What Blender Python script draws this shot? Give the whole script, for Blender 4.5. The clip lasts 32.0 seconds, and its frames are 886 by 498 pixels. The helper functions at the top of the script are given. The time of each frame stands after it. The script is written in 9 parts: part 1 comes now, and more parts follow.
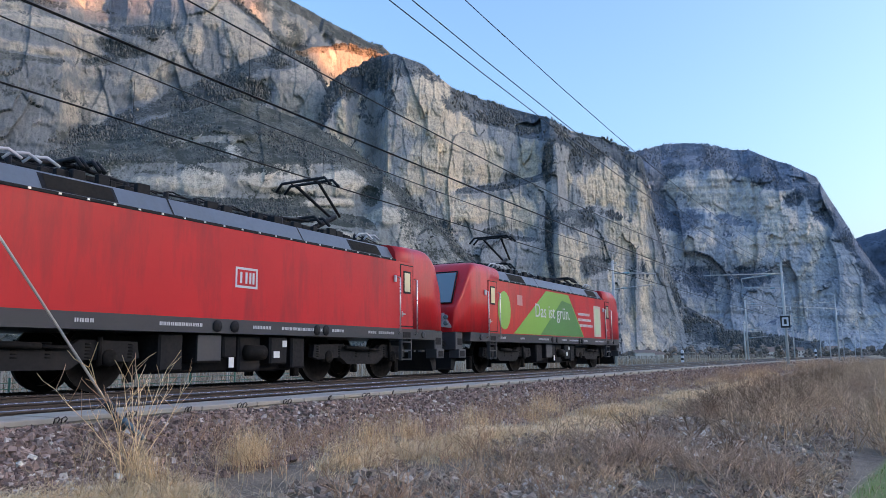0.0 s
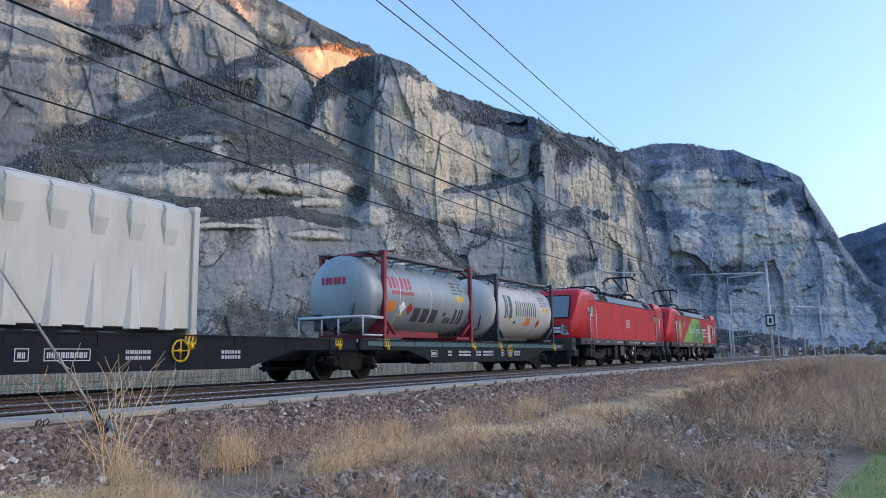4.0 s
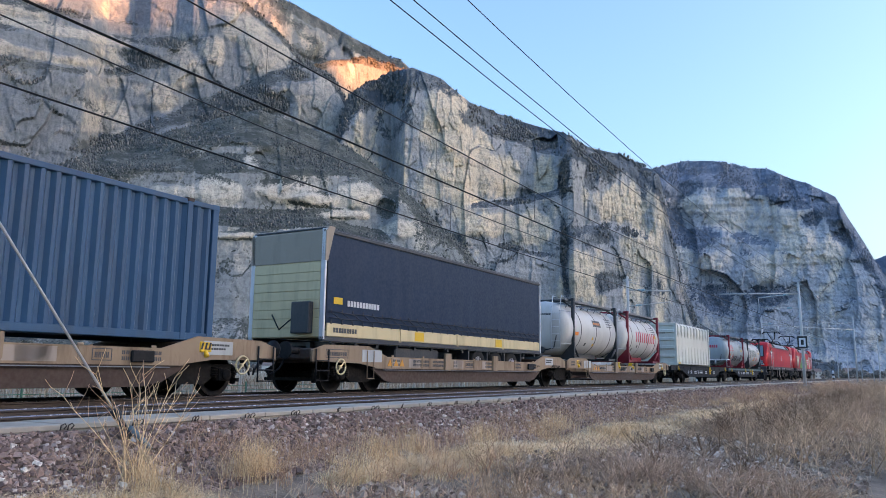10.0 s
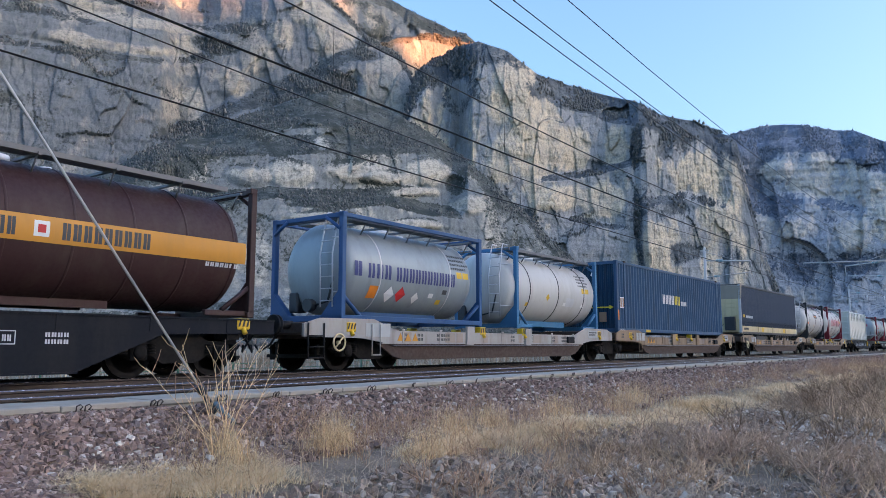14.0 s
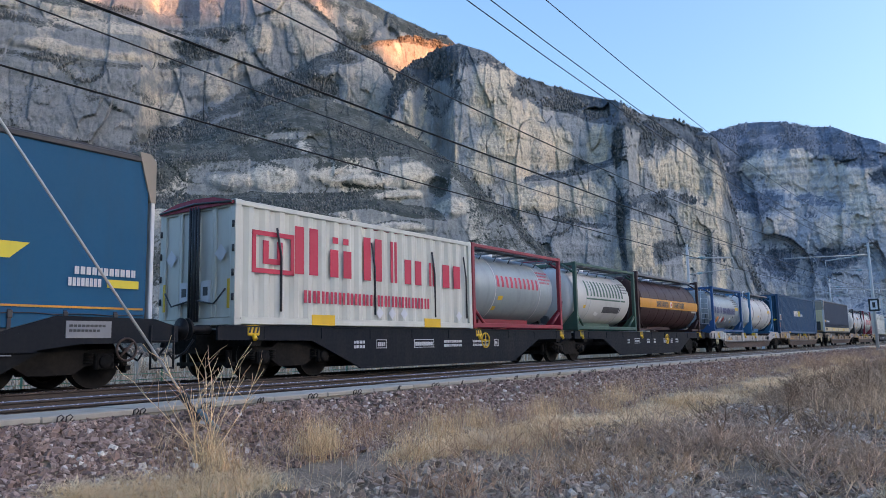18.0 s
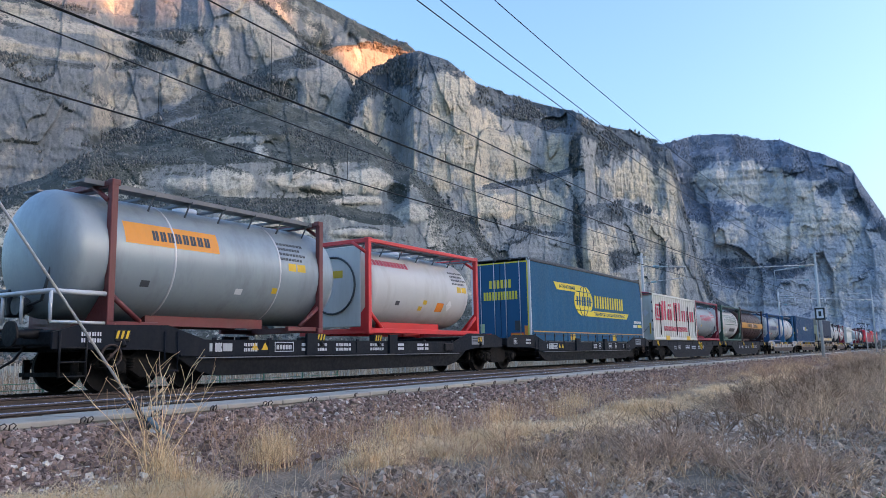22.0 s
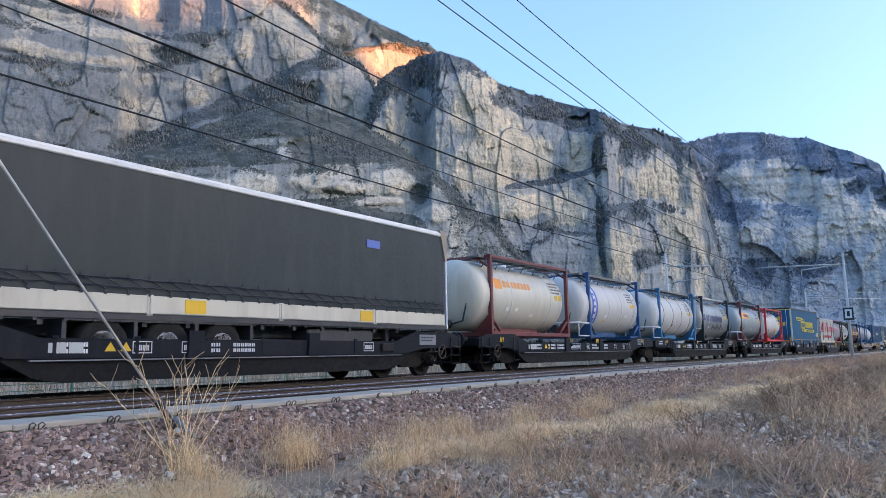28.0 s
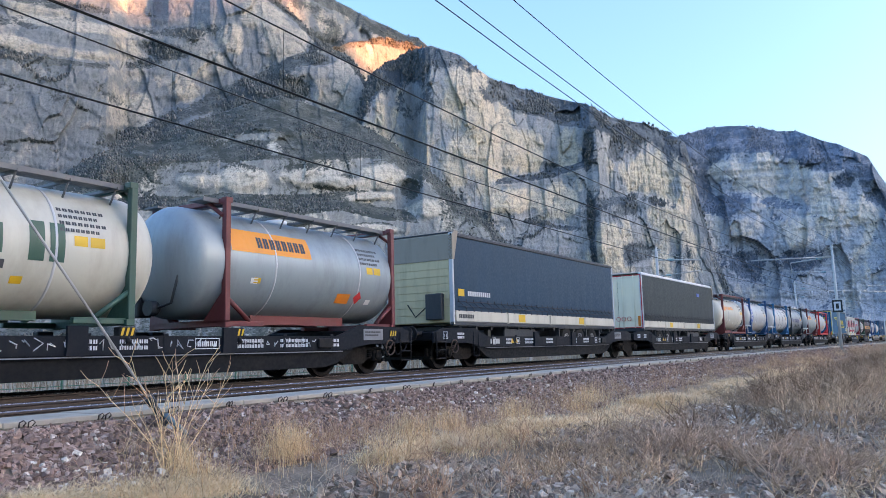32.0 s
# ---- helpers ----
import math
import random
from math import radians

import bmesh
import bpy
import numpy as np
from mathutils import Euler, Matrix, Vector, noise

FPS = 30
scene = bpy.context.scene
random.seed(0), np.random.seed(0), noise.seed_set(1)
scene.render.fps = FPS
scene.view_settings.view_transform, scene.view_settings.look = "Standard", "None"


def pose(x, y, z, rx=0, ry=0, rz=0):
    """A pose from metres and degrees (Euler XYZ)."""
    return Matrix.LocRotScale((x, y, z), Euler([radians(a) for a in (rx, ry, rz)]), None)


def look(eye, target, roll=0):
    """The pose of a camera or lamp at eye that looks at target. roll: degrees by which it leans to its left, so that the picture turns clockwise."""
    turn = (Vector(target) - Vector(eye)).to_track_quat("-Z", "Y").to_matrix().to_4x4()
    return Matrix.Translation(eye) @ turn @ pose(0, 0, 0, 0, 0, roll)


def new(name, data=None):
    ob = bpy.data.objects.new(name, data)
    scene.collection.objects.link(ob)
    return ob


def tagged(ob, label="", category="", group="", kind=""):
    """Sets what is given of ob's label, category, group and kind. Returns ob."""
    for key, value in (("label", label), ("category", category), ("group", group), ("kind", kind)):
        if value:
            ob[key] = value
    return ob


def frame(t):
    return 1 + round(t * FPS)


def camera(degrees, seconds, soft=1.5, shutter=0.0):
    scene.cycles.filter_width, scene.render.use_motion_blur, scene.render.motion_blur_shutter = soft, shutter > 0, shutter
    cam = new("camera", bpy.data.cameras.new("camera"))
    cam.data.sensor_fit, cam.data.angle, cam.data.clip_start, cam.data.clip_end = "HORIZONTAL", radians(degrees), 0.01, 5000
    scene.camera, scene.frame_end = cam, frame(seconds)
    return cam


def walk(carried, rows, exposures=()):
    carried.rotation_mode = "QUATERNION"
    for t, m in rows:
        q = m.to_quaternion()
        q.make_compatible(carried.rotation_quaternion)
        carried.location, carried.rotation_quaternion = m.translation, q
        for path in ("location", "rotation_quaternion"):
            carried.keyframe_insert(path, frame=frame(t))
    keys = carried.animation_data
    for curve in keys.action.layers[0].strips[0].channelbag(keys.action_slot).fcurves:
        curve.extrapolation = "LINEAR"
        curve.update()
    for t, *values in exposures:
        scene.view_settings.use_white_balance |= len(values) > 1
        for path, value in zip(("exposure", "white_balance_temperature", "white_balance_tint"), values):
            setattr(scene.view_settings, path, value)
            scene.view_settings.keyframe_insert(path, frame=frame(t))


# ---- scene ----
cam = camera(60.6, 32.0, soft=0.75)
EYE = (0.0, -13.3, 0.573)
# seconds, yaw, pitch, roll of a camera held by hand at one spot
TURNS = [
    (0.0, -61.54, 8.14, 0.54),
    (0.5, -61.52, 8.20, 0.72),
    (1.0, -61.55, 8.30, 0.85),
    (1.5, -61.50, 8.39, 0.93),
    (2.0, -61.71, 8.45, 0.97),
    (2.5, -61.96, 8.51, 1.02),
    (3.0, -62.26, 8.50, 0.98),
    (3.5, -62.44, 8.35, 0.93),
    (5.5, -62.00, 7.39, -0.05),
    (6.0, -60.10, 7.53, 0.15),
    (6.5, -58.87, 7.63, 0.34),
    (7.0, -58.75, 7.82, 0.43),
    (7.5, -58.99, 7.99, 0.56),
    (8.0, -59.29, 8.40, 0.72),
    (8.5, -59.54, 8.86, 0.72),
    (9.0, -59.83, 8.98, 0.84),
    (9.5, -60.21, 9.08, 0.05),
    (10.0, -60.59, 9.17, -0.61),
    (10.5, -60.92, 9.26, -0.62),
    (11.0, -61.07, 9.22, -0.48),
    (11.5, -61.12, 8.88, -0.54),
    (12.0, -60.66, 8.74, -0.78),
    (12.5, -60.38, 8.80, -0.80),
    (13.0, -59.21, 8.28, -0.90),
    (13.5, -56.55, 7.75, -0.32),
    (14.0, -55.10, 7.30, 0.02),
    (14.5, -54.83, 6.93, 0.08),
    (16.5, -55.56, 6.62, 0.53),
    (17.0, -55.65, 7.25, 1.06),
    (17.5, -55.87, 7.38, 1.14),
    (18.0, -56.15, 7.44, 1.19),
    (18.5, -56.80, 7.47, 1.09),
    (19.0, -57.54, 7.52, 1.13),
    (19.5, -57.86, 7.60, 1.04),
    (20.0, -58.16, 7.69, 1.00),
    (20.5, -58.46, 7.78, 1.04),
    (21.0, -58.76, 7.85, 1.04),
    (21.5, -59.06, 7.94, 1.07),
    (22.0, -59.35, 7.90, 1.10),
    (22.5, -59.65, 7.79, 1.16),
    (23.0, -59.88, 7.78, 1.21),
    (23.5, -59.92, 7.78, 1.22),
    (24.0, -59.67, 7.89, 1.19),
    (24.5, -59.04, 7.99, 1.12),
    (25.0, -58.64, 7.85, 1.04),
    (25.5, -58.46, 7.58, 1.05),
    (27.5, -57.75, 7.88, 1.07),
    (28.0, -57.65, 7.95, 1.05),
    (28.5, -57.58, 8.03, 1.10),
    (29.0, -57.41, 8.12, 1.36),
    (29.5, -57.52, 8.17, 1.45),
    (30.0, -57.82, 8.22, 1.23),
    (30.5, -58.13, 8.28, 0.94),
    (31.0, -58.11, 8.00, 1.21),
    (31.5, -58.16, 7.78, 1.41),
    (32.0, -58.26, 7.55, 1.45),
]


def sway(t):
    """The camera is held free and shifts a hand's width sideways."""
    return float(np.interp(t, [0, 3.5, 5.5, 9, 13, 17, 19, 32], [-0.12, -0.10, -0.065, -0.042, -0.033, -0.012, 0.0, 0.01]))


PATH = [(t, pose(EYE[0] + sway(t), EYE[1], EYE[2], 90 + p, r, y)) for t, y, p, r in TURNS]
walk(cam, PATH, [(0, 2.83, 7900, 22), (3.5, 2.90, 7900, 22), (5.5, 2.62, 8500, 23), (6, 2.58, 8600, 24), (7, 2.52, 8600, 24), (9, 2.68, 8400, 23), (11, 3.25, 7900, 22), (12, 3.17, 7900, 22), (13, 3.25, 7900, 22), (14, 2.93, 7900, 22), (14.5, 2.93, 7900, 22), (16.5, 2.88, 7900, 22), (18, 2.82, 7900, 22), (19, 3.16, 7900, 22), (23, 2.93, 7900, 22), (24, 2.95, 7900, 22), (25, 3.18, 7900, 22), (28, 3.08, 7900, 22), (31, 3.06, 7900, 22), (32, 3.23, 7900, 22)])

# ---- light: late sun behind the valley's other side, open sky ----
SUN_AZ, SUN_EL = 160.0, 6.0
world = bpy.data.worlds.new("sky")
scene.world = world
world.use_nodes = True
wn = world.node_tree
sky = wn.nodes.new("ShaderNodeTexSky")
sky.sky_type = "NISHITA"
sky.sun_disc = False
sky.sun_elevation, sky.sun_rotation = radians(SUN_EL), radians(SUN_AZ)
sky.air_density, sky.dust_density, sky.ozone_density = 1.0, 4.5, 4.0
wn.nodes["Background"].inputs["Strength"].default_value = 0.15
wn.links.new(sky.outputs[0], wn.nodes["Background"].inputs["Color"])
sun_data = bpy.data.lights.new("sun", "SUN")
sun_data.energy, sun_data.angle, sun_data.color = 1.5, radians(0.5), (1.0, 0.44, 0.18)
sun = new("sun", sun_data)
_az, _el = radians(SUN_AZ), radians(SUN_EL)
SUN_DIR = Vector((math.sin(_az) * math.cos(_el), math.cos(_az) * math.cos(_el), math.sin(_el)))
sun.matrix_world = look((0, 0, 60), Vector((0, 0, 60)) - SUN_DIR)

# ---- the line: two tracks on a wide curve that eases into a straight ----
CURVE, EASE = 900.0, 80.0
TRACK_GAP = 3.7
_s = np.arange(-6000.0, 6000.5, 0.5)
_c = np.clip(_s, 0, EASE)
_turn = (np.clip(_s, -EASE, 0) + _c - _c * _c / (2 * EASE)) / CURVE
_x = np.concatenate([[0], np.cumsum(np.cos((_turn[1:] + _turn[:-1]) / 2)) * 0.5])
_y = np.concatenate([[0], -np.cumsum(np.sin((_turn[1:] + _turn[:-1]) / 2)) * 0.5])
_x, _y = _x - _x[12000], _y - _y[12000]


def spot(s, l):
    """Ground points of arc lengths and sideways offsets along the line, and the line's turn there."""
    th = np.interp(s, _s, _turn)
    return np.interp(s, _s, _x) + l * np.sin(th), np.interp(s, _s, _y) + l * np.cos(th), th


def on_track(s, l=0.0, z=0.0):
    x, y, _ = spot(s, l)
    return Vector((float(x), float(y), z))


def track_pose(s, l=0.0, z=0.0, turn=0.0):
    x, y, th = spot(s, l)
    return pose(float(x), float(y), z, 0, 0, turn - math.degrees(th))


def lane(x, y):
    """Arc length and sideways offset of ground points."""
    s = np.clip(np.asarray(x, float), -5900, 5900)
    for _ in range(5):
        px, py, th = spot(s, 0.0)
        s = np.clip(s + (x - px) * np.cos(th) - (y - py) * np.sin(th), -5900, 5900)
    px, py, th = spot(s, 0.0)
    return s, (x - px) * np.sin(th) + (y - py) * np.cos(th)


# ---- mesh helpers ----
class Shape:
    """Gathers vertices and faces of one mesh."""

    def __init__(self):
        self.v, self.f, self.s, self.marks = [], [], [], []

    def add(self, verts, faces, smooth=False):
        n = len(self.v)
        self.marks.append((n, len(self.f)))
        self.v += [tuple(p) for p in verts]
        self.f += [tuple(i + n for i in f) for f in faces]
        self.s += [smooth] * len(faces)
        return self

    def box(self, x0, x1, y0, y1, z0, z1, c=0.0):
        if x0 > x1: x0, x1 = x1, x0
        if y0 > y1: y0, y1 = y1, y0
        if z0 > z1: z0, z1 = z1, z0
        c = min(c, (x1 - x0) * 0.45, (y1 - y0) * 0.45, (z1 - z0) * 0.45)
        if c <= 0:
            v = [(x, y, z) for x in (x0, x1) for y in (y0, y1) for z in (z0, z1)]
            return self.add(v, [(0, 1, 3, 2), (4, 6, 7, 5), (0, 4, 5, 1), (2, 3, 7, 6), (0, 2, 6, 4), (1, 5, 7, 3)])
        v, ix = [], {}
        for i, x in enumerate((x0, x1)):
            for j, y in enumerate((y0, y1)):
                for k, z in enumerate((z0, z1)):
                    dx, dy, dz = c * (1 - 2 * i), c * (1 - 2 * j), c * (1 - 2 * k)
                    for a, p in enumerate(((x, y + dy, z + dz), (x + dx, y, z + dz), (x + dx, y + dy, z))):
                        ix[i, j, k, a] = len(v)
                        v.append(p)
        f = []
        for i in (0, 1):
            q = [ix[i, 0, 0, 0], ix[i, 0, 1, 0], ix[i, 1, 1, 0], ix[i, 1, 0, 0]]
            f.append(tuple(q if i == 0 else q[::-1]))
            q = [ix[0, i, 0, 1], ix[1, i, 0, 1], ix[1, i, 1, 1], ix[0, i, 1, 1]]
            f.append(tuple(q if i == 0 else q[::-1]))
            q = [ix[0, 0, i, 2], ix[0, 1, i, 2], ix[1, 1, i, 2], ix[1, 0, i, 2]]
            f.append(tuple(q if i == 0 else q[::-1]))
        for i in (0, 1):
            for j in (0, 1):
                f.append((ix[i, j, 0, 0], ix[i, j, 0, 1], ix[i, j, 1, 1], ix[i, j, 1, 0]))
                f.append((ix[i, 0, j, 0], ix[i, 0, j, 2], ix[i, 1, j, 2], ix[i, 1, j, 0]))
                f.append((ix[0, i, j, 1], ix[0, i, j, 2], ix[1, i, j, 2], ix[1, i, j, 1]))
                for k in (0, 1):
                    f.append((ix[i, j, k, 0], ix[i, j, k, 1], ix[i, j, k, 2]))
        return self.add(v, f)

    def prism(self, poly, y0, y1):
        """A flat outline in x and z, drawn out along y."""
        n = len(poly)
        v = [(x, y0, z) for x, z in poly] + [(x, y1, z) for x, z in poly]
        f = [tuple(range(n)), tuple(range(2 * n - 1, n - 1, -1))]
        f += [(i, n + i, n + (i + 1) % n, (i + 1) % n) for i in range(n)]
        return self.add(v, f)

    def loft(self, rings, caps=True, smooth=False, closed=True):
        n, v, f = len(rings[0]), [], []
        for r in rings:
            v += list(r)
        for a in range(len(rings) - 1):
            for i in range(n if closed else n - 1):
                j = (i + 1) % n
                f.append((a * n + i, a * n + j, (a + 1) * n + j, (a + 1) * n + i))
        self.add(v, f, smooth)
        if caps:
            base = len(self.v) - len(v)
            self.f += [tuple(base + i for i in range(n - 1, -1, -1)), tuple(base + (len(rings) - 1) * n + i for i in range(n))]
            self.s += [False, False]
        return self

    def tube(self, pts, r, n=6, caps=True, smooth=True):
        pts = [Vector(p) for p in pts]
        rad = r if isinstance(r, (list, tuple)) else [r] * len(pts)
        rings, side = [], None
        for i, p in enumerate(pts):
            d = (pts[min(i + 1, len(pts) - 1)] - pts[max(i - 1, 0)]).normalized()
            if side is None:
                side = d.cross(Vector((0, 0, 1)) if abs(d.z) < 0.9 else Vector((1, 0, 0))).normalized()
            side = (side - d * side.dot(d)).normalized()
            up = d.cross(side)
            rings.append([p + (side * math.cos(a) + up * math.sin(a)) * rad[i] for a in (2 * math.pi * k / n for k in range(n))])
        return self.loft(rings, caps, smooth)

    def turn_x(self, profile, y=0.0, z=0.0, n=32, caps=True):
        """A body of revolution about an axis along x; profile rows of (x, radius)."""
        rings = [[(x, y + r * math.cos(a), z + r * math.sin(a)) for a in (2 * math.pi * k / n for k in range(n))] for x, r in profile]
        return self.loft(rings, caps, True)

    def turn_y(self, profile, x=0.0, z=0.0, n=24, caps=True):
        rings = [[(x + r * math.cos(a), y, z + r * math.sin(a)) for a in (2 * math.pi * k / n for k in range(n))] for y, r in profile]
        return self.loft(rings, caps, True)

    def mesh(self, name):
        me = bpy.data.meshes.new(name)
        me.from_pydata(self.v, [], self.f)
        me.polygons.foreach_set("use_smooth", self.s)
        me.update()
        return me


def part(name, shape, material, parent, label="", kind=""):
    me = shape.mesh(name)
    me.materials.append(material)
    ob = new(name, me)
    ob.parent = parent
    return tagged(ob, label, kind=kind)


def each(name, shape, material, parent, label=""):
    """Every solid of a shape as a part of its own."""
    ends = shape.marks[1:] + [(len(shape.v), len(shape.f))]
    for (v0, f0), (v1, f1) in zip(shape.marks, ends):
        one = Shape()
        one.v = shape.v[v0:v1]
        one.f = [tuple(i - v0 for i in f) for f in shape.f[f0:f1]]
        one.s = shape.s[f0:f1]
        part(name, one, material, parent, label)


def thing(name, label, category, group="", m=None):
    ob = new(name)
    ob.empty_display_size = 0.2
    if m is not None:
        ob.matrix_world = m
    return tagged(ob, label, category, group)


def bulk(name, verts, faces, material, label="", category="", kind="stuff", smooth=False):
    """One mesh from arrays."""
    me = bpy.data.meshes.new(name)
    verts, faces = np.asarray(verts, np.float32), np.asarray(faces, np.int32)
    me.vertices.add(len(verts))
    me.vertices.foreach_set("co", verts.ravel())
    k = faces.shape[1]
    me.loops.add(faces.size)
    me.loops.foreach_set("vertex_index", faces.ravel())
    me.polygons.add(len(faces))
    me.polygons.foreach_set("loop_start", np.arange(0, faces.size, k, dtype=np.int32))
    me.polygons.foreach_set("use_smooth", np.full(len(faces), smooth))
    me.update(calc_edges=True)
    me.validate()
    me.materials.append(material)
    return tagged(new(name, me), label, category, kind=kind)


# ---- procedural noise for relief ----
def vnoise(p, seed=0):
    i = np.floor(p).astype(np.int64)
    f = p - i
    f = f * f * (3 - 2 * f)
    out = 0
    for dx in (0, 1):
        for dy in (0, 1):
            for dz in (0, 1):
                h = (i[..., 0] + dx) * 374761393 + (i[..., 1] + dy) * 668265263 + (i[..., 2] + dz) * 2147483647 + seed * 974634777
                h = (h ^ (h >> 13)) * 1274126177
                h = ((h ^ (h >> 16)) & 0xFFFF) / 65535.0
                out = out + h * abs(1 - dx - f[..., 0]) * abs(1 - dy - f[..., 1]) * abs(1 - dz - f[..., 2])
    return out


def fbm(p, octaves=5, seed=0, gain=0.5):
    a, s, total = 1.0, 0.0, 0.0
    for o in range(octaves):
        s = s + a * (vnoise(p * 2.0 ** o + 17.3 * o, seed + o) * 2 - 1)
        total += a
        a *= gain
    return s / total


# ---- materials ----
def nodes_of(name):
    m = bpy.data.materials.new(name)
    m.use_nodes = True
    t = m.node_tree
    return m, t, t.nodes["Principled BSDF"]


def link(t, a, b):
    t.links.new(a, b)


def node(t, kind, **values):
    n = t.nodes.new(kind)
    for k, v in values.items():
        n.inputs[k].default_value = v
    return n


def ramp(t, src, stops):
    r = t.nodes.new("ShaderNodeValToRGB")
    while len(r.color_ramp.elements) < len(stops):
        r.color_ramp.elements.new(0.5)
    for e, (pos, col) in zip(r.color_ramp.elements, stops):
        e.position = pos
        e.color = (*col, 1) if len(col) == 3 else col
    link(t, src, r.inputs[0])
    return r.outputs[0]


def mix(t, fac, a, b, mode="MIX"):
    n = t.nodes.new("ShaderNodeMix")
    n.data_type, n.blend_type = "RGBA", mode
    for sock, val in ((n.inputs[0], fac), (n.inputs[6], a), (n.inputs[7], b)):
        if hasattr(val, "default_value") or hasattr(val, "is_linked"):
            link(t, val, sock)
        else:
            sock.default_value = val if isinstance(val, (int, float)) else (*val, 1) if len(val) == 3 else val
    return n.outputs[2]


def coords(t, scale=(1, 1, 1)):
    c = t.nodes.new("ShaderNodeTexCoord")
    m = t.nodes.new("ShaderNodeMapping")
    m.inputs["Scale"].default_value = scale
    link(t, c.outputs["Object"], m.inputs[0])
    return m.outputs[0]


def noise_tex(t, scale, detail=5.0, rough=0.55, stretch=(1, 1, 1)):
    n = node(t, "ShaderNodeTexNoise", Scale=scale, Detail=detail, Roughness=rough)
    link(t, coords(t, stretch), n.inputs["Vector"])
    return n.outputs[0]


def bump(t, b, height, strength, distance):
    n = node(t, "ShaderNodeBump", Strength=strength, Distance=distance)
    link(t, height, n.inputs["Height"])
    link(t, n.outputs[0], b.inputs["Normal"])


def earthy(c):
    """Dry winter earth and stalks lean to brown."""
    return (min(c[0] * 1.20, 0.95), c[1] * 1.09, c[2] * 0.97)


def dark(c, k):
    return tuple(min(1.0, x * k) for x in c)


def paint(name, color, rough=0.4, metal=0.0, dirt=0.35, dirt_color=(0.09, 0.075, 0.06), streak=True, coat=0.0, tone=0.1, spec=0.5):
    """Painted or plain surface: slight tone drift, rain streaks and grime, fine relief."""
    m, t, b = nodes_of(name)
    drift = noise_tex(t, 0.9, 3)
    base = mix(t, drift, dark(color, 1 - tone), dark(color, 1 + tone))
    grime = noise_tex(t, 2.2, 8, 0.65, (1, 1, 0.18) if streak else (1, 1, 1))
    fac = ramp(t, grime, [(0.48, (0, 0, 0)), (0.78, (dirt, dirt, dirt))])
    link(t, mix(t, fac, base, dirt_color), b.inputs["Base Color"])
    fine = noise_tex(t, 14, 4)
    link(t, ramp(t, fine, [(0.3, (rough * 0.8,) * 3), (0.75, (min(1, rough * 1.3),) * 3)]), b.inputs["Roughness"])
    b.inputs["Metallic"].default_value = metal
    b.inputs["Coat Weight"].default_value = coat
    b.inputs["Specular IOR Level"].default_value = spec
    b.inputs["Coat Roughness"].default_value = 0.12
    bump(t, b, fine, 0.08, 0.01)
    return m

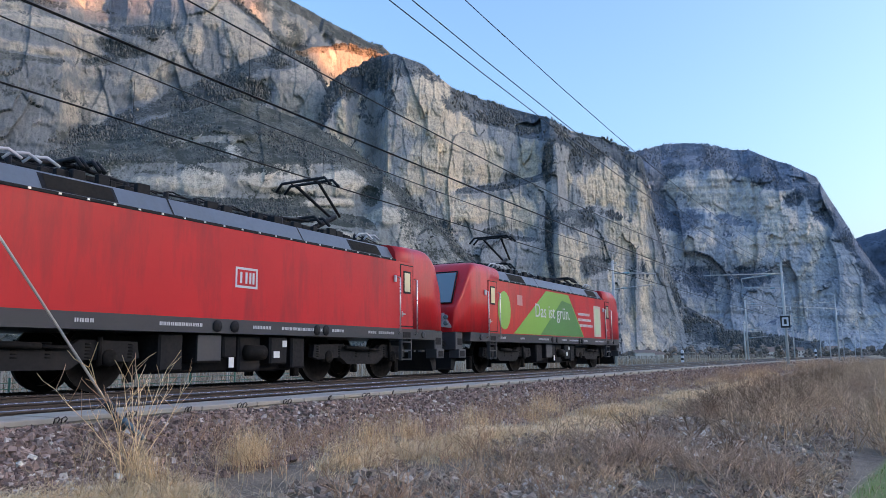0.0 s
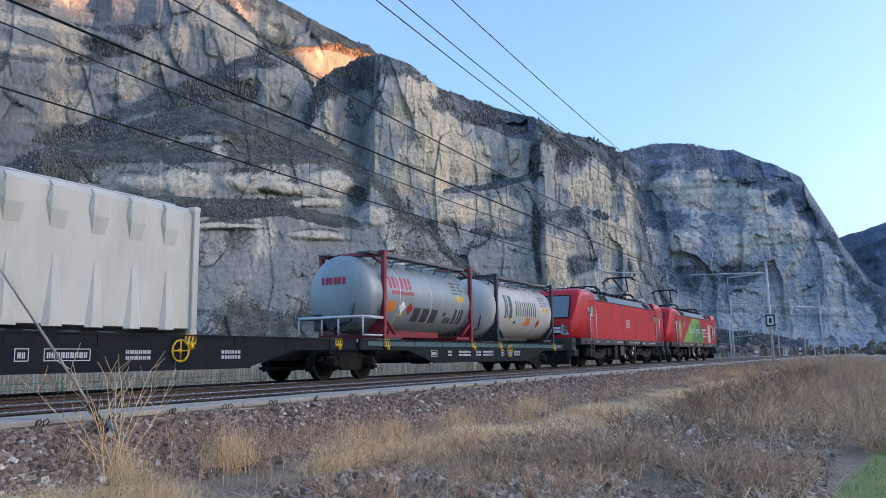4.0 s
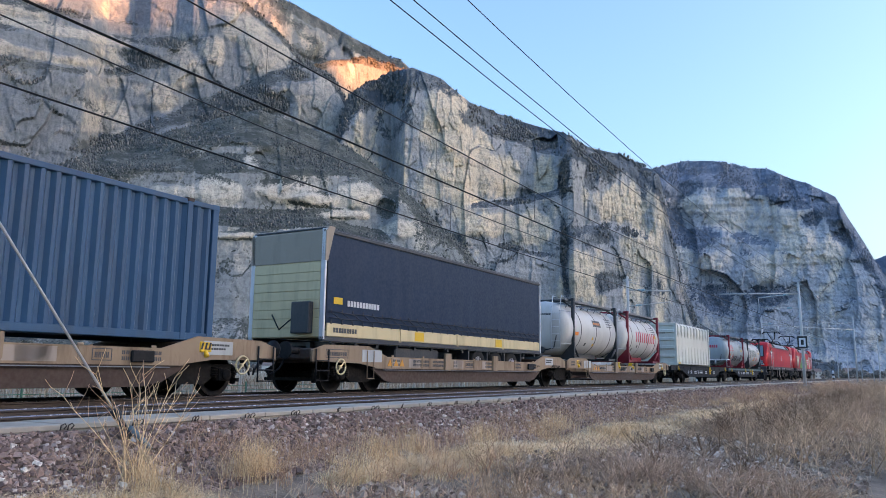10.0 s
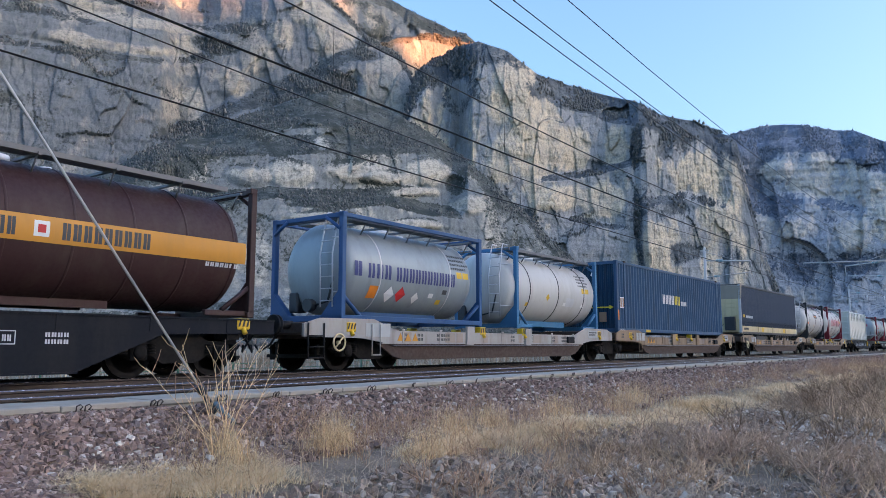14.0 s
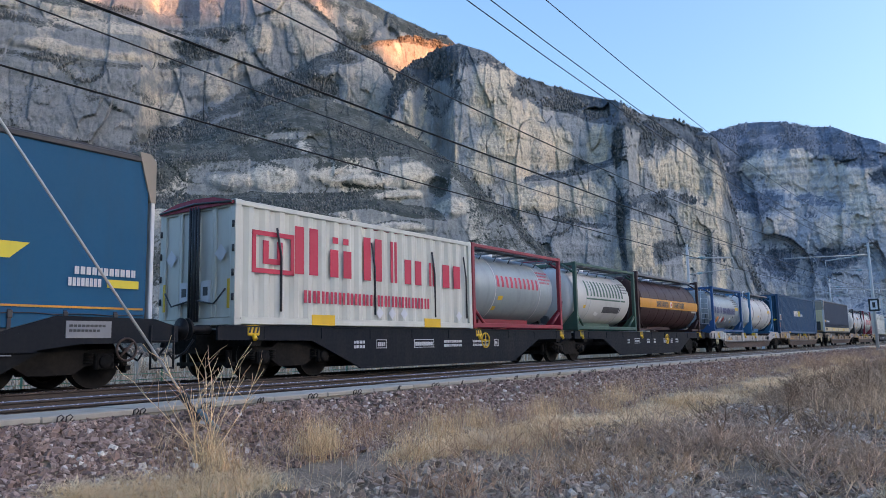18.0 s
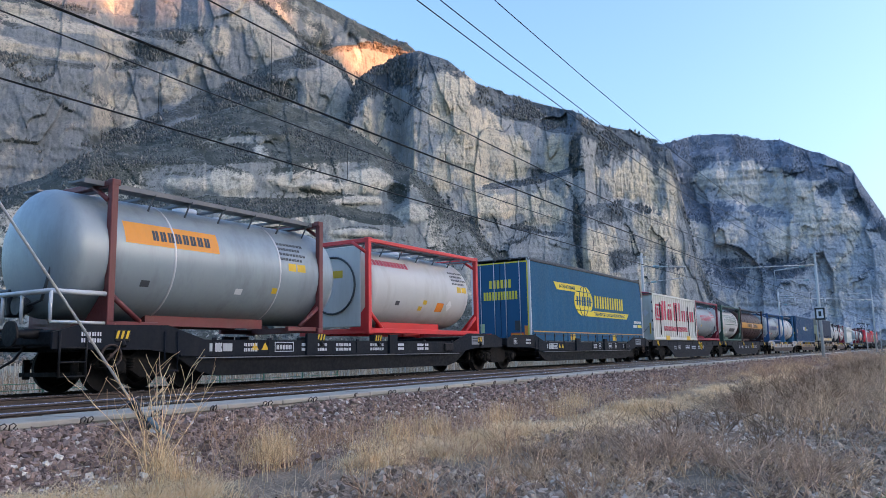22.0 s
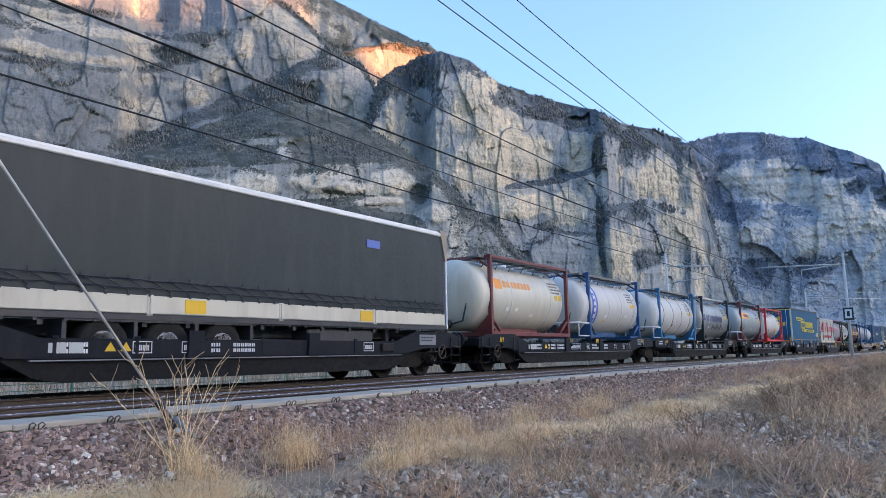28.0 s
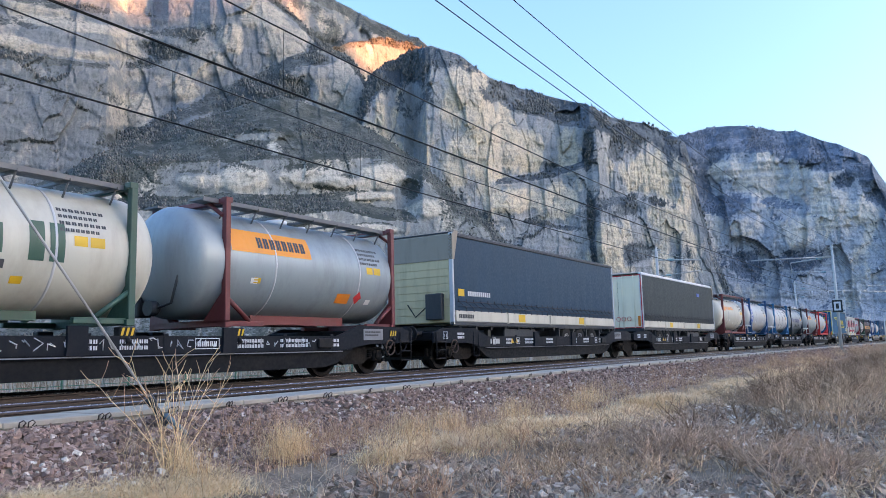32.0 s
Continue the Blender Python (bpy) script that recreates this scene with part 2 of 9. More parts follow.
# ---- mountains ----
def rock_material(name, pale, grey, scrub_a, scrub_b, size=1.0):
    """Weathered limestone: tan and grey faces, faint strata and runnels; scrub where the sheet says that plants hold."""
    m, t, b = nodes_of(name)

    def field(key):
        a = t.nodes.new("ShaderNodeAttribute")
        a.attribute_name = key
        return a.outputs["Fac"]

    def sharp(src, noise_out, k, lo, hi):
        add = t.nodes.new("ShaderNodeMath")
        add.operation = "MULTIPLY_ADD"
        link(t, noise_out, add.inputs[0])
        add.inputs[1].default_value = k
        link(t, src, add.inputs[2])
        mr = node(t, "ShaderNodeMapRange")
        mr.inputs["From Min"].default_value, mr.inputs["From Max"].default_value = lo + k * 0.5, hi + k * 0.5
        link(t, add.outputs[0], mr.inputs["Value"])
        return mr.outputs[0]

    patch = noise_tex(t, 0.018 / size, 9, 0.68, (1, 1, 0.6))
    grain = noise_tex(t, 0.20 / size, 9, 0.80)
    mottle = noise_tex(t, 0.055 / size, 7, 0.74, (1, 1, 0.8))
    strata = noise_tex(t, 0.10 / size, 6, 0.66, (0.10, 0.10, 1.3))
    drip = noise_tex(t, 0.16 / size, 6, 0.7, (1, 1, 0.12))
    face = mix(t, sharp(field("clean"), patch, 1.6, 0.05, 0.38), grey, pale)
    face = mix(t, ramp(t, noise_tex(t, 0.006 / size, 4, 0.6), [(0.35, (0.35, 0.35, 0.35)), (0.65, (0, 0, 0))]), face, dark(grey, 0.86))
    rock = mix(t, ramp(t, drip, [(0.52, (0, 0, 0)), (0.68, (0.30, 0.30, 0.30))]), face, dark(grey, 0.68))
    rock = mix(t, ramp(t, strata, [(0.52, (0, 0, 0)), (0.61, (0.32, 0.32, 0.32))]), rock, dark(grey, 0.64))
    rock = mix(t, ramp(t, grain, [(0.36, (0.6, 0.6, 0.6)), (0.50, (0, 0, 0))]), rock, dark(grey, 0.5))
    rock = mix(t, ramp(t, mottle, [(0.41, (0.55, 0.55, 0.55)), (0.49, (0, 0, 0))]), rock, mix(t, grain, dark(scrub_a, 1.1), dark(grey, 0.8)))
    bush = noise_tex(t, 0.10 / size, 6, 0.75)
    scrub = mix(t, ramp(t, noise_tex(t, 0.16 / size, 5, 0.8), [(0.40, (0, 0, 0)), (0.58, (1, 1, 1))]), scrub_a, scrub_b)
    scrub = mix(t, ramp(t, noise_tex(t, 0.014 / size, 5, 0.6), [(0.45, (0, 0, 0)), (0.56, (0.85, 0.85, 0.85))]), scrub, dark(scrub_a, 0.72))
    scrub = mix(t, ramp(t, noise_tex(t, 0.022 / size, 6, 0.65, (1, 1, 1.6)), [(0.54, (0, 0, 0)), (0.66, (0.6, 0.6, 0.6))]), scrub, dark(grey, 0.8))
    cover = mix(t, sharp(field("growth"), bush, 1.7, 0.40, 0.60), rock, scrub)
    # single dark bushes, thick in some stands and absent in others
    crowns = node(t, "ShaderNodeTexVoronoi", Scale=0.13 / size)
    link(t, coords(t, (1, 1, 0.7)), crowns.inputs["Vector"])
    spot = ramp(t, crowns.outputs["Distance"], [(0.26, (1, 1, 1)), (0.42, (0, 0, 0))])
    both = mix(t, sharp(field("growth"), patch, 1.2, 0.25, 0.6), (0, 0, 0), spot)
    link(t, mix(t, both, cover, dark(scrub_a, 0.66)), b.inputs["Base Color"])
    b.inputs["Roughness"].default_value = 0.95
    b.inputs["Specular IOR Level"].default_value = 0.1
    bump(t, b, mix(t, 0.35, grain, drip), 0.75, 4.0 * size)
    return m


def lattice(i, j, seed):
    h = i * 374761393 + j * 668265263 + seed * 974634777
    h = (h ^ (h >> 13)) * 1274126177
    return ((h ^ (h >> 16)) & 0xFFFF) / 65535.0


def facets(x, z, size, tall, seed, tilt=0.5):
    """Fractured rock: tilted flat faces of about that size, parted by cracks. Returns the depth and how near a crack lies."""
    u, v = x / size, z / (size * tall)
    w = np.stack([u * 0.9, v * 0.9, u * 0 + seed], -1)
    u, v = u + 0.45 * fbm(w, 3, seed + 40), v + 0.45 * fbm(w, 3, seed + 50)
    iu, iv = np.floor(u).astype(np.int64), np.floor(v).astype(np.int64)
    best, second, out = np.full(u.shape, 9.0), np.full(u.shape, 9.0), np.zeros(u.shape)
    for di in (-1, 0, 1):
        for dj in (-1, 0, 1):
            i, j = iu + di, iv + dj
            du = u - i - 0.1 - 0.8 * lattice(i, j, seed)
            dv = v - j - 0.1 - 0.8 * lattice(i, j, seed + 1)
            d = np.hypot(du, dv)
            val = 0.45 * (lattice(i, j, seed + 2) - 0.5) + tilt * ((lattice(i, j, seed + 3) - 0.5) * 2.4 * du + (lattice(i, j, seed + 4) - 0.35) * 1.6 * dv)
            near = d < best
            second = np.where(near, best, np.minimum(second, d))
            out = np.where(near, val, out)
            best = np.where(near, d, best)
    return out, np.clip((second - best) / 0.12, 0, 1)


PEAKS = []


def massif(name, az0, az1, ridge, base, depth, material, label, seed, na=420, nv=200, blocks=1.0, ledges=(), faces=(), stands=(), rim=0.8, wild=0.0, lean=0.45, clean=0.0, fray=0.3, foot=0.0):
    """A mountain side seen from the valley, by bearing and elevation: tilted rock faces between clefts, stepped back over
    ledges, with a top that falls away behind. ledges: (setback, width, line); faces and stands: bare rock and woods, as
    (bearing, elevation, half width, half height)."""
    az = np.linspace(az0, az1, na)
    v = np.linspace(0, 1, nv)
    el = np.interp(az, *zip(*ridge))
    r0 = np.interp(az, *zip(*base))
    p1 = np.stack([az * 0.7, az * 0 + seed, az * 0], -1)
    el = el + fray * fbm(p1, 4, seed) + 0.05 * np.abs(fbm(p1 * 26, 3, seed + 5))
    A, V = np.meshgrid(az, v, indexing="ij")
    E = V * el[:, None] - 0.4 * (1 - V)
    R = r0[:, None] + 0 * A
    x, zm = np.radians(A) * R, R * np.tan(np.radians(E))
    q = np.stack([x / 240, zm / 240, x * 0 + seed], -1)
    wob = fbm(q * 1.6, 4, seed + 1)
    d = depth * (lean * V + 0.30 * np.clip(V / 0.22, 0, 1) ** 0.7 + 0.22 * np.clip((V - 0.88) / 0.12, 0, 1) ** 2)
    growth = 0.16 * fbm(q * 0.8, 3, seed + 2) + 1.0 * fbm(q * np.array([2.6, 4.0, 1.0]), 5, seed + 60, 0.62) + wild
    pale = clean + 0.25 * fbm(q * 0.7, 3, seed + 3) + 1.1 * fbm(q * np.array([3.2, 2.0, 1.0]), 5, seed + 63, 0.62)
    # foot: scrub thinned low down to pale the base as haze would
    growth = growth - foot * np.clip(1 - V / 0.4, 0, 1)
    for setback, width, line in ledges:
        at = np.interp(az, *zip(*line))[:, None] + 0.55 * wob
        ends = np.clip((A - line[0][0]) / 1.2, 0, 1) * np.clip((line[-1][0] - A) / 1.2, 0, 1)
        k = np.clip((E - at) / width, 0, 1)
        d = d + 0.7 * setback * ends * k * k * (3 - 2 * k)
        growth = growth + 0.32 * ends * np.clip(1.25 - np.abs(k * 2 - 1), 0, 1) * (k > 0) * (k < 1)
    for sets, sign in ((faces, 1), (stands, -1)):
        for a, e, ra, re in sets:
            f = np.clip(1.35 - np.hypot((A - a + 0.5 * wob) / ra, (E - e + 0.6 * wob) / re), 0, 0.75) / 0.75
            pale, growth = pale + sign * 0.75 * f, growth - sign * (0.85 if sign < 0 else 0.55) * f
            d = d + (12 if sign < 0 else -12) * f
    b1, c1 = facets(x, zm, 150, 1.9, seed + 11)
    b2, _ = facets(x, zm, 58, 1.7, seed + 21)
    b3, _ = facets(x, zm, 21, 1.5, seed + 31)
    b4, _ = facets(x, zm, 9, 1.1, seed + 37)
    d = d + blocks * (40 * b1 + 16 * b2 + 7.5 * b3 + 3.6 * b4)
    d = d + blocks * 6 * np.abs(fbm(q * 7, 5, seed + 7, 0.6))
    # level beds of rock
    d = d - blocks * 3 * np.clip(fbm(np.stack([x / 500, zm / 26, x * 0], -1), 3, seed + 8) * 3, -1, 1)
    r = R + d
    P = np.stack([r * np.sin(np.radians(A)), r * np.cos(np.radians(A)) - 13.3, r * np.tan(np.radians(E)) - 1], -1)
    nrm = np.cross(np.gradient(P, axis=0), np.gradient(P, axis=1))
    flat_up = np.abs(nrm[..., 2]) / (np.linalg.norm(nrm, axis=2) + 1e-9)
    growth = growth + 0.7 * np.clip((flat_up - 0.42) / 0.40, 0, 1) + 0.06 * (1 - c1)
    top = np.clip(1 - (el[:, None] - E) / (rim * (1 + 0.9 * wob)), 0, 1)
    growth = growth + 0.8 * np.clip(top * 2.5, 0, 1)
    PEAKS.append((P, growth, seed))
    back = np.linspace(0.03, 0.5, 6)[None, :, None]
    tail = P[:, -1:] * (1 + back * np.array([0.4, 0.4, -0.5]))
    full = np.concatenate([P, tail], 1)
    n = full.shape[1]
    i, j = np.meshgrid(np.arange(na - 1), np.arange(n - 1), indexing="ij")
    k = (i * n + j).ravel()
    ob = bulk(name, full.reshape(-1, 3), np.stack([k, k + n, k + n + 1, k + 1], -1), material, label, "mountain", "structure", True)
    for key, values in (("growth", growth), ("clean", pale)):
        values = np.concatenate([values, np.repeat(values[:, -1:], 6, 1)], 1)
        ob.data.attributes.new(key, "FLOAT", "POINT").data.foreach_set("value", values.ravel().astype(np.float32))
    return ob


# near and middle rock: greys and scrub lifted towards blue for haze
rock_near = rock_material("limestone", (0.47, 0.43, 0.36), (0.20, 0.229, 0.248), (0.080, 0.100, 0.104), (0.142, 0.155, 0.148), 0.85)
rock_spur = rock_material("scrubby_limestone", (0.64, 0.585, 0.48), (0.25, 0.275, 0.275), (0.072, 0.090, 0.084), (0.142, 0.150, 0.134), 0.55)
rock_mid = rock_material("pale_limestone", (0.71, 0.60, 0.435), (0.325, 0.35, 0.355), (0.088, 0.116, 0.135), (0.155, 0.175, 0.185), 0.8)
# aerial haze put into these base colours: paler and bluer with distance
rock_far = rock_material("far_limestone_hazed", (0.80, 0.69, 0.56), (0.46, 0.49, 0.52), (0.145, 0.19, 0.245), (0.23, 0.27, 0.315), 0.9)
rock_haze_blue = rock_material("distant_slope_hazed", (0.19, 0.25, 0.33), (0.135, 0.18, 0.245), (0.105, 0.145, 0.195), (0.135, 0.17, 0.21), 2.0)
rock_shoulder = rock_material("scrubby_shoulder", (0.60, 0.50, 0.38), (0.36, 0.30, 0.24), (0.13, 0.10, 0.075), (0.29, 0.22, 0.155), 0.6)
massif("mountain_back", 20, 63, [(20, 24.2), (30, 24.6), (36, 25.4), (40, 26.0), (43, 26.6), (46, 27.2), (48.5, 26.5), (50.5, 25.6), (52, 25.0), (54.4, 24.0), (57, 23.0), (63, 19)],
       [(20, 2350), (45, 2600), (63, 3000)], 420, rock_near, "high wooded limestone ridge behind the near wall", 11, 300, 130, wild=0.22, fray=0.15)
massif("mountain_shoulder", 48.5, 64, [(48.5, 21), (50, 22.2), (51.5, 22.9), (54, 23.1), (56, 22.8), (59, 22.0), (64, 19)],
       [(48.5, 1980), (52, 2130), (56, 2350), (60, 2560), (64, 2700)], 200, rock_shoulder, "rounded shoulder with scrub above the cliffs", 23, 220, 160, 0.5, rim=0.7, wild=0.1, fray=0.1)
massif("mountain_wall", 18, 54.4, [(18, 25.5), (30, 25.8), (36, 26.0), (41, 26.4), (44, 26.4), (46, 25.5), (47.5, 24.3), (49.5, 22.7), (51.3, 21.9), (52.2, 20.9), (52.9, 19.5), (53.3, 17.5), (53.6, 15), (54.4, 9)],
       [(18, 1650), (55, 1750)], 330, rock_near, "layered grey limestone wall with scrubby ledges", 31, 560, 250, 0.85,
       ledges=((60, 1.0, [(20, 21.2), (32, 21.6), (41, 22.2)]), (45, 0.8, [(20, 19.4), (33, 19.6), (38, 20.4)]), (110, 2.0, [(34, 13.5), (40, 16.8), (44, 18.3), (47, 20.2), (50, 21.6)]), (40, 0.7, [(20, 22.8), (38, 23.2)])),
       faces=((46.3, 22.7, 1.6, 1.3), (45, 24.3, 1.6, 0.8), (40.8, 20.9, 1.0, 1.3), (39, 19, 1.2, 1.0), (36.3, 17, 0.8, 1.1), (50.6, 19.8, 1.5, 1.3), (52.3, 18.2, 0.7, 1.4), (30, 20.5, 4, 0.45), (33, 22.3, 4, 0.35), (42.5, 22.6, 0.8, 1.0)),
       stands=((46.5, 19.4, 2.4, 0.9), (43, 17.8, 2.4, 1.2), (37.5, 21.4, 1.6, 0.5), (48.6, 21.6, 1.6, 0.4), (36, 15, 3, 0.8)), rim=0.5, wild=0.03, clean=-0.02, fray=0.2)
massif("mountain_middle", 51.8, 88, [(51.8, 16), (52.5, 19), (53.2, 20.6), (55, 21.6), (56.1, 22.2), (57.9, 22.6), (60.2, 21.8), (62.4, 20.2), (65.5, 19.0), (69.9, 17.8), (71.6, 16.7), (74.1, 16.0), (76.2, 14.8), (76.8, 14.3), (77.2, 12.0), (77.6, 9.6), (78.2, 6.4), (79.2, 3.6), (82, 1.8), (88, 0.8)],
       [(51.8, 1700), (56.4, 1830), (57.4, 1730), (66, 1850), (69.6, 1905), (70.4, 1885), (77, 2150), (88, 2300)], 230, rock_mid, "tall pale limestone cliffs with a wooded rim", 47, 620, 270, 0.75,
       ledges=((70, 0.7, [(62, 11.9), (66, 12.6), (70, 12.9)]), (60, 0.8, [(70, 9.8), (73, 10.3), (76.6, 9.2)]), (45, 0.6, [(64, 9.2), (69, 8.6)]), (80, 1.2, [(63, 17.8), (66, 17.2), (71, 15.6), (76.5, 13.9)])),
       faces=((60.4, 18.9, 2.0, 2.6), (62.3, 15.6, 1.8, 2.2), (65.4, 14.6, 1.5, 1.6), (54.1, 18.2, 0.5, 1.6), (68.2, 14.6, 1.1, 1.5), (74.2, 12.5, 1.9, 1.3), (70.9, 7.4, 1.2, 1.6), (59.6, 14, 1.4, 1.8), (75.6, 9.6, 1.2, 1.6), (64, 11, 1.6, 0.8), (67, 10.6, 1.4, 1.2)),
       # the slim stands at 69.7 and 69.9 put a cleft's shade in as scrub
       stands=((53.2, 20.4, 0.8, 0.8), (56.2, 20.8, 1.3, 0.9), (66.7, 13.2, 0.7, 0.5), (69.9, 14.8, 0.35, 1.4), (69.7, 8, 0.3, 3.2), (72.6, 10.1, 0.9, 0.7), (72, 14.6, 0.5, 0.9), (73.0, 6.6, 1.2, 0.8), (60.5, 10, 1.4, 0.5)), rim=1.9, wild=0.08, clean=0.02, lean=0.3, fray=0.12, foot=0.3)
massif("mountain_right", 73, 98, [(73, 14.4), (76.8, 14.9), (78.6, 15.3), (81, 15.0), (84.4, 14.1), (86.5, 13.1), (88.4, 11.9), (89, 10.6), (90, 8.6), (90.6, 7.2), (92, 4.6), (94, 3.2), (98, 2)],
       [(73, 2650), (98, 2900)], 330, rock_far, "broad pale cliff with distance haze put into its colour", 59, 460, 220, 1.35,
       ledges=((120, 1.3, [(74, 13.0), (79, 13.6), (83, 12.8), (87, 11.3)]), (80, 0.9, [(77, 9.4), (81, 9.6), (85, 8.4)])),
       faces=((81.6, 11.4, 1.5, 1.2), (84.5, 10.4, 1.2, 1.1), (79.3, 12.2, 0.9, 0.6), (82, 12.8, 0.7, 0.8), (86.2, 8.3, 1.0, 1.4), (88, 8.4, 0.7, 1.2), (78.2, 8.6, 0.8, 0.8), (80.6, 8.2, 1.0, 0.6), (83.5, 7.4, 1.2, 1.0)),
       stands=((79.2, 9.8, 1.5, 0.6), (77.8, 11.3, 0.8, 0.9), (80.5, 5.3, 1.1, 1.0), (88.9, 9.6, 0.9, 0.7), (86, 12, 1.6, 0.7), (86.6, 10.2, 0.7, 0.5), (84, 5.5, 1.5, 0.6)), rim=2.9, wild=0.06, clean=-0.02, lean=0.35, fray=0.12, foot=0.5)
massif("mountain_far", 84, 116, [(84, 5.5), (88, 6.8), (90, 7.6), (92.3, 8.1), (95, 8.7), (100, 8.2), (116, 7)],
       [(84, 3900), (116, 3900)], 420, rock_haze_blue, "wooded mountain closing the valley, tinted blue as by haze", 61, 160, 60, 1.0, wild=0.5)
massif("mountain_spur", 16, 68, [(16, 7.5), (22, 9), (28, 10.8), (31, 12.3), (34, 14.2), (38, 15.9), (41, 17.2), (43.8, 18.2), (46.2, 18.9), (47.5, 18.6), (50.6, 17.7), (53.2, 16.6), (56.8, 14.2), (59.5, 11.7), (61.2, 10.2), (64, 7.2), (68, 4)],
       [(16, 1000), (45, 1080), (68, 1350)], 330, rock_spur, "scrub-covered spur with bands of pale rock", 71, 620, 240, 0.55,
       ledges=((70, 1.0, [(34, 10.2), (42, 10.8), (50, 10.9), (57, 9.4)]), (95, 1.6, [(36, 13.6), (42, 14.0), (48, 14.3), (54, 14.4), (57, 12.5)]), (70, 1.6, [(40, 15.6), (46, 16.2), (52, 15.6)])),
       faces=((40.3, 12.4, 1.4, 0.7), (43.4, 12.8, 1.8, 0.8), (48.3, 13.1, 2.3, 0.75), (54.0, 13.2, 1.6, 0.9), (46.1, 15.3, 0.9, 0.45), (44.6, 16.7, 1.1, 0.2), (56.9, 10.6, 1.2, 0.7), (52.4, 11.6, 2.2, 0.35), (50.6, 12.7, 1.5, 0.5), (53, 9.0, 2, 0.35), (46, 9.6, 2.4, 0.3)),
       stands=((44, 17.4, 3, 0.9), (38, 14.8, 3, 0.7), (50.5, 16.4, 2.5, 0.7), (33, 12.2, 2.5, 0.7), (47, 17.6, 2, 0.8), (46.5, 10.8, 3, 0.5), (56, 12.2, 0.8, 0.6)), rim=0.9, wild=0.30, clean=-0.02, lean=0.5, fray=0.12)


def hillside_woods():
    """Conifers and bare trees, few metres tall each, on the rims and ledges where plants hold."""
    rg = np.random.default_rng(77)
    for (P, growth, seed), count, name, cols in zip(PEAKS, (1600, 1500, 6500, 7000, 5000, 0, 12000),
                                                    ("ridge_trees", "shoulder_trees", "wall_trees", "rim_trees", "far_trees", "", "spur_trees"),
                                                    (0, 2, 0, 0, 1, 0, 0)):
        if not count:
            continue
        odds = np.clip(growth - 0.58, 0, 0.6).ravel() ** 1.5
        odds *= np.clip(fbm(P.reshape(-1, 3) / 70, 3, seed) * 4 + 0.5, 0.02, 1)
        odds[P.reshape(-1, 3)[:, 2] < 90] *= 0.3
        pick = rg.choice(len(odds), count, True, odds / odds.sum())
        root = P.reshape(-1, 3)[pick] + rg.normal(0, 2.5, (count, 3)) * np.array([1, 1, 0.2])
        H = rg.uniform(3, 8.5, count) * (0.6 if name == "spur_trees" else 1.0)
        W = H * rg.uniform(0.3, 0.6, count)
        V = []
        for level, wide in ((-0.1, 0.7), (0.4, 1.0), (1.0, 0.06)):
            for k in range(5):
                a = 2 * math.pi * (k + 0.5 * (level > 0.5)) / 5
                rr = W * wide * rg.uniform(0.7, 1.25, count)
                V.append(root + np.stack([rr * math.cos(a), rr * math.sin(a), H * (level + rg.normal(0, 0.04, count))], -1))
        V = np.stack(V, 1).reshape(-1, 3)
        f = np.array([(5 * q + k, 5 * q + (k + 1) % 5, 5 * q + 5 + (k + 1) % 5, 5 * q + 5 + k) for q in range(2) for k in range(5)])
        F = (f[None] + 15 * np.arange(count)[:, None, None]).reshape(-1, 4)
        # first two tone sets lifted for haze, the far cliff's also blued
        tone = ([(0.0, (0.080, 0.098, 0.098)), (0.45, (0.110, 0.124, 0.124)), (0.7, (0.150, 0.155, 0.150)), (1.0, (0.21, 0.205, 0.19))],
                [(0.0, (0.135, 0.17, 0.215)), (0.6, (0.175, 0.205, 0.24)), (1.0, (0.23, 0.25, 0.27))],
                [(0.0, (0.10, 0.075, 0.05)), (0.6, (0.19, 0.14, 0.095)), (1.0, (0.26, 0.19, 0.13))])[cols]
        m, t, b = nodes_of(name)
        g = t.nodes.new("ShaderNodeNewGeometry")
        link(t, ramp(t, g.outputs["Random Per Island"], tone), b.inputs["Base Color"])
        b.inputs["Roughness"].default_value = 0.95
        b.inputs["Specular IOR Level"].default_value = 0.1
        bulk(name, V, F, m, "conifers and bare trees on rims and ledges", "woods", "stuff", True)


hillside_woods()


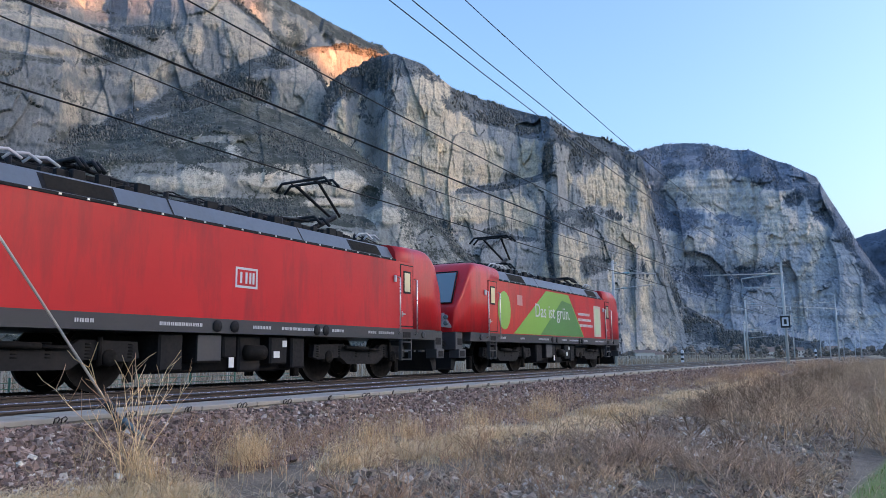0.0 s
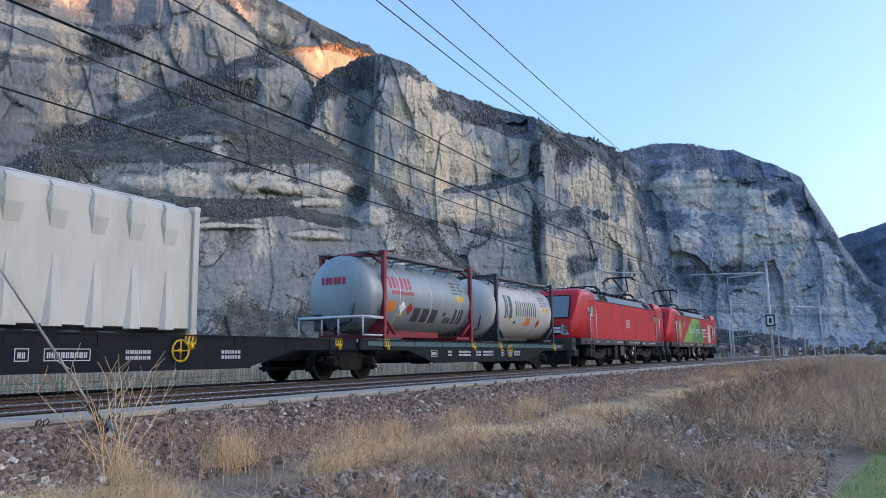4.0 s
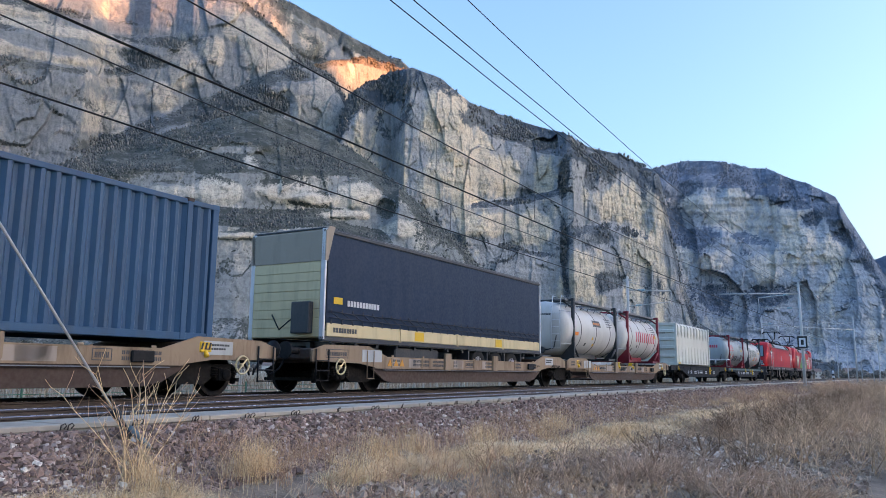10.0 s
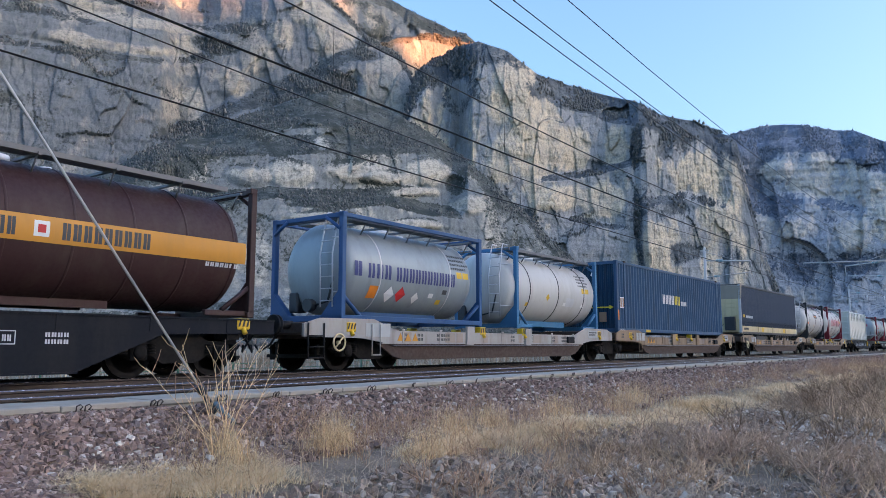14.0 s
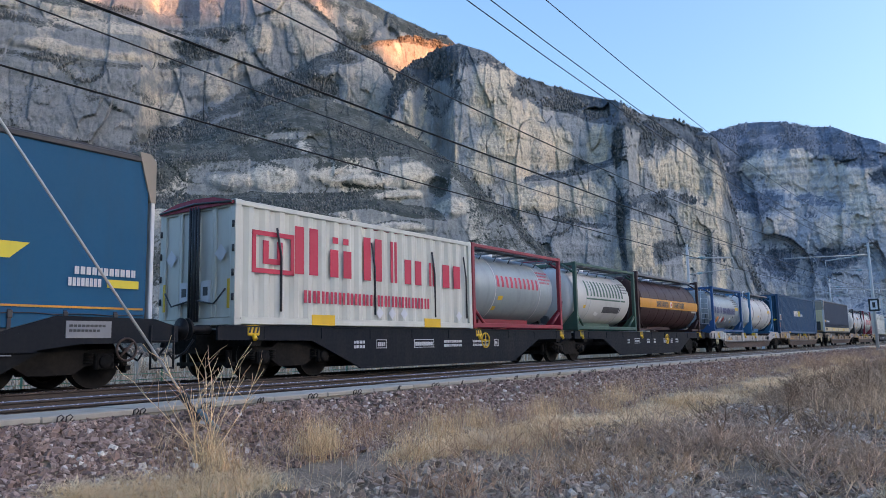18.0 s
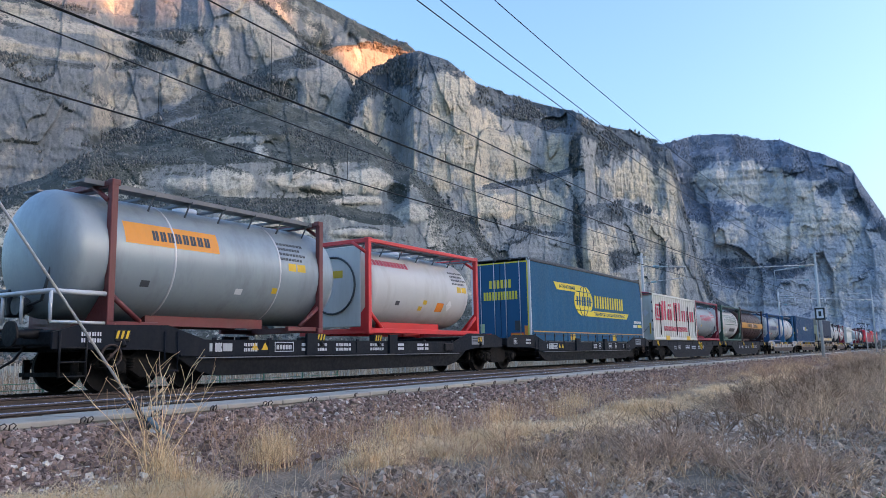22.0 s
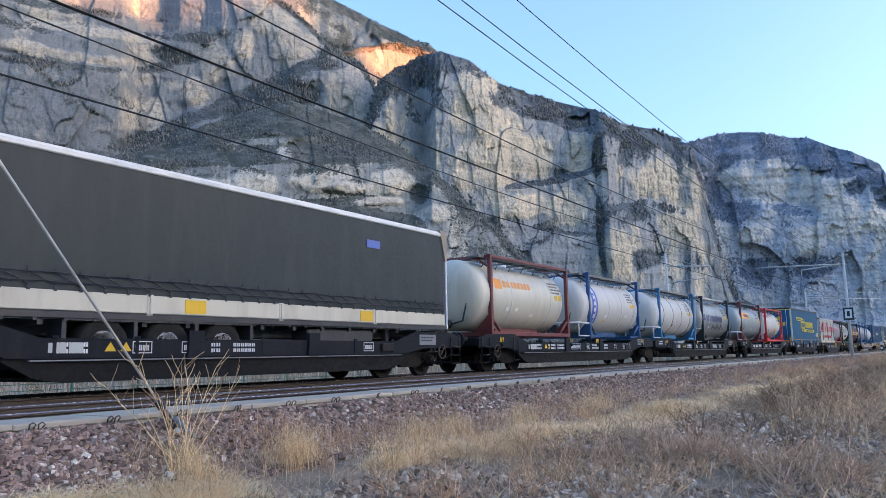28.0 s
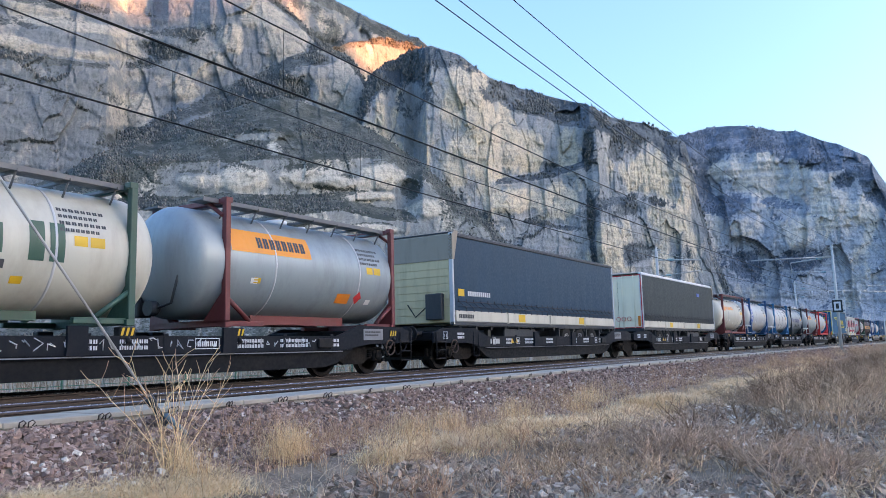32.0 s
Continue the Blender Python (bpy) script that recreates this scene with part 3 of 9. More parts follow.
def opposite_range():
    """The valley's other side, never in view; it keeps the low sun off all but the highest rims."""
    w = np.linspace(-9000, 5200, 420)
    ragged = fbm(np.stack([w / 110, w * 0, w * 0], -1), 4, 5)
    # made-up skyline that picks the sunlit rims: even ridge, notch, tall ragged crest
    top = np.interp(w, [-9000, 1500, 1560, 1610, 1660, 1720, 1780, 1840, 2000, 2150, 2190, 2690, 2735, 2790, 3100, 3300, 5200], [1850, 1980, 1900, 1822, 1900, 1835, 1880, 1960, 1960, 1900, 1812, 1850, 2350, 2600, 2600, 2000, 1850])
    top = top + ragged * np.where(w > 2730, 170, np.where((w > 1550) & (w < 1800), 45, 12))
    v = np.linspace(0, 1, 24)
    W, V = np.meshgrid(w, v, indexing="ij")
    dist = 6000 + 2000 * V
    Z = top[:, None] * V ** 0.9 - 5 + 40 * fbm(np.stack([W / 300, V * 4, W * 0], -1), 3, 6) * np.sin(V * math.pi)
    ux, uy = math.sin(radians(SUN_AZ)), math.cos(radians(SUN_AZ))
    P = np.stack([dist * ux - W * uy, dist * uy + W * ux, Z], -1).reshape(-1, 3)
    n = len(v)
    i, j = np.meshgrid(np.arange(len(w) - 1), np.arange(n - 1), indexing="ij")
    k = (i * n + j).ravel()
    bulk("mountain_opposite", P, np.stack([k, k + n, k + n + 1, k + 1], -1), rock_far, "unseen range on the valley's other side, added to block the sun", "mountain", "structure", True)


opposite_range()

# ---- ground ----
BANK = [(-400, -1.2), (-30, -1.2), (-14.5, -1.18), (-13.4, -1.12), (-11.5, -1.0), (-9.3, -0.9), (-8.6, -0.78), (-7.5, -0.62), (-6.85, -0.52), (-6.15, -0.12), (-6.0, -0.1), (-5.2, -0.12),
        (-4.9, -0.19), (2.6, -0.19), (3.4, -0.25), (5.0, -1.0), (7, -1.15), (60, -1.3), (400, -2)]


def ground_height(s, l):
    z = np.interp(l, *zip(*BANK))
    lump = fbm(np.stack([s * 0.45, l * 0.45, s * 0], -1), 4, 3)
    wild = np.clip((-6.6 - l) / 1.0, 0, 1)
    return z + wild * lump * 0.13


def spread(lo, hi, step, far, grow=1.18):
    mid = list(np.arange(lo, hi + step, step))
    a, d = [], step
    while (a[-1] if a else hi) < far:
        d *= grow
        a.append((a[-1] if a else hi) + d)
    c, d = [], step
    while (c[-1] if c else lo) > -far:
        d *= grow
        c.append((c[-1] if c else lo) - d)
    return np.array(c[::-1] + mid + a)


def ground_material():
    m, t, b = nodes_of("bank_soil")
    c = t.nodes.new("ShaderNodeTexCoord")
    soil = mix(t, ramp(t, noise_tex(t, 1.3, 8, 0.7), [(0.35, (0, 0, 0)), (0.65, (1, 1, 1))]), (0.105, 0.076, 0.056), (0.29, 0.22, 0.155))
    peb = node(t, "ShaderNodeTexVoronoi", Scale=22.0)
    link(t, c.outputs["Object"], peb.inputs["Vector"])
    stone = ramp(t, peb.outputs["Color"], [(0.2, (0.085, 0.058, 0.045)), (0.6, (0.18, 0.128, 0.10)), (0.9, (0.36, 0.31, 0.26))])
    fac = ramp(t, noise_tex(t, 0.7, 5, 0.6), [(0.48, (0, 0, 0)), (0.62, (0.8, 0.8, 0.8))])
    near = mix(t, fac, soil, stone)
    sep = t.nodes.new("ShaderNodeSeparateXYZ")
    link(t, c.outputs["Object"], sep.inputs[0])
    sq = t.nodes.new("ShaderNodeMath")
    sq.operation = "MULTIPLY"
    link(t, sep.outputs["X"], sq.inputs[0])
    link(t, sep.outputs["X"], sq.inputs[1])
    off = t.nodes.new("ShaderNodeMath")
    off.operation = "MULTIPLY_ADD"
    link(t, sq.outputs[0], off.inputs[0])
    off.inputs[1].default_value = 1 / 2600
    link(t, sep.outputs["Y"], off.inputs[2])

    # the lawn's edge draws away from the track with distance
    edge = t.nodes.new("ShaderNodeMath")
    edge.operation = "MULTIPLY_ADD"
    link(t, sep.outputs["X"], edge.inputs[0])
    edge.inputs[1].default_value = 0.12
    link(t, off.outputs[0], edge.inputs[2])

    def beyond(lo, hi, src=off):
        r = node(t, "ShaderNodeMapRange")
        r.inputs["From Min"].default_value, r.inputs["From Max"].default_value = lo, hi
        link(t, src.outputs[0], r.inputs["Value"])
        return r.outputs[0]

    field = mix(t, ramp(t, noise_tex(t, 0.35, 8, 0.7), [(0.35, (0, 0, 0)), (0.65, (1, 1, 1))]), (0.20, 0.18, 0.115), (0.36, 0.30, 0.215))
    lawn = mix(t, noise_tex(t, 1.5, 6, 0.7), (0.10, 0.15, 0.035), (0.20, 0.25, 0.075))
    near = mix(t, beyond(5.0, 7.0), near, field)
    link(t, mix(t, beyond(-11.72, -11.86, edge), near, lawn), b.inputs["Base Color"])
    b.inputs["Roughness"].default_value = 0.95
    bump(t, b, peb.outputs["Distance"], 0.5, 0.03)
    return m


def build_ground():
    xs, ys = spread(-8, 130, 0.4, 4600, 1.2), spread(-26, 6, 0.25, 4600, 1.2)
    X, Y = np.meshgrid(xs, ys, indexing="ij")
    s, l = lane(X, Y)
    far = np.hypot(X, Y) > 350
    Z = np.where(far, np.interp(np.hypot(X, Y), [350, 900, 5000], [-1.4, -2, -2]), ground_height(s, l))
    n = len(ys)
    i, j = np.meshgrid(np.arange(len(xs) - 1), np.arange(n - 1), indexing="ij")
    k = (i * n + j).ravel()
    return bulk("ground", np.stack([X, Y, Z], -1).reshape(-1, 3), np.stack([k, k + n, k + n + 1, k + 1], -1), ground_material(), "stony bank and valley floor in winter", "ground", "structure", True)


build_ground()

# ---- track ----
steel_rail = paint("rail_rust", (0.055, 0.040, 0.034), 0.6, 0.3, 0.3)
steel_top = paint("rail_head", (0.36, 0.36, 0.37), 0.25, 1.0, 0.15)
concrete = paint("weathered_concrete", (0.38, 0.335, 0.275), 0.9, 0, 0.5, (0.2, 0.17, 0.14), False)
concrete_dark = paint("sleeper_concrete", (0.26, 0.24, 0.22), 0.9, 0, 0.5, (0.12, 0.1, 0.08), False)


def swept(profile, s0, s1, step, l0, z0=0.0):
    """A profile of (sideways, up) rows swept along the line."""
    sh = Shape()
    rings = []
    for s in np.arange(s0, s1 + step, step):
        rings.append([on_track(s, l0 + a, z0 + b) for a, b in profile])
    return sh.loft(rings)


def track(name, l0, label):
    ob = thing(name, label, "railway track")
    tagged(ob, kind="structure")
    for side in (-0.7525, 0.7525):
        web = [(-0.075, -0.172), (0.075, -0.172), (0.075, -0.16), (0.012, -0.14), (0.012, -0.05), (0.034, -0.035), (0.034, -0.004), (-0.034, -0.004), (-0.034, -0.035), (-0.012, -0.05), (-0.012, -0.14), (-0.075, -0.16)]
        part("rail", swept(web, -60, 300, 2.0, l0 + side), steel_rail, ob)
        part("rail_head", swept([(-0.036, -0.01), (0.036, -0.01), (0.03, 0.0), (-0.03, 0.0)], -60, 300, 2.0, l0 + side), steel_top, ob, "polished steel running surface")
    sh = Shape()
    sh.prism([(-0.11, -0.2), (0.11, -0.2), (0.09, -0.165), (-0.09, -0.165)], -1.25, 1.25)
    me = sh.mesh("sleeper")
    me.materials.append(concrete_dark)
    for k in range(130):
        sl = new("sleeper", me)
        sl.parent = ob
        sl.matrix_world = track_pose(-6 + k * 0.6, l0, -0.012)
    return ob


track("far_track", 0.0, "far track with polished rails on dark ballast")
track("near_track", -TRACK_GAP, "near track with rusty rails on concrete sleepers")


def cable_trough():
    ob = thing("cable_trough", "pale concrete cable trough along the ballast edge", "cable trough")
    tagged(ob, kind="structure")
    rnd = random.Random(4)
    me = {}
    for k in range(100):
        s = -6 + k * 1.0 if k < 70 else 64 + (k - 70) * 4.0
        L = 1.0 if k < 70 else 4.0
        if L not in me:
            lid, body = Shape(), Shape()
            lid.box(0.006, L - 0.006, -0.37, 0.37, -0.035, 0.03, 0.012)
            body.box(0.0, L, -0.34, 0.34, -0.3, -0.036)
            me[L] = lid.mesh("lid"), body.mesh("trough")
            for q in me[L]:
                q.materials.append(concrete)
        for q, nm in zip(me[L], ("lid", "trough")):
            o = new(nm, q)
            o.parent = ob
            o.matrix_world = track_pose(s, -5.63, rnd.uniform(-0.006, 0.006) - 0.03)


cable_trough()


def lifting_loops():
    ob = thing("lifting_loops", "dark wire lifting loops along the trough's edge", "lifting loops")
    tagged(ob, kind="structure")
    sh = Shape()
    pts = [(0, 0, -0.05), (0.0, -0.02, 0.03), (0.05, -0.04, 0.06), (0.09, -0.03, 0.02), (0.05, -0.02, -0.03)]
    pts = [tuple(0.62 * c for c in p) for p in pts]
    sh.tube(pts, 0.007, 5).tube([(p[0] + 0.08, p[1], p[2]) for p in pts], 0.007, 5)
    me = sh.mesh("loop")
    me.materials.append(steel_rail)
    rnd = random.Random(8)
    for k in range(70):
        o = new("loop", me)
        o.parent = ob
        o.matrix_world = track_pose(1.2 + k * 0.93 + rnd.uniform(-0.15, 0.15), -6.03, -0.03, rnd.uniform(-30, 30))


lifting_loops()

# ---- train: paints ----
def flat(name, c, rough=0.45, metal=0.0, dirt=0.2, **k):
    return paint(name, c, rough, metal, dirt, **k)


red = flat("traffic_red", (0.62, 0.014, 0.018), 0.38, 0, 0.6, coat=0.3, dirt_color=(0.12, 0.018, 0.022), tone=0.15, spec=0.3)
loco_grey = flat("skirt_grey", (0.05, 0.053, 0.06), 0.45, 0, 0.3)
roof_grey = flat("roof_grey", (0.13, 0.16, 0.20), 0.45, 0, 0.25)
black = flat("black_steel", (0.013, 0.013, 0.015), 0.6, 0.1, 0.4, dirt_color=(0.035, 0.03, 0.026), spec=0.2)
gear = flat("running_gear_grime", (0.010, 0.009, 0.0085), 0.8, 0.0, 0.5, dirt_color=(0.034, 0.026, 0.020), streak=False, spec=0.15)
rubber = flat("tyre_rubber", (0.014, 0.014, 0.014), 0.85, 0, 0.4, dirt_color=(0.035, 0.032, 0.03), streak=False, spec=0.2)
chrome = flat("bright_steel", (0.62, 0.62, 0.62), 0.3, 0.9, 0.1)
white = flat("white_paint", (0.74, 0.74, 0.72), 0.5, 0, 0.2)
yellow = flat("yellow_plate", (0.72, 0.42, 0.02), 0.5)
orange = flat("orange_plate", (0.80, 0.22, 0.02), 0.5)
placard_red = flat("red_placard", (0.60, 0.03, 0.03), 0.5)
wheel_steel = flat("wheel_steel", (0.15, 0.14, 0.135), 0.5, 0.25, 0.5, dirt_color=(0.03, 0.024, 0.02), streak=False)
hazard_black = flat("hazard_black", (0.02, 0.02, 0.02), 0.6)
brown_wagon = flat("tan_wagon_paint", (0.30, 0.215, 0.145), 0.7, 0, 0.95, dirt_color=(0.085, 0.042, 0.024), tone=0.25, spec=0.2)
rust_brown = flat("rusty_brown_steel", (0.055, 0.032, 0.024), 0.75, 0, 0.5, dirt_color=(0.04, 0.03, 0.025))
white_wagon = flat("weathered_white_wagon", (0.36, 0.34, 0.315), 0.7, 0, 0.85, dirt_color=(0.20, 0.13, 0.09), tone=0.15)
wagon_black = flat("wagon_blue_black", (0.010, 0.013, 0.019), 0.6, 0, 0.5, dirt_color=(0.032, 0.030, 0.029), spec=0.12)
web_black = flat("web_black", (0.008, 0.009, 0.011), 0.7, 0, 0.3, dirt_color=(0.025, 0.022, 0.02), spec=0.15)
teal = flat("teal_sill", (0.03, 0.11, 0.12), 0.5, 0, 0.5)
walk_steel = flat("dull_walkway_steel", (0.16, 0.165, 0.17), 0.6, 0.2, 0.4)
galv = flat("galvanised_steel", (0.56, 0.57, 0.58), 0.55, 0.15, 0.2)
steel_tank = flat("dull_steel_tank", (0.285, 0.335, 0.352), 0.42, 0.22, 0.5, dirt_color=(0.135, 0.15, 0.15), spec=0.4)
steel_dirty = flat("soiled_steel_tank", (0.275, 0.305, 0.31), 0.42, 0.22, 0.9, dirt_color=(0.05, 0.05, 0.048))
white_tank = flat("white_tank", (0.53, 0.525, 0.50), 0.42, 0, 0.42, dirt_color=(0.24, 0.21, 0.17), spec=0.35)
cream_tank = flat("cream_tank", (0.55, 0.53, 0.45), 0.4, 0, 0.45, dirt_color=(0.25, 0.2, 0.14))
plum_tank = flat("plum_brown_tank", (0.050, 0.022, 0.022), 0.55, 0, 0.4, spec=0.3)
amber = flat("amber_stripe", (0.62, 0.26, 0.03), 0.5)
ochre = flat("bright_orange", (0.86, 0.30, 0.03), 0.5)
blue_frame = flat("blue_frame", (0.015, 0.085, 0.21), 0.5, 0, 0.3, spec=0.3)
azure_frame = flat("azure_frame", (0.02, 0.17, 0.33), 0.5, 0, 0.3, spec=0.3)
navy = flat("navy_lettering", (0.03, 0.045, 0.16), 0.5)
maroon_frame = flat("maroon_frame", (0.17, 0.03, 0.03), 0.5, 0, 0.4)
crimson = flat("crimson_frame", (0.27, 0.014, 0.03), 0.45, 0, 0.3)
scarlet = flat("scarlet_frame", (0.72, 0.03, 0.03), 0.4, 0, 0.15)
green_frame = flat("green_frame", (0.03, 0.09, 0.065), 0.5, 0, 0.4)
dark_frame = flat("dark_frame", (0.022, 0.027, 0.034), 0.5, 0, 0.4)
bottle_green = flat("bottle_green", (0.03, 0.10, 0.07), 0.5)
letter_red = flat("red_lettering", (0.55, 0.02, 0.06), 0.5)
letter_dark = flat("dark_lettering", (0.05, 0.055, 0.06), 0.6)
letter_white = flat("white_lettering", (0.60, 0.61, 0.63), 0.6)
box_blue = flat("container_blue", (0.022, 0.085, 0.165), 0.5, 0, 0.6, dirt_color=(0.05, 0.06, 0.075), spec=0.3)
sooty_blue = flat("sooty_container_blue", (0.007, 0.045, 0.085), 0.65, 0, 0.95, dirt_color=(0.040, 0.030, 0.024), spec=0.12)
box_white = flat("container_white", (0.56, 0.56, 0.50), 0.5, 0, 0.4, dirt_color=(0.32, 0.28, 0.22))
cream = flat("cream_panel", (0.62, 0.50, 0.30), 0.55, 0, 0.5, dirt_color=(0.2, 0.15, 0.09), spec=0.25)
door_cream = flat("cream_door", (0.88, 0.78, 0.58), 0.5, 0, 0.3, dirt_color=(0.3, 0.25, 0.18), spec=0.25)
pale_panel = flat("pale_panel", (0.56, 0.53, 0.45), 0.55, 0, 0.4, dirt_color=(0.22, 0.18, 0.13), spec=0.25)
curtain_dark = flat("slate_curtain", (0.009, 0.028, 0.062), 0.55, 0, 0.4, dirt_color=(0.026, 0.042, 0.066), spec=0.2)
curtain_navy = flat("navy_curtain", (0.009, 0.044, 0.085), 0.5, 0, 0.4, dirt_color=(0.026, 0.054, 0.076), spec=0.25)
curtain_grey = flat("grey_curtain", (0.028, 0.040, 0.045), 0.5, 0, 0.5, dirt_color=(0.055, 0.066, 0.068), spec=0.25)
curtain_blue = flat("blue_curtain", (0.004, 0.092, 0.185), 0.55, 0, 0.4, dirt_color=(0.025, 0.065, 0.10), spec=0.14)
letter_yellow = flat("yellow_lettering", (0.72, 0.56, 0.04), 0.5)
ad_green = flat("ad_green", (0.20, 0.46, 0.06), 0.35, 0, 0.1, coat=0.4)
ad_dark_green = flat("ad_dark_green", (0.06, 0.24, 0.05), 0.35, 0, 0.1, coat=0.4)


strap_dark = flat("strap_navy", (0.012, 0.016, 0.028), 0.6, 0, 0.1)
taupe = flat("taupe_cap", (0.30, 0.245, 0.19), 0.6, 0, 0.4)


def glass_material():
    m, t, b = nodes_of("cab_glass")
    b.inputs["Base Color"].default_value = (0.10, 0.16, 0.17, 1)
    b.inputs["Roughness"].default_value = 0.04
    b.inputs["Specular IOR Level"].default_value = 0.9
    b.inputs["Coat Weight"].default_value = 1.0
    return m


glass = glass_material()
# the pane's reflection of warm sky put into its base colour
warm_sky_glass = flat("door_window", (0.62, 0.52, 0.33), 0.1, 0, 0.1, coat=1.0)


def run(t):
    """How far the second locomotive's middle has come along the line."""
    return sway(t) + 0.00029866 * t ** 3 - 0.0132380 * t ** 2 + 7.98739 * t + 12.670


MOVERS, WHEELS = [], {"wagon": [], "loco": []}


def rides(ob, offset, z=0.0, turn=0.0):
    MOVERS.append((ob, offset, z, turn))
    ob.matrix_world = track_pose(run(0) + offset, 0, z, turn)
    return ob


def letters(sh, x0, x1, z0, z1, n, y, thick=0.006, weight=0.34, slant=0.0):
    """A word as plain upright bars, two to a letter."""
    w = (x1 - x0) / n
    for i in range(n):
        a = x0 + i * w
        for p in (0.06, 0.80 - weight):
            u0, u1 = a + p * w, a + (p + weight) * w
            sh.add([(u0, y, z0), (u1, y, z0), (u1 + slant, y, z1), (u0 + slant, y, z1), (u0, y - thick, z0), (u1, y - thick, z0), (u1 + slant, y - thick, z1), (u0 + slant, y - thick, z1)],
                   [(4, 5, 6, 7), (0, 4, 7, 3), (1, 2, 6, 5), (3, 7, 6, 2), (0, 1, 5, 4)])


def plate(parent, name, mat, x0, x1, z0, z1, y, label="", thick=0.008):
    return part(name, Shape().box(x0, x1, y - thick, y + 0.004, z0, z1), mat, parent, label)


def word(parent, mat, x0, x1, z0, z1, n, y, label="", weight=0.34):
    sh = Shape()
    letters(sh, x0, x1, z0, z1, n, y - 0.002, weight=weight)
    return part("lettering", sh, mat, parent, label)


def spelled(parent, text, mat, x, z, size, y, label="", width=0.0):
    cu = bpy.data.curves.new("lettering", "FONT")
    cu.body, cu.size, cu.extrude = text, size, 0.003
    tmp = bpy.data.objects.new("tmp", cu)
    me = bpy.data.meshes.new_from_object(tmp)
    bpy.data.objects.remove(tmp)
    if width:
        wide = max(v.co.x for v in me.vertices) - min(v.co.x for v in me.vertices)
        me.transform(Matrix.Diagonal((width / wide, 1, 1, 1)))
    me.transform(pose(x, y - 0.006, z, 90, 0, 0))
    me.materials.clear()
    me.materials.append(mat)
    ob = new("lettering", me)
    ob.parent = parent
    return tagged(ob, label)


def curved(parent, mat, x0, x1, z0, z1, r, zc, name="lettering", label="", n=0, lift=0.006, weight=0.34):
    """Bars or one panel that follow a tank's side. n = 0: one panel."""
    sh = Shape()
    spans = [(x0, x1)] if n == 0 else []
    w = (x1 - x0) / max(n, 1)
    for i in range(n):
        spans += [(x0 + (i + 0.06) * w, x0 + (i + 0.06 + weight) * w), (x0 + (i + 0.80 - weight) * w, x0 + (i + 0.80) * w)]
    k = max(2, int(abs(z1 - z0) / 0.07))
    for a, b in spans:
        va, vb = [], []
        for j in range(k + 1):
            z = z0 + (z1 - z0) * j / k
            dz = max(-0.995, min(0.995, (z - zc) / r))
            y = -math.sqrt(1 - dz * dz) * (r + lift)
            zz = zc + dz * (r + lift)
            va.append((a, y, zz))
            vb.append((b, y, zz))
        m = k + 1
        sh.add(va + vb, [(j, m + j, m + j + 1, j + 1) for j in range(k)], True)
    return part(name, sh, mat, parent, label, *(("stuff",) if name == "graffiti" else ()))


# ---- running gear ----
def wheel_shape(r):
    tyre = Shape().turn_y([(-0.07, r), (-0.065, r), (0.055, r), (0.06, r + 0.028), (0.075, r + 0.028), (0.075, r - 0.1), (-0.07, r - 0.1)], n=28)
    disc = Shape().turn_y([(-0.062, r - 0.075), (-0.035, r - 0.11), (-0.02, r * 0.45), (-0.06, r * 0.32), (-0.10, r * 0.24), (-0.11, r * 0.1)], n=28)
    bolts = Shape()
    for k in range(8):
        a = k * math.pi / 4
        bolts.box(math.cos(a) * (r - 0.14) - 0.02, math.cos(a) * (r - 0.14) + 0.02, -0.05, -0.03, math.sin(a) * (r - 0.14) - 0.02, math.sin(a) * (r - 0.14) + 0.02)
    return tyre, disc, bolts


WHEEL_MESH = {}


def wheelset(parent, x, r, kind):
    """Two wheels on one axle; its turning is keyed later."""
    if r not in WHEEL_MESH:
        tyre, disc, bolts = wheel_shape(r)
        full = Shape()
        for side in (1, -1):
            for src in (tyre, disc, bolts):
                n = len(full.v)
                full.v += [(p[0], side * (p[1] - 0.755), p[2]) for p in src.v]
                full.f += [tuple(i + n for i in (f if side == 1 else f[::-1])) for f in src.f]
                full.s += src.s
        full.turn_y([(-0.7, 0.085), (0.7, 0.085)], n=10)
        me = full.mesh("wheelset")
        for m in (gear, wheel_steel):
            me.materials.append(m)
        idx = []
        half = len(tyre.f) + len(disc.f) + len(bolts.f)
        for i in range(len(full.f)):
            k = i % half if i < 2 * half else -1
            idx.append(1 if 0 <= k - len(tyre.f) < 28 or (0 <= k < 28) else 0)
        me.polygons.foreach_set("material_index", idx)
        WHEEL_MESH[r] = me
    ob = new("wheelset", WHEEL_MESH[r])
    ob.parent = parent
    ob.matrix_parent_inverse = pose(x, 0, r)
    WHEELS[kind].append(ob)
    return ob


BOGIE = {}


def pieces_of(name, shape, per, material):
    """Meshes of a shape, so many solids to each."""
    made = []
    ends = shape.marks[1:] + [(len(shape.v), len(shape.f))]
    for k in range(0, len(ends), per):
        (v0, f0), (v1, f1) = shape.marks[k], ends[min(k + per, len(ends)) - 1]
        one = Shape()
        one.v, one.s = shape.v[v0:v1], shape.s[f0:f1]
        one.f = [tuple(i - v0 for i in f) for f in shape.f[f0:f1]]
        me = one.mesh(name)
        me.materials.append(material)
        made.append(me)
    return made


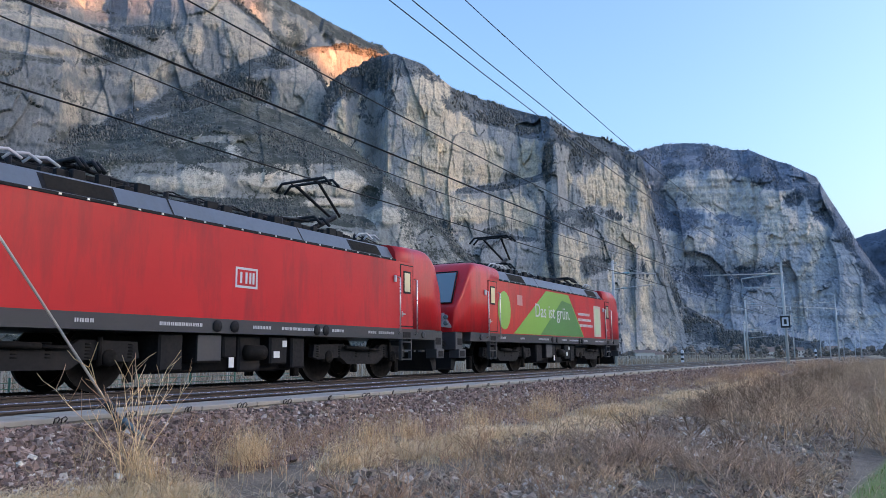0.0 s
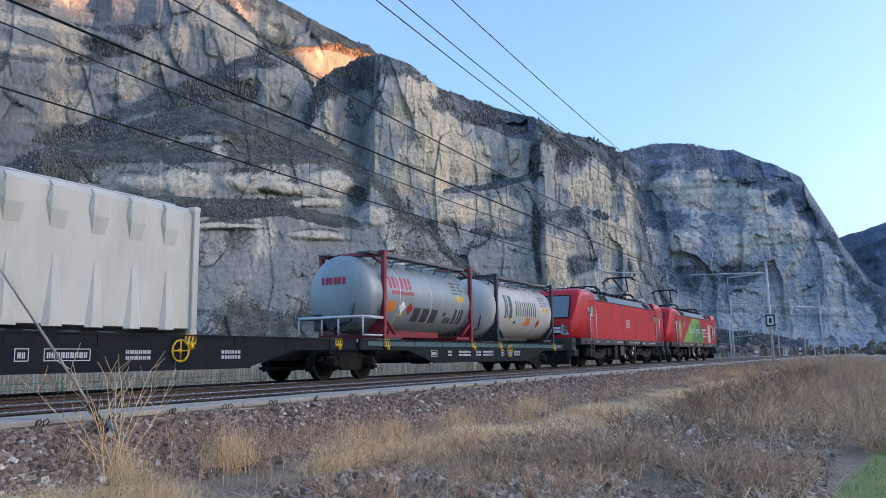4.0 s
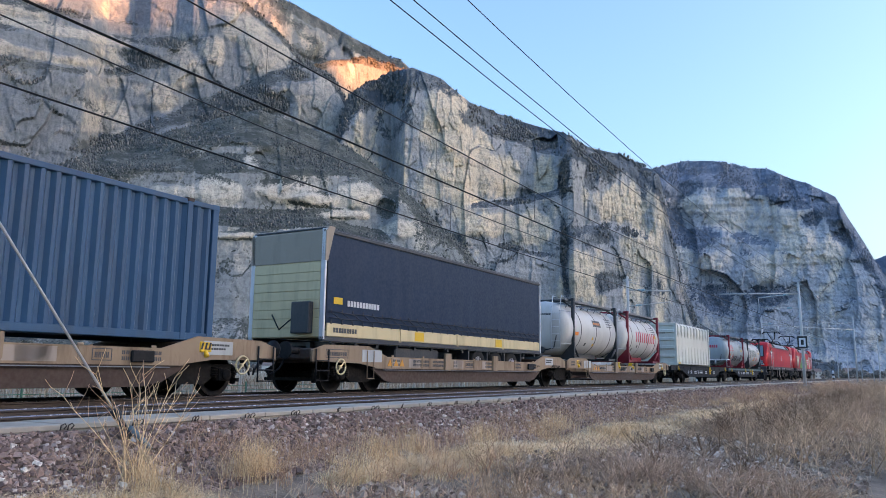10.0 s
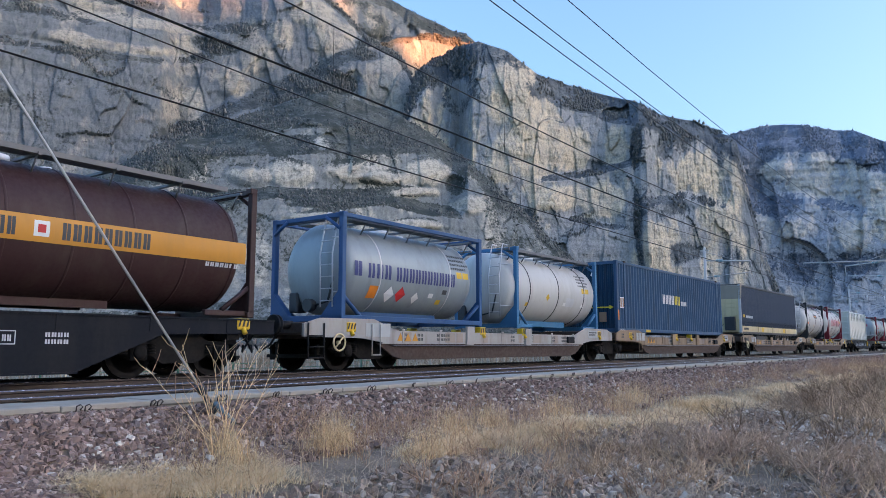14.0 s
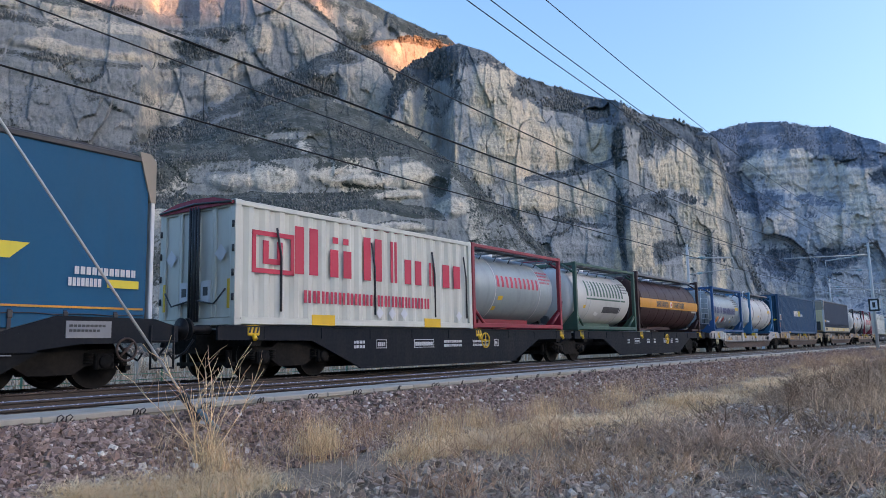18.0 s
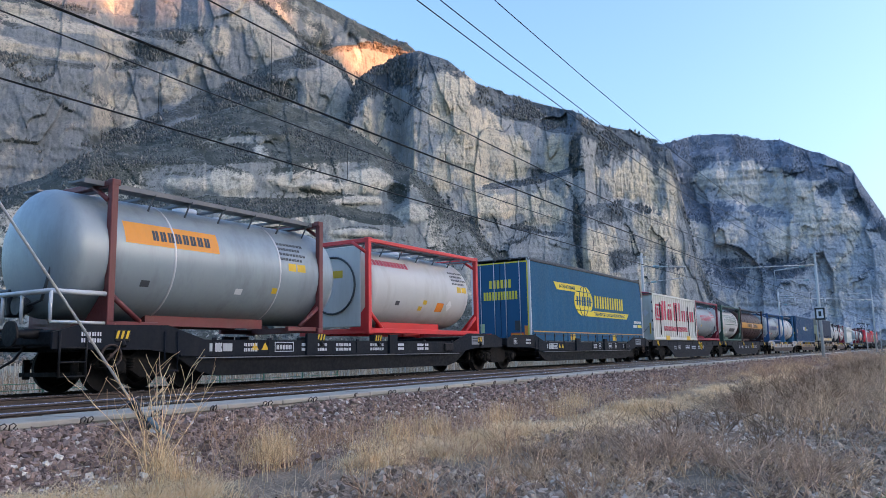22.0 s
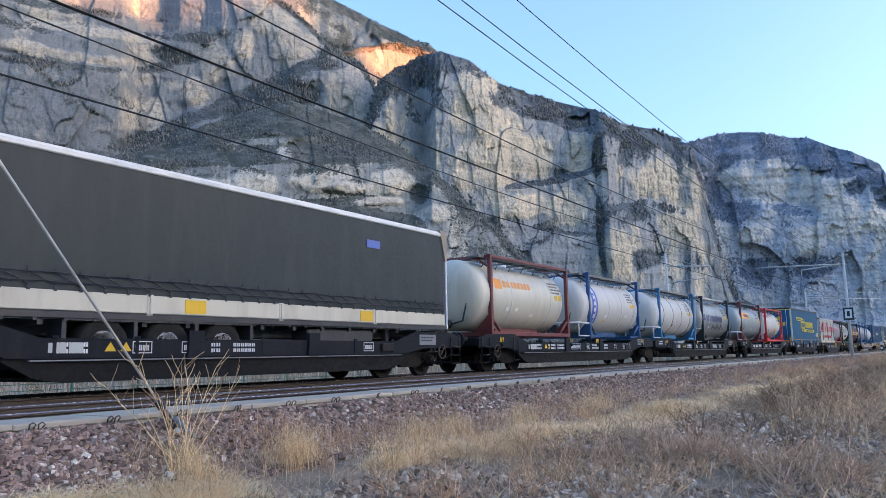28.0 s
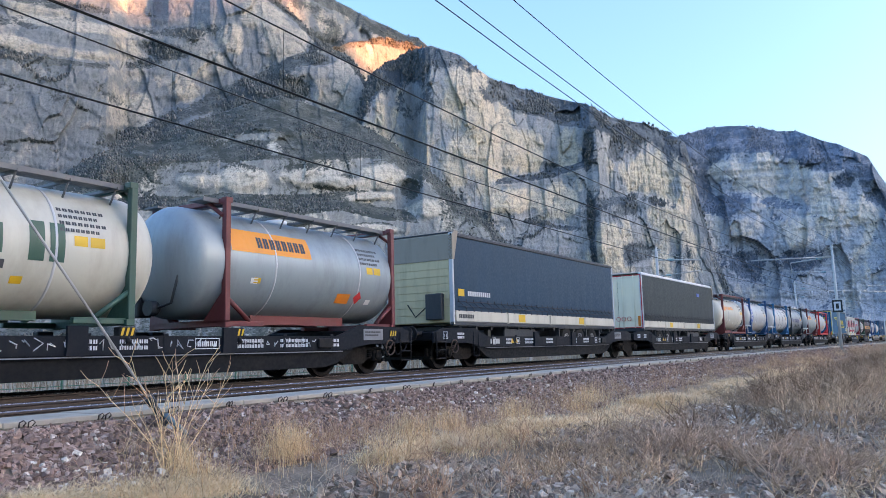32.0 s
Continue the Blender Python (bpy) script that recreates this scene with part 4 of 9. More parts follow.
def wagon_bogie(parent, x):
    """Three-piece bogie: cast side frames, springs, axle boxes, cross beam, brake gear."""
    root = new("bogie")
    root.parent = parent
    root.location = (x, 0, 0)
    if not BOGIE:
        f = Shape()
        for s in (-1, 1):
            y0, y1 = s * 0.93, s * 1.07
            f.prism([(-1.35, 0.52), (-1.15, 0.68), (-0.62, 0.66), (-0.42, 0.78), (0.42, 0.78), (0.62, 0.66), (1.15, 0.68), (1.35, 0.52), (1.2, 0.42), (0.6, 0.4), (0.38, 0.26), (-0.38, 0.26), (-0.6, 0.4), (-1.2, 0.42)], min(y0, y1), max(y0, y1))
        f.box(-0.3, 0.3, -0.95, 0.95, 0.45, 0.8, 0.03)
        b = Shape()
        for s in (-1, 1):
            for a in (-0.9, 0.9):
                b.box(a - 0.17, a + 0.17, s * 1.02, s * 1.16, 0.32, 0.6, 0.03)
                b.turn_y([(s * 1.155, 0.13), (s * 1.2, 0.12), (s * 1.21, 0.05)] if s > 0 else [(-1.155, 0.13), (-1.2, 0.12), (-1.21, 0.05)], x=a, z=0.46, n=14)
        sp = Shape()
        for s in (-1, 1):
            for a in (-1.18, -0.62, 0.62, 1.18):
                for k in range(4):
                    sp.tube([(a, s * 1.09, 0.44 + k * 0.05), (a, s * 1.09, 0.465 + k * 0.05)], 0.075, 10)
        br = Shape()
        for a in (-1.5, -0.35, 0.35, 1.5):
            br.box(a - 0.05, a + 0.05, -0.9, 0.9, 0.3, 0.38)
            for s in (-0.75, 0.75):
                br.box(a - 0.06, a + 0.06, s - 0.05, s + 0.05, 0.25, 0.62, 0.02)
        for nm, shape, per in (("side_frame", f, 1), ("axle_box", b, 2), ("spring", sp, 4), ("brake_beam", br, 3)):
            BOGIE[nm] = pieces_of(nm, shape, per, gear)
    for nm, meshes in BOGIE.items():
        for me in meshes:
            o = new(nm, me)
            o.parent = root
    for a in (-0.9, 0.9):
        wheelset(root, a, 0.46, "wagon")
    return root


def buffers(parent, x, d, mat):
    """Buffers, coupling hook and hoses at one end; d = 1 looks ahead."""
    sh = Shape()
    for s in (-0.875, 0.875):
        prof = [(x, 0.09), (x + d * 0.3, 0.09), (x + d * 0.32, 0.07), (x + d * 0.5, 0.07), (x + d * 0.52, 0.22), (x + d * 0.56, 0.21)]
        sh.turn_x(prof, s, 1.04, 16)
    each("buffer", sh, mat, parent)
    h = Shape()
    h.tube([(x, 0, 1.0), (x + d * 0.3, 0, 1.0), (x + d * 0.4, 0, 0.9), (x + d * 0.45, 0, 0.7)], 0.05, 8)
    for s in (-0.4, 0.4):
        h.tube([(x, s, 0.85), (x + d * 0.2, s, 0.6), (x + d * 0.4, s * 0.7, 0.45), (x + d * 0.45, s * 0.5, 0.6)], 0.025, 6)
    part("coupling", h, black, parent)


def stanchion(sh_y, sh_b, x, y):
    """A container support with hazard stripes."""
    s = 1 if y > 0 else -1
    sh_b.box(x - 0.16, x + 0.16, y - 0.1, y + 0.1, 0.9, 1.12, 0.02)
    for k in range(3):
        sh_y.add([(x - 0.15 + k * 0.1, y + s * 0.104, 0.96), (x - 0.10 + k * 0.1, y + s * 0.104, 0.96), (x - 0.06 + k * 0.1, y + s * 0.104, 1.1), (x - 0.11 + k * 0.1, y + s * 0.104, 1.1)], [(0, 1, 2, 3) if s < 0 else (3, 2, 1, 0)])
    sh_b.tube([(x, y + s * 0.08, 0.92), (x, y + s * 0.14, 0.82)], 0.05, 8)


def wagon_plates(ob, x0, x1, z, y, seed, light):
    """Small writing panels along a wagon's side."""
    rnd = random.Random(seed)
    sh = Shape()
    x = x0
    while x < x1:
        w = rnd.choice((0.25, 0.4, 0.6, 0.9))
        kind = rnd.random()
        if kind < 0.55:
            for r in range(2):
                letters(sh, x, x + w, z + 0.02 - r * 0.11, z + 0.09 - r * 0.11, max(2, int(w / 0.09)), y, 0.004, 0.3)
        elif kind < 0.8:
            for a, b, c, d in ((x, x + w, z - 0.1, z - 0.085), (x, x + w, z + 0.1, z + 0.115), (x, x + 0.015, z - 0.1, z + 0.1), (x + w - 0.015, x + w, z - 0.1, z + 0.1)):
                sh.box(a, b, y - 0.004, y, c, d)
            letters(sh, x + 0.05, x + w - 0.05, z - 0.05, z + 0.05, max(2, int(w / 0.1)), y, 0.004, 0.3)
        x += w + rnd.uniform(0.15, 0.9)
    part("lettering", sh, light, ob, "small painted wagon data panels", "stuff")


panel_grey = flat("data_panel_grey", (0.40, 0.42, 0.42), 0.6, 0, 0.5)
patch_pale = flat("repaint_pale", (0.36, 0.29, 0.24), 0.7, 0, 0.6)
mid_grey_steel = flat("mid_grey_steel", (0.20, 0.215, 0.24), 0.5, 0.2, 0.3)


def pocket_wagon(rear, front, pivots, side_mat, web_mat, label, seed, open_end, supports=()):
    """Half of an articulated pocket wagon. open_end: 1 when its buffers are at the front, -1 at the rear."""
    mid = (rear + front) / 2
    L = front - rear
    a, b = -L / 2, L / 2
    ob = thing("pocket_wagon", label, "freight wagon", "articulated wagon halves")
    for s in (-1, 1):
        y0, y1 = (-1.36, -1.30) if s < 0 else (1.30, 1.36)
        sh = Shape().prism([(a, 0.78), (a, 1.06), (a + 0.5, 1.2), (a + 2.3, 1.22), (a + 3.2, 0.95), (b - 3.2, 0.95), (b - 2.3, 1.22), (b - 0.5, 1.2), (b, 1.06), (b, 0.78),
                            (b - 1.9, 0.76), (b - 2.8, 0.64), (a + 2.8, 0.64), (a + 1.9, 0.76)], y0, y1)
        part("side_sill", sh, side_mat, ob)
        part("lower_web", Shape().prism([(a + 2.5, 0.64), (b - 2.5, 0.64), (b - 3.1, 0.32), (b - 3.6, 0.23), (a + 3.6, 0.23), (a + 3.1, 0.32)], y0 + 0.05 * (1 if s < 0 else -1) , y1 + 0.05 * (1 if s < 0 else -1)), web_mat, ob)
        rib = Shape()
        yb = -1.365 if s < 0 else 1.365
        rib.box(a + 2.9, b - 2.9, min(yb, yb - s * 0.05), max(yb, yb - s * 0.05) , 0.925, 0.955)
        rib.box(a + 2.6, b - 2.6, min(yb, yb - s * 0.05), max(yb, yb - s * 0.05), 0.63, 0.66)
        for k in range(7):
            x = a + 3.4 + (L - 6.8) * k / 6
            rib.box(x - 0.03, x + 0.03, min(yb, yb + s * 0.012), max(yb, yb + s * 0.012), 0.66, 0.93)
            rib.box(x - 0.06, x + 0.06, min(yb, yb + s * 0.03), max(yb, yb + s * 0.03), 0.95, 1.0, 0.01)
        each("stiffener", rib, side_mat, ob)
        ye = y0 - 0.03 if s < 0 else y1 - 0.03
        # highlight along the flange ledge, put in as a paler strip
        part("flange_edge", Shape().box(a + 3.0, b - 3.0, ye, ye + 0.06, 0.585, 0.605), mid_grey_steel, ob, "flange edge with its highlight as a paler strip")
        br = Shape()
        for x in (-1.75, 1.55):
            br.prism([(x - 0.22, 0.62), (x + 0.1, 0.60), (x + 0.16, 0.72), (x + 0.16, 1.12), (x - 0.2, 1.12), (x - 0.2, 0.8)], y0 - 0.07 if s < 0 else y1, y0 if s < 0 else y1 + 0.07)
        each("side_bracket", br, side_mat, ob)
        if s < 0 and side_mat is wagon_black:
            tri = Shape()
            for x in (-3.55, -3.25):
                tri.prism([(x - 0.11, 0.74), (x + 0.11, 0.74), (x, 0.90)], y0 - 0.006, y0 - 0.002)
            each("warning_sign", tri, yellow, ob)
    fl = Shape()
    fl.box(a + 3.6, b - 3.6, -1.25, 1.25, 0.24, 0.30)
    for x in (a + 1.4, b - 1.4):
        fl.box(x - 1.4, x + 1.4, -1.29, 1.29, 0.84, 1.1, 0.03)
        fl.box(x - 0.5, x + 0.5, -0.6, 0.6, 0.75, 0.84)
    for k in range(5):
        x = a + 3.5 + (L - 7.0) * k / 4
        fl.box(x - 0.1, x + 0.1, -1.28, 1.28, 0.46, 0.62)
    part("floor", fl, web_mat, ob)
    part("side_step", Shape().box(a + 2.2, a + 2.5, -1.42, -1.36, 0.35, 0.38).tube([(a + 2.2, -1.39, 0.36), (a + 2.2, -1.39, 1.1)], 0.015, 5).tube([(a + 2.5, -1.39, 0.36), (a + 2.5, -1.39, 1.1)], 0.015, 5), side_mat, ob)
    part("tool_box", Shape().box(b - 3.9, b - 3.4, -1.44, -1.37, 0.68, 0.9, 0.02), black, ob)
    sy, sb = Shape(), Shape()
    for x in supports:
        for y in (-1.28, 1.28):
            stanchion(sy, sb, x - mid, y)
    if supports:
        each("container_support", sb, yellow if side_mat is not wagon_black else black, ob)
        each("hazard_stripe", sy, hazard_black if side_mat is not wagon_black else yellow, ob)
    rnd = random.Random(seed * 7)
    dim = side_mat is wagon_black
    plate(ob, "data_panel", panel_grey if not dim else mid_grey_steel, b - 2.15, b - 1.35, 0.86, 1.14, -1.362, "data panel with small print")
    word(ob, letter_dark, b - 2.1, b - 1.45, 1.04, 1.08, 9, -1.372)
    word(ob, letter_dark, b - 2.1, b - 1.55, 0.96, 1.0, 8, -1.372)
    if not dim:
        plate(ob, "data_panel", panel_grey, a + 2.0, a + 2.9, 0.80, 1.12, -1.362, "pale data panel with small print")
        for i in range(7):
            x = rnd.uniform(a + 3.2, b - 3.8)
            plate(ob, "repaint_patch", patch_pale, x, x + rnd.uniform(0.2, 0.7), 0.67, 0.922, -1.361, "paler patch of fresh paint", 0.004)
        for i in range(3):
            x = a + 3.3 + i * 0.3
            part("warning_sign", Shape().prism([(x - 0.12, 0.70), (x + 0.12, 0.70), (x, 0.90)], -1.372, -1.362), amber, ob, "amber warning triangle")
    else:
        plate(ob, "data_panel", panel_grey, a + 3.3, a + 3.6, 0.72, 0.88, -1.362)
        plate(ob, "data_panel", panel_grey, a + 3.65, a + 3.9, 0.72, 0.88, -1.362)
    xe = (a + 0.35) if open_end < 0 else (b - 0.35)
    lad = Shape()
    for dx in (-0.24, 0.24):
        lad.tube([(xe + dx, -1.39, 0.30), (xe + dx, -1.39, 1.08)], 0.02, 6)
    for z in (0.32, 0.56, 0.80):
        lad.tube([(xe - 0.24, -1.39, z), (xe + 0.24, -1.39, z)], 0.018, 6)
    part("end_ladder", lad, black, ob)
    xw = xe + 0.72 * open_end * -1
    hw = Shape().tube([(xw + 0.19 * math.cos(i * math.pi / 9), -1.40, 0.66 + 0.19 * math.sin(i * math.pi / 9)) for i in range(19)], 0.022, 6)
    hw.tube([(xw - 0.13, -1.40, 0.53), (xw + 0.13, -1.40, 0.79)], 0.02, 5).tube([(xw, -1.41, 0.66), (xw, -1.33, 0.66)], 0.04, 8)
    part("hand_wheel", hw, cream if not dim else rust_brown, ob, "brake hand wheel")
    for p in pivots:
        wagon_bogie(ob, p - mid)
    buffers(ob, (b - 0.1) if open_end > 0 else (a + 0.1), open_end, black)
    wagon_plates(ob, a + 3.4, b - 3.6, 0.80, -1.362, seed, letter_white if side_mat in (wagon_black, black) else letter_dark)
    wagon_plates(ob, a + 0.5, a + 2.0, 0.98, -1.362, seed + 5, letter_white if side_mat in (wagon_black, black) else letter_dark)
    return rides(ob, mid)


def container_wagon(rear, front, pivots, label, seed, open_end, sill=None, deep=0.2, supports=()):
    """Half of an articulated skeletal container wagon with fish-bellied sills."""
    mid = (rear + front) / 2
    L = front - rear
    a, b = -L / 2, L / 2
    ob = thing("container_wagon", label, "freight wagon", "articulated wagon halves")
    for s in (-1, 1):
        y0, y1 = (-1.28, -1.22) if s < 0 else (1.22, 1.28)
        part("side_sill", Shape().prism([(a, 0.82), (a, 1.08), (b, 1.08), (b, 0.82), (b - 2.6, 0.8), (b - 4.2, deep), (a + 4.2, deep), (a + 2.6, 0.8)], y0, y1), wagon_black, ob)
        fl = Shape()
        ye = y0 - 0.03 if s < 0 else y1 - 0.05
        fl.box(a, b, ye, ye + 0.08, 1.08, 1.11)
        fl.box(a + 4.2, b - 4.2, ye, ye + 0.08, deep - 0.03, deep)
        for k in range(9):
            x = a + 1.2 + (L - 2.4) * k / 8
            fl.box(x - 0.02, x + 0.02, min(y0 - 0.015, y1), max(y0 - 0.015, y1) + 0.015, 0.84, 1.08)
        each("flange", fl, wagon_black, ob)
        if sill:
            part("sill_band", Shape().box(a + 0.4, b - 0.4, y0 - 0.012 if s < 0 else y1, y0 if s < 0 else y1 + 0.012, 0.92, 1.06), sill, ob)
    c = Shape()
    for k in range(6):
        x = a + 1.0 + (L - 2.0) * k / 5
        c.box(x - 0.15, x + 0.15, -1.22, 1.22, 0.7, 1.05)
    c.box(a + 0.2, b - 0.2, -0.35, 0.35, 0.55, 0.95)
    each("cross_beam", c, gear, ob)
    part("brake_cylinder", Shape().turn_x([(-0.5, 0.18), (0.4, 0.18), (0.5, 0.1)], 0.7, 0.55, 14).box(-1.8, -1.2, 0.5, 1.0, 0.35, 0.7, 0.03), gear, ob)
    sy, sb = Shape(), Shape()
    for x in supports:
        for y in (-1.2, 1.2):
            stanchion(sy, sb, x - mid, y)
    if supports:
        each("container_support", sb, yellow, ob)
        each("hazard_stripe", sy, hazard_black, ob)
    wh = Shape()
    wh.tube([(1.9 + 0.22 * math.cos(k * 0.5236), -1.33, 0.78 + 0.22 * math.sin(k * 0.5236)) for k in range(13)], 0.02, 6)
    wh.tube([(1.68, -1.33, 0.78), (2.12, -1.33, 0.78)], 0.015, 5).tube([(1.9, -1.33, 0.56), (1.9, -1.33, 1.0)], 0.015, 5).tube([(1.9, -1.34, 0.78), (1.9, -1.25, 0.78)], 0.04, 8)
    part("hand_wheel", wh, yellow, ob)
    for p in pivots:
        wagon_bogie(ob, p - mid)
    buffers(ob, (b - 0.1) if open_end > 0 else (a + 0.1), open_end, black)
    wagon_plates(ob, a + 4.0, b - 4.2, 0.7, -1.282, seed, letter_white)
    return rides(ob, mid)


# ---- cargo ----
def tank_container(label, rear, front, H, tank, frame_mat, r=1.13, over=(0.35, 0.35), style="beam", bands=4, ladder=True, walk_mat=None, base=1.14, zc=None, band_mat=None, rail=False):
    """A tank in a steel frame; the tank's domed ends may stand out past the end frames."""
    L, mid = front - rear, (front + rear) / 2
    ob = thing("tank_container", label, "tank container", "tank containers")
    a, b, W = -L / 2, L / 2, 1.22
    zc = zc or H - r - 0.14
    t0, t1 = a - over[0], b + over[1]
    dome = 0.48
    prof = [(t0 + dome * (1 - math.cos(k / 8 * math.pi / 2)), max(0.03, r * math.sin(k / 8 * math.pi / 2) ** 0.8)) for k in range(9)]
    prof += [(t1 - dome * (1 - math.cos(k / 8 * math.pi / 2)), max(0.03, r * math.sin(k / 8 * math.pi / 2) ** 0.8)) for k in range(8, -1, -1)]
    body = part("tank", Shape().turn_x(prof, 0, zc, 40), tank, ob)
    rg = Shape()
    for k in range(bands):
        x = a + (k + 0.5) * L / bands
        rg.turn_x([(x - 0.025, r + 0.001), (x - 0.022, r + 0.01), (x + 0.022, r + 0.01), (x + 0.025, r + 0.001)], 0, zc, 40, False)
    if bands:
        each("band", rg, band_mat or galv, ob, "strap round the tank")
    for x, d in ((a, 1), (b, -1)):
        fr = Shape()
        x0, x1 = min(x, x + d * 0.14), max(x, x + d * 0.14)
        for s in (-1, 1):
            ys = (-W, -W + 0.13) if s < 0 else (W - 0.13, W)
            fr.box(x0, x1, *ys, 0.1, H - 0.1, 0.012)
            # knees that hold the tank
            fr.add([(x0, s * (W - 0.1), 0.1), (x1, s * (W - 0.1), 0.1), (x1, s * 0.5, 0.1), (x0, s * 0.5, 0.1), (x0, s * (W - 0.1), 0.75), (x1, s * (W - 0.1), 0.75)], [(0, 1, 2, 3), (0, 4, 5, 1), (4, 3, 2, 5), (0, 3, 4), (1, 5, 2)])
        fr.box(x0, x1, -W, W, 0.02, 0.16, 0.01)
        fr.box(x0, x1, -W, W, H - 0.13, H - 0.02, 0.01)
        fr.tube([(x, -W + 0.1, H - 0.4), (x, -W + 0.55, H - 0.1)], 0.045, 6).tube([(x, W - 0.1, H - 0.4), (x, W - 0.55, H - 0.1)], 0.045, 6)
        part("end_frame", fr, frame_mat, ob)
        cs = Shape()
        for s in (-1, 1):
            for z in (0.0, H - 0.118):
                cs.box(min(x, x + d * 0.178), max(x, x + d * 0.178), s * (W + 0.004), s * (W - 0.16), z, z + 0.118, 0.012)
        each("corner_casting", cs, frame_mat, ob)
        # braces from the frame foot under the tank
        bc = Shape()
        for s in (-1, 1):
            bc.tube([(x + d * 0.1, s * (W - 0.07), 0.62), (x + d * 0.75, s * (W - 0.1), 0.14)], 0.05, 6)
            bc.box(min(x, x + d * 1.15), max(x, x + d * 1.15), s * (W - 0.12) - 0.05, s * (W - 0.12) + 0.05, 0.03, 0.14, 0.01)
        each("brace", bc, frame_mat, ob)
    if style == "full":
        sr = Shape()
        for s in (-1, 1):
            for z in (0.03, H - 0.12):
                sr.box(a + 0.1, b - 0.1, s * W - 0.055 * (1 + s), s * W + 0.055 * (1 - s), z, z + 0.13 if z < 1 else z + 0.1, 0.01)
        each("side_rail", sr, frame_mat, ob)
    wk = Shape()
    wm = walk_mat or walk_steel
    wk.box(t0 + 0.5, t1 - 0.5, -0.95, -0.5, H - 0.09, H - 0.05)
    wk.box(t0 + 0.5, t1 - 0.5, 0.5, 0.95, H - 0.09, H - 0.05)
    wk.box(t0 + 0.5, t1 - 0.5, -0.98, -0.94, H - 0.12, H - 0.03)
    for k in range(7):
        x = a + 0.25 + (L - 0.5) * k / 6
        wk.box(x - 0.03, x + 0.03, -1.0, 1.0, H - 0.14, H - 0.09)
        wk.tube([(x, -0.9, H - 0.12), (x, -0.72, zc + r * 0.78)], 0.02, 5)
    each("walkway", wk, wm, ob, "grated walkway on the tank's top")
    top = Shape()
    top.tube([(-0.3, 0, zc + r - 0.05), (-0.3, 0, H - 0.06)], 0.26, 16).tube([(0.6, 0, zc + r - 0.05), (0.6, 0, H - 0.1)], 0.1, 10)
    each("manhole", top, galv, ob)
    if ladder:
        ld = Shape()
        xl = t0 - 0.03 if over[0] > 0.25 else a - 0.03
        for y in (-0.92, -0.52):
            ld.tube([(xl + 0.03, y, 0.35), (xl - 0.0, y, zc + 0.3), (xl + 0.18, y, H - 0.1), (xl + 0.25, y, H + 0.06), (xl + 0.5, y, H + 0.05)], 0.02, 6)
        for k in range(7):
            z = 0.5 + k * (H - 0.75) / 6.5
            ld.tube([(xl + 0.02, -0.92, z), (xl + 0.02, -0.52, z)], 0.014, 5)
        for z in (0.7, H - 0.6):
            ld.tube([(xl + 0.02, -0.9, z), (a + 0.1, -1.1, z)], 0.018, 5)
        part("ladder", ld, galv, ob)
    if rail:
        rl = Shape()
        xr = t0 - 0.12
        rl.tube([(a, -1.15, 0.62), (xr, -1.15, 0.62), (xr, 1.15, 0.62), (a, 1.15, 0.62)], 0.045, 8)
        for y in (-1.15, -0.3, 0.3, 1.15):
            rl.tube([(xr, y, 0.62), (xr, y, 0.1)], 0.03, 6)
        rl.tube([(xr, -1.15, 0.1), (a, -1.15, 0.1)], 0.03, 6)
        part("guard_rail", rl, galv, ob)
    # discharge gear at the rear
    vv = Shape()
    vv.turn_x([(t0 - 0.06, 0.16), (t0 + 0.12, 0.16), (t0 + 0.2, 0.1)], 0, 0.42, 14)
    vv.box(t0 + 0.05, t0 + 0.4, 0.45, 0.75, 0.25, 0.75, 0.03)
    vv.tube([(t0 + 0.05, -0.2, 0.42), (t0 + 0.05, -0.6, 0.5), (t0 + 0.15, -0.75, 1.3)], 0.03, 6)
    each("outlet_valve", vv, dark_frame, ob)
    # tail of the hoses and a skid beneath
    each("cradle", Shape().box(-1.6, 1.6, -0.5, -0.38, 0.1, zc - r + 0.12).box(-1.6, 1.6, 0.38, 0.5, 0.1, zc - r + 0.12), frame_mat, ob)
    rides(ob, mid, base)
    return ob, dict(L=L, r=r, zc=zc, H=H, a=a, b=b, t0=t0, t1=t1)


def marks(ob, k, seed, col=None, warn=True):
    """Data block and hazard plates near the front end of a tank's side, small notices low down."""
    b, r, zc = k["b"], k["r"], k["zc"]
    col = col or letter_dark
    for i in range(4):
        curved(ob, col, b - 1.45, b - 0.55 - 0.15 * (i % 2), zc + 0.62 - i * 0.12, zc + 0.68 - i * 0.12, r, zc, "lettering", "", 8)
    if warn:
        curved(ob, yellow, b - 1.2, b - 0.95, zc + 0.02, zc + 0.2, r, zc, "notice", "yellow hazard notice", lift=0.005)
        curved(ob, yellow, b - 0.9, b - 0.62, zc + 0.02, zc + 0.2, r, zc, "notice", "yellow hazard notice", lift=0.005)
    rnd = random.Random(seed)
    for _ in range(3):
        x = rnd.uniform(k["a"] + 0.7, b - 0.9)
        z = zc + rnd.uniform(-0.75, -0.4)
        curved(ob, rnd.choice((yellow, letter_dark, white)), x, x + 0.2, z, z + 0.12, r, zc, "notice", "small notice on the tank", lift=0.005)


def diamond(ob, k, x, z, size, mat, name="placard", label="hazard placard"):
    r, zc = k["r"], k["zc"]
    sh = Shape()
    pts = []
    for i in range(4):
        xx = x + size * math.cos(i * math.pi / 2)
        zz = z + size * math.sin(i * math.pi / 2)
        d = (zz - zc) / r
        pts.append((xx, -math.sqrt(max(0.0, 1 - d * d)) * (r + 0.016) - 0.004, zz))
    sh.add(pts, [(0, 1, 2, 3)])
    part(name, sh, mat, ob, label)


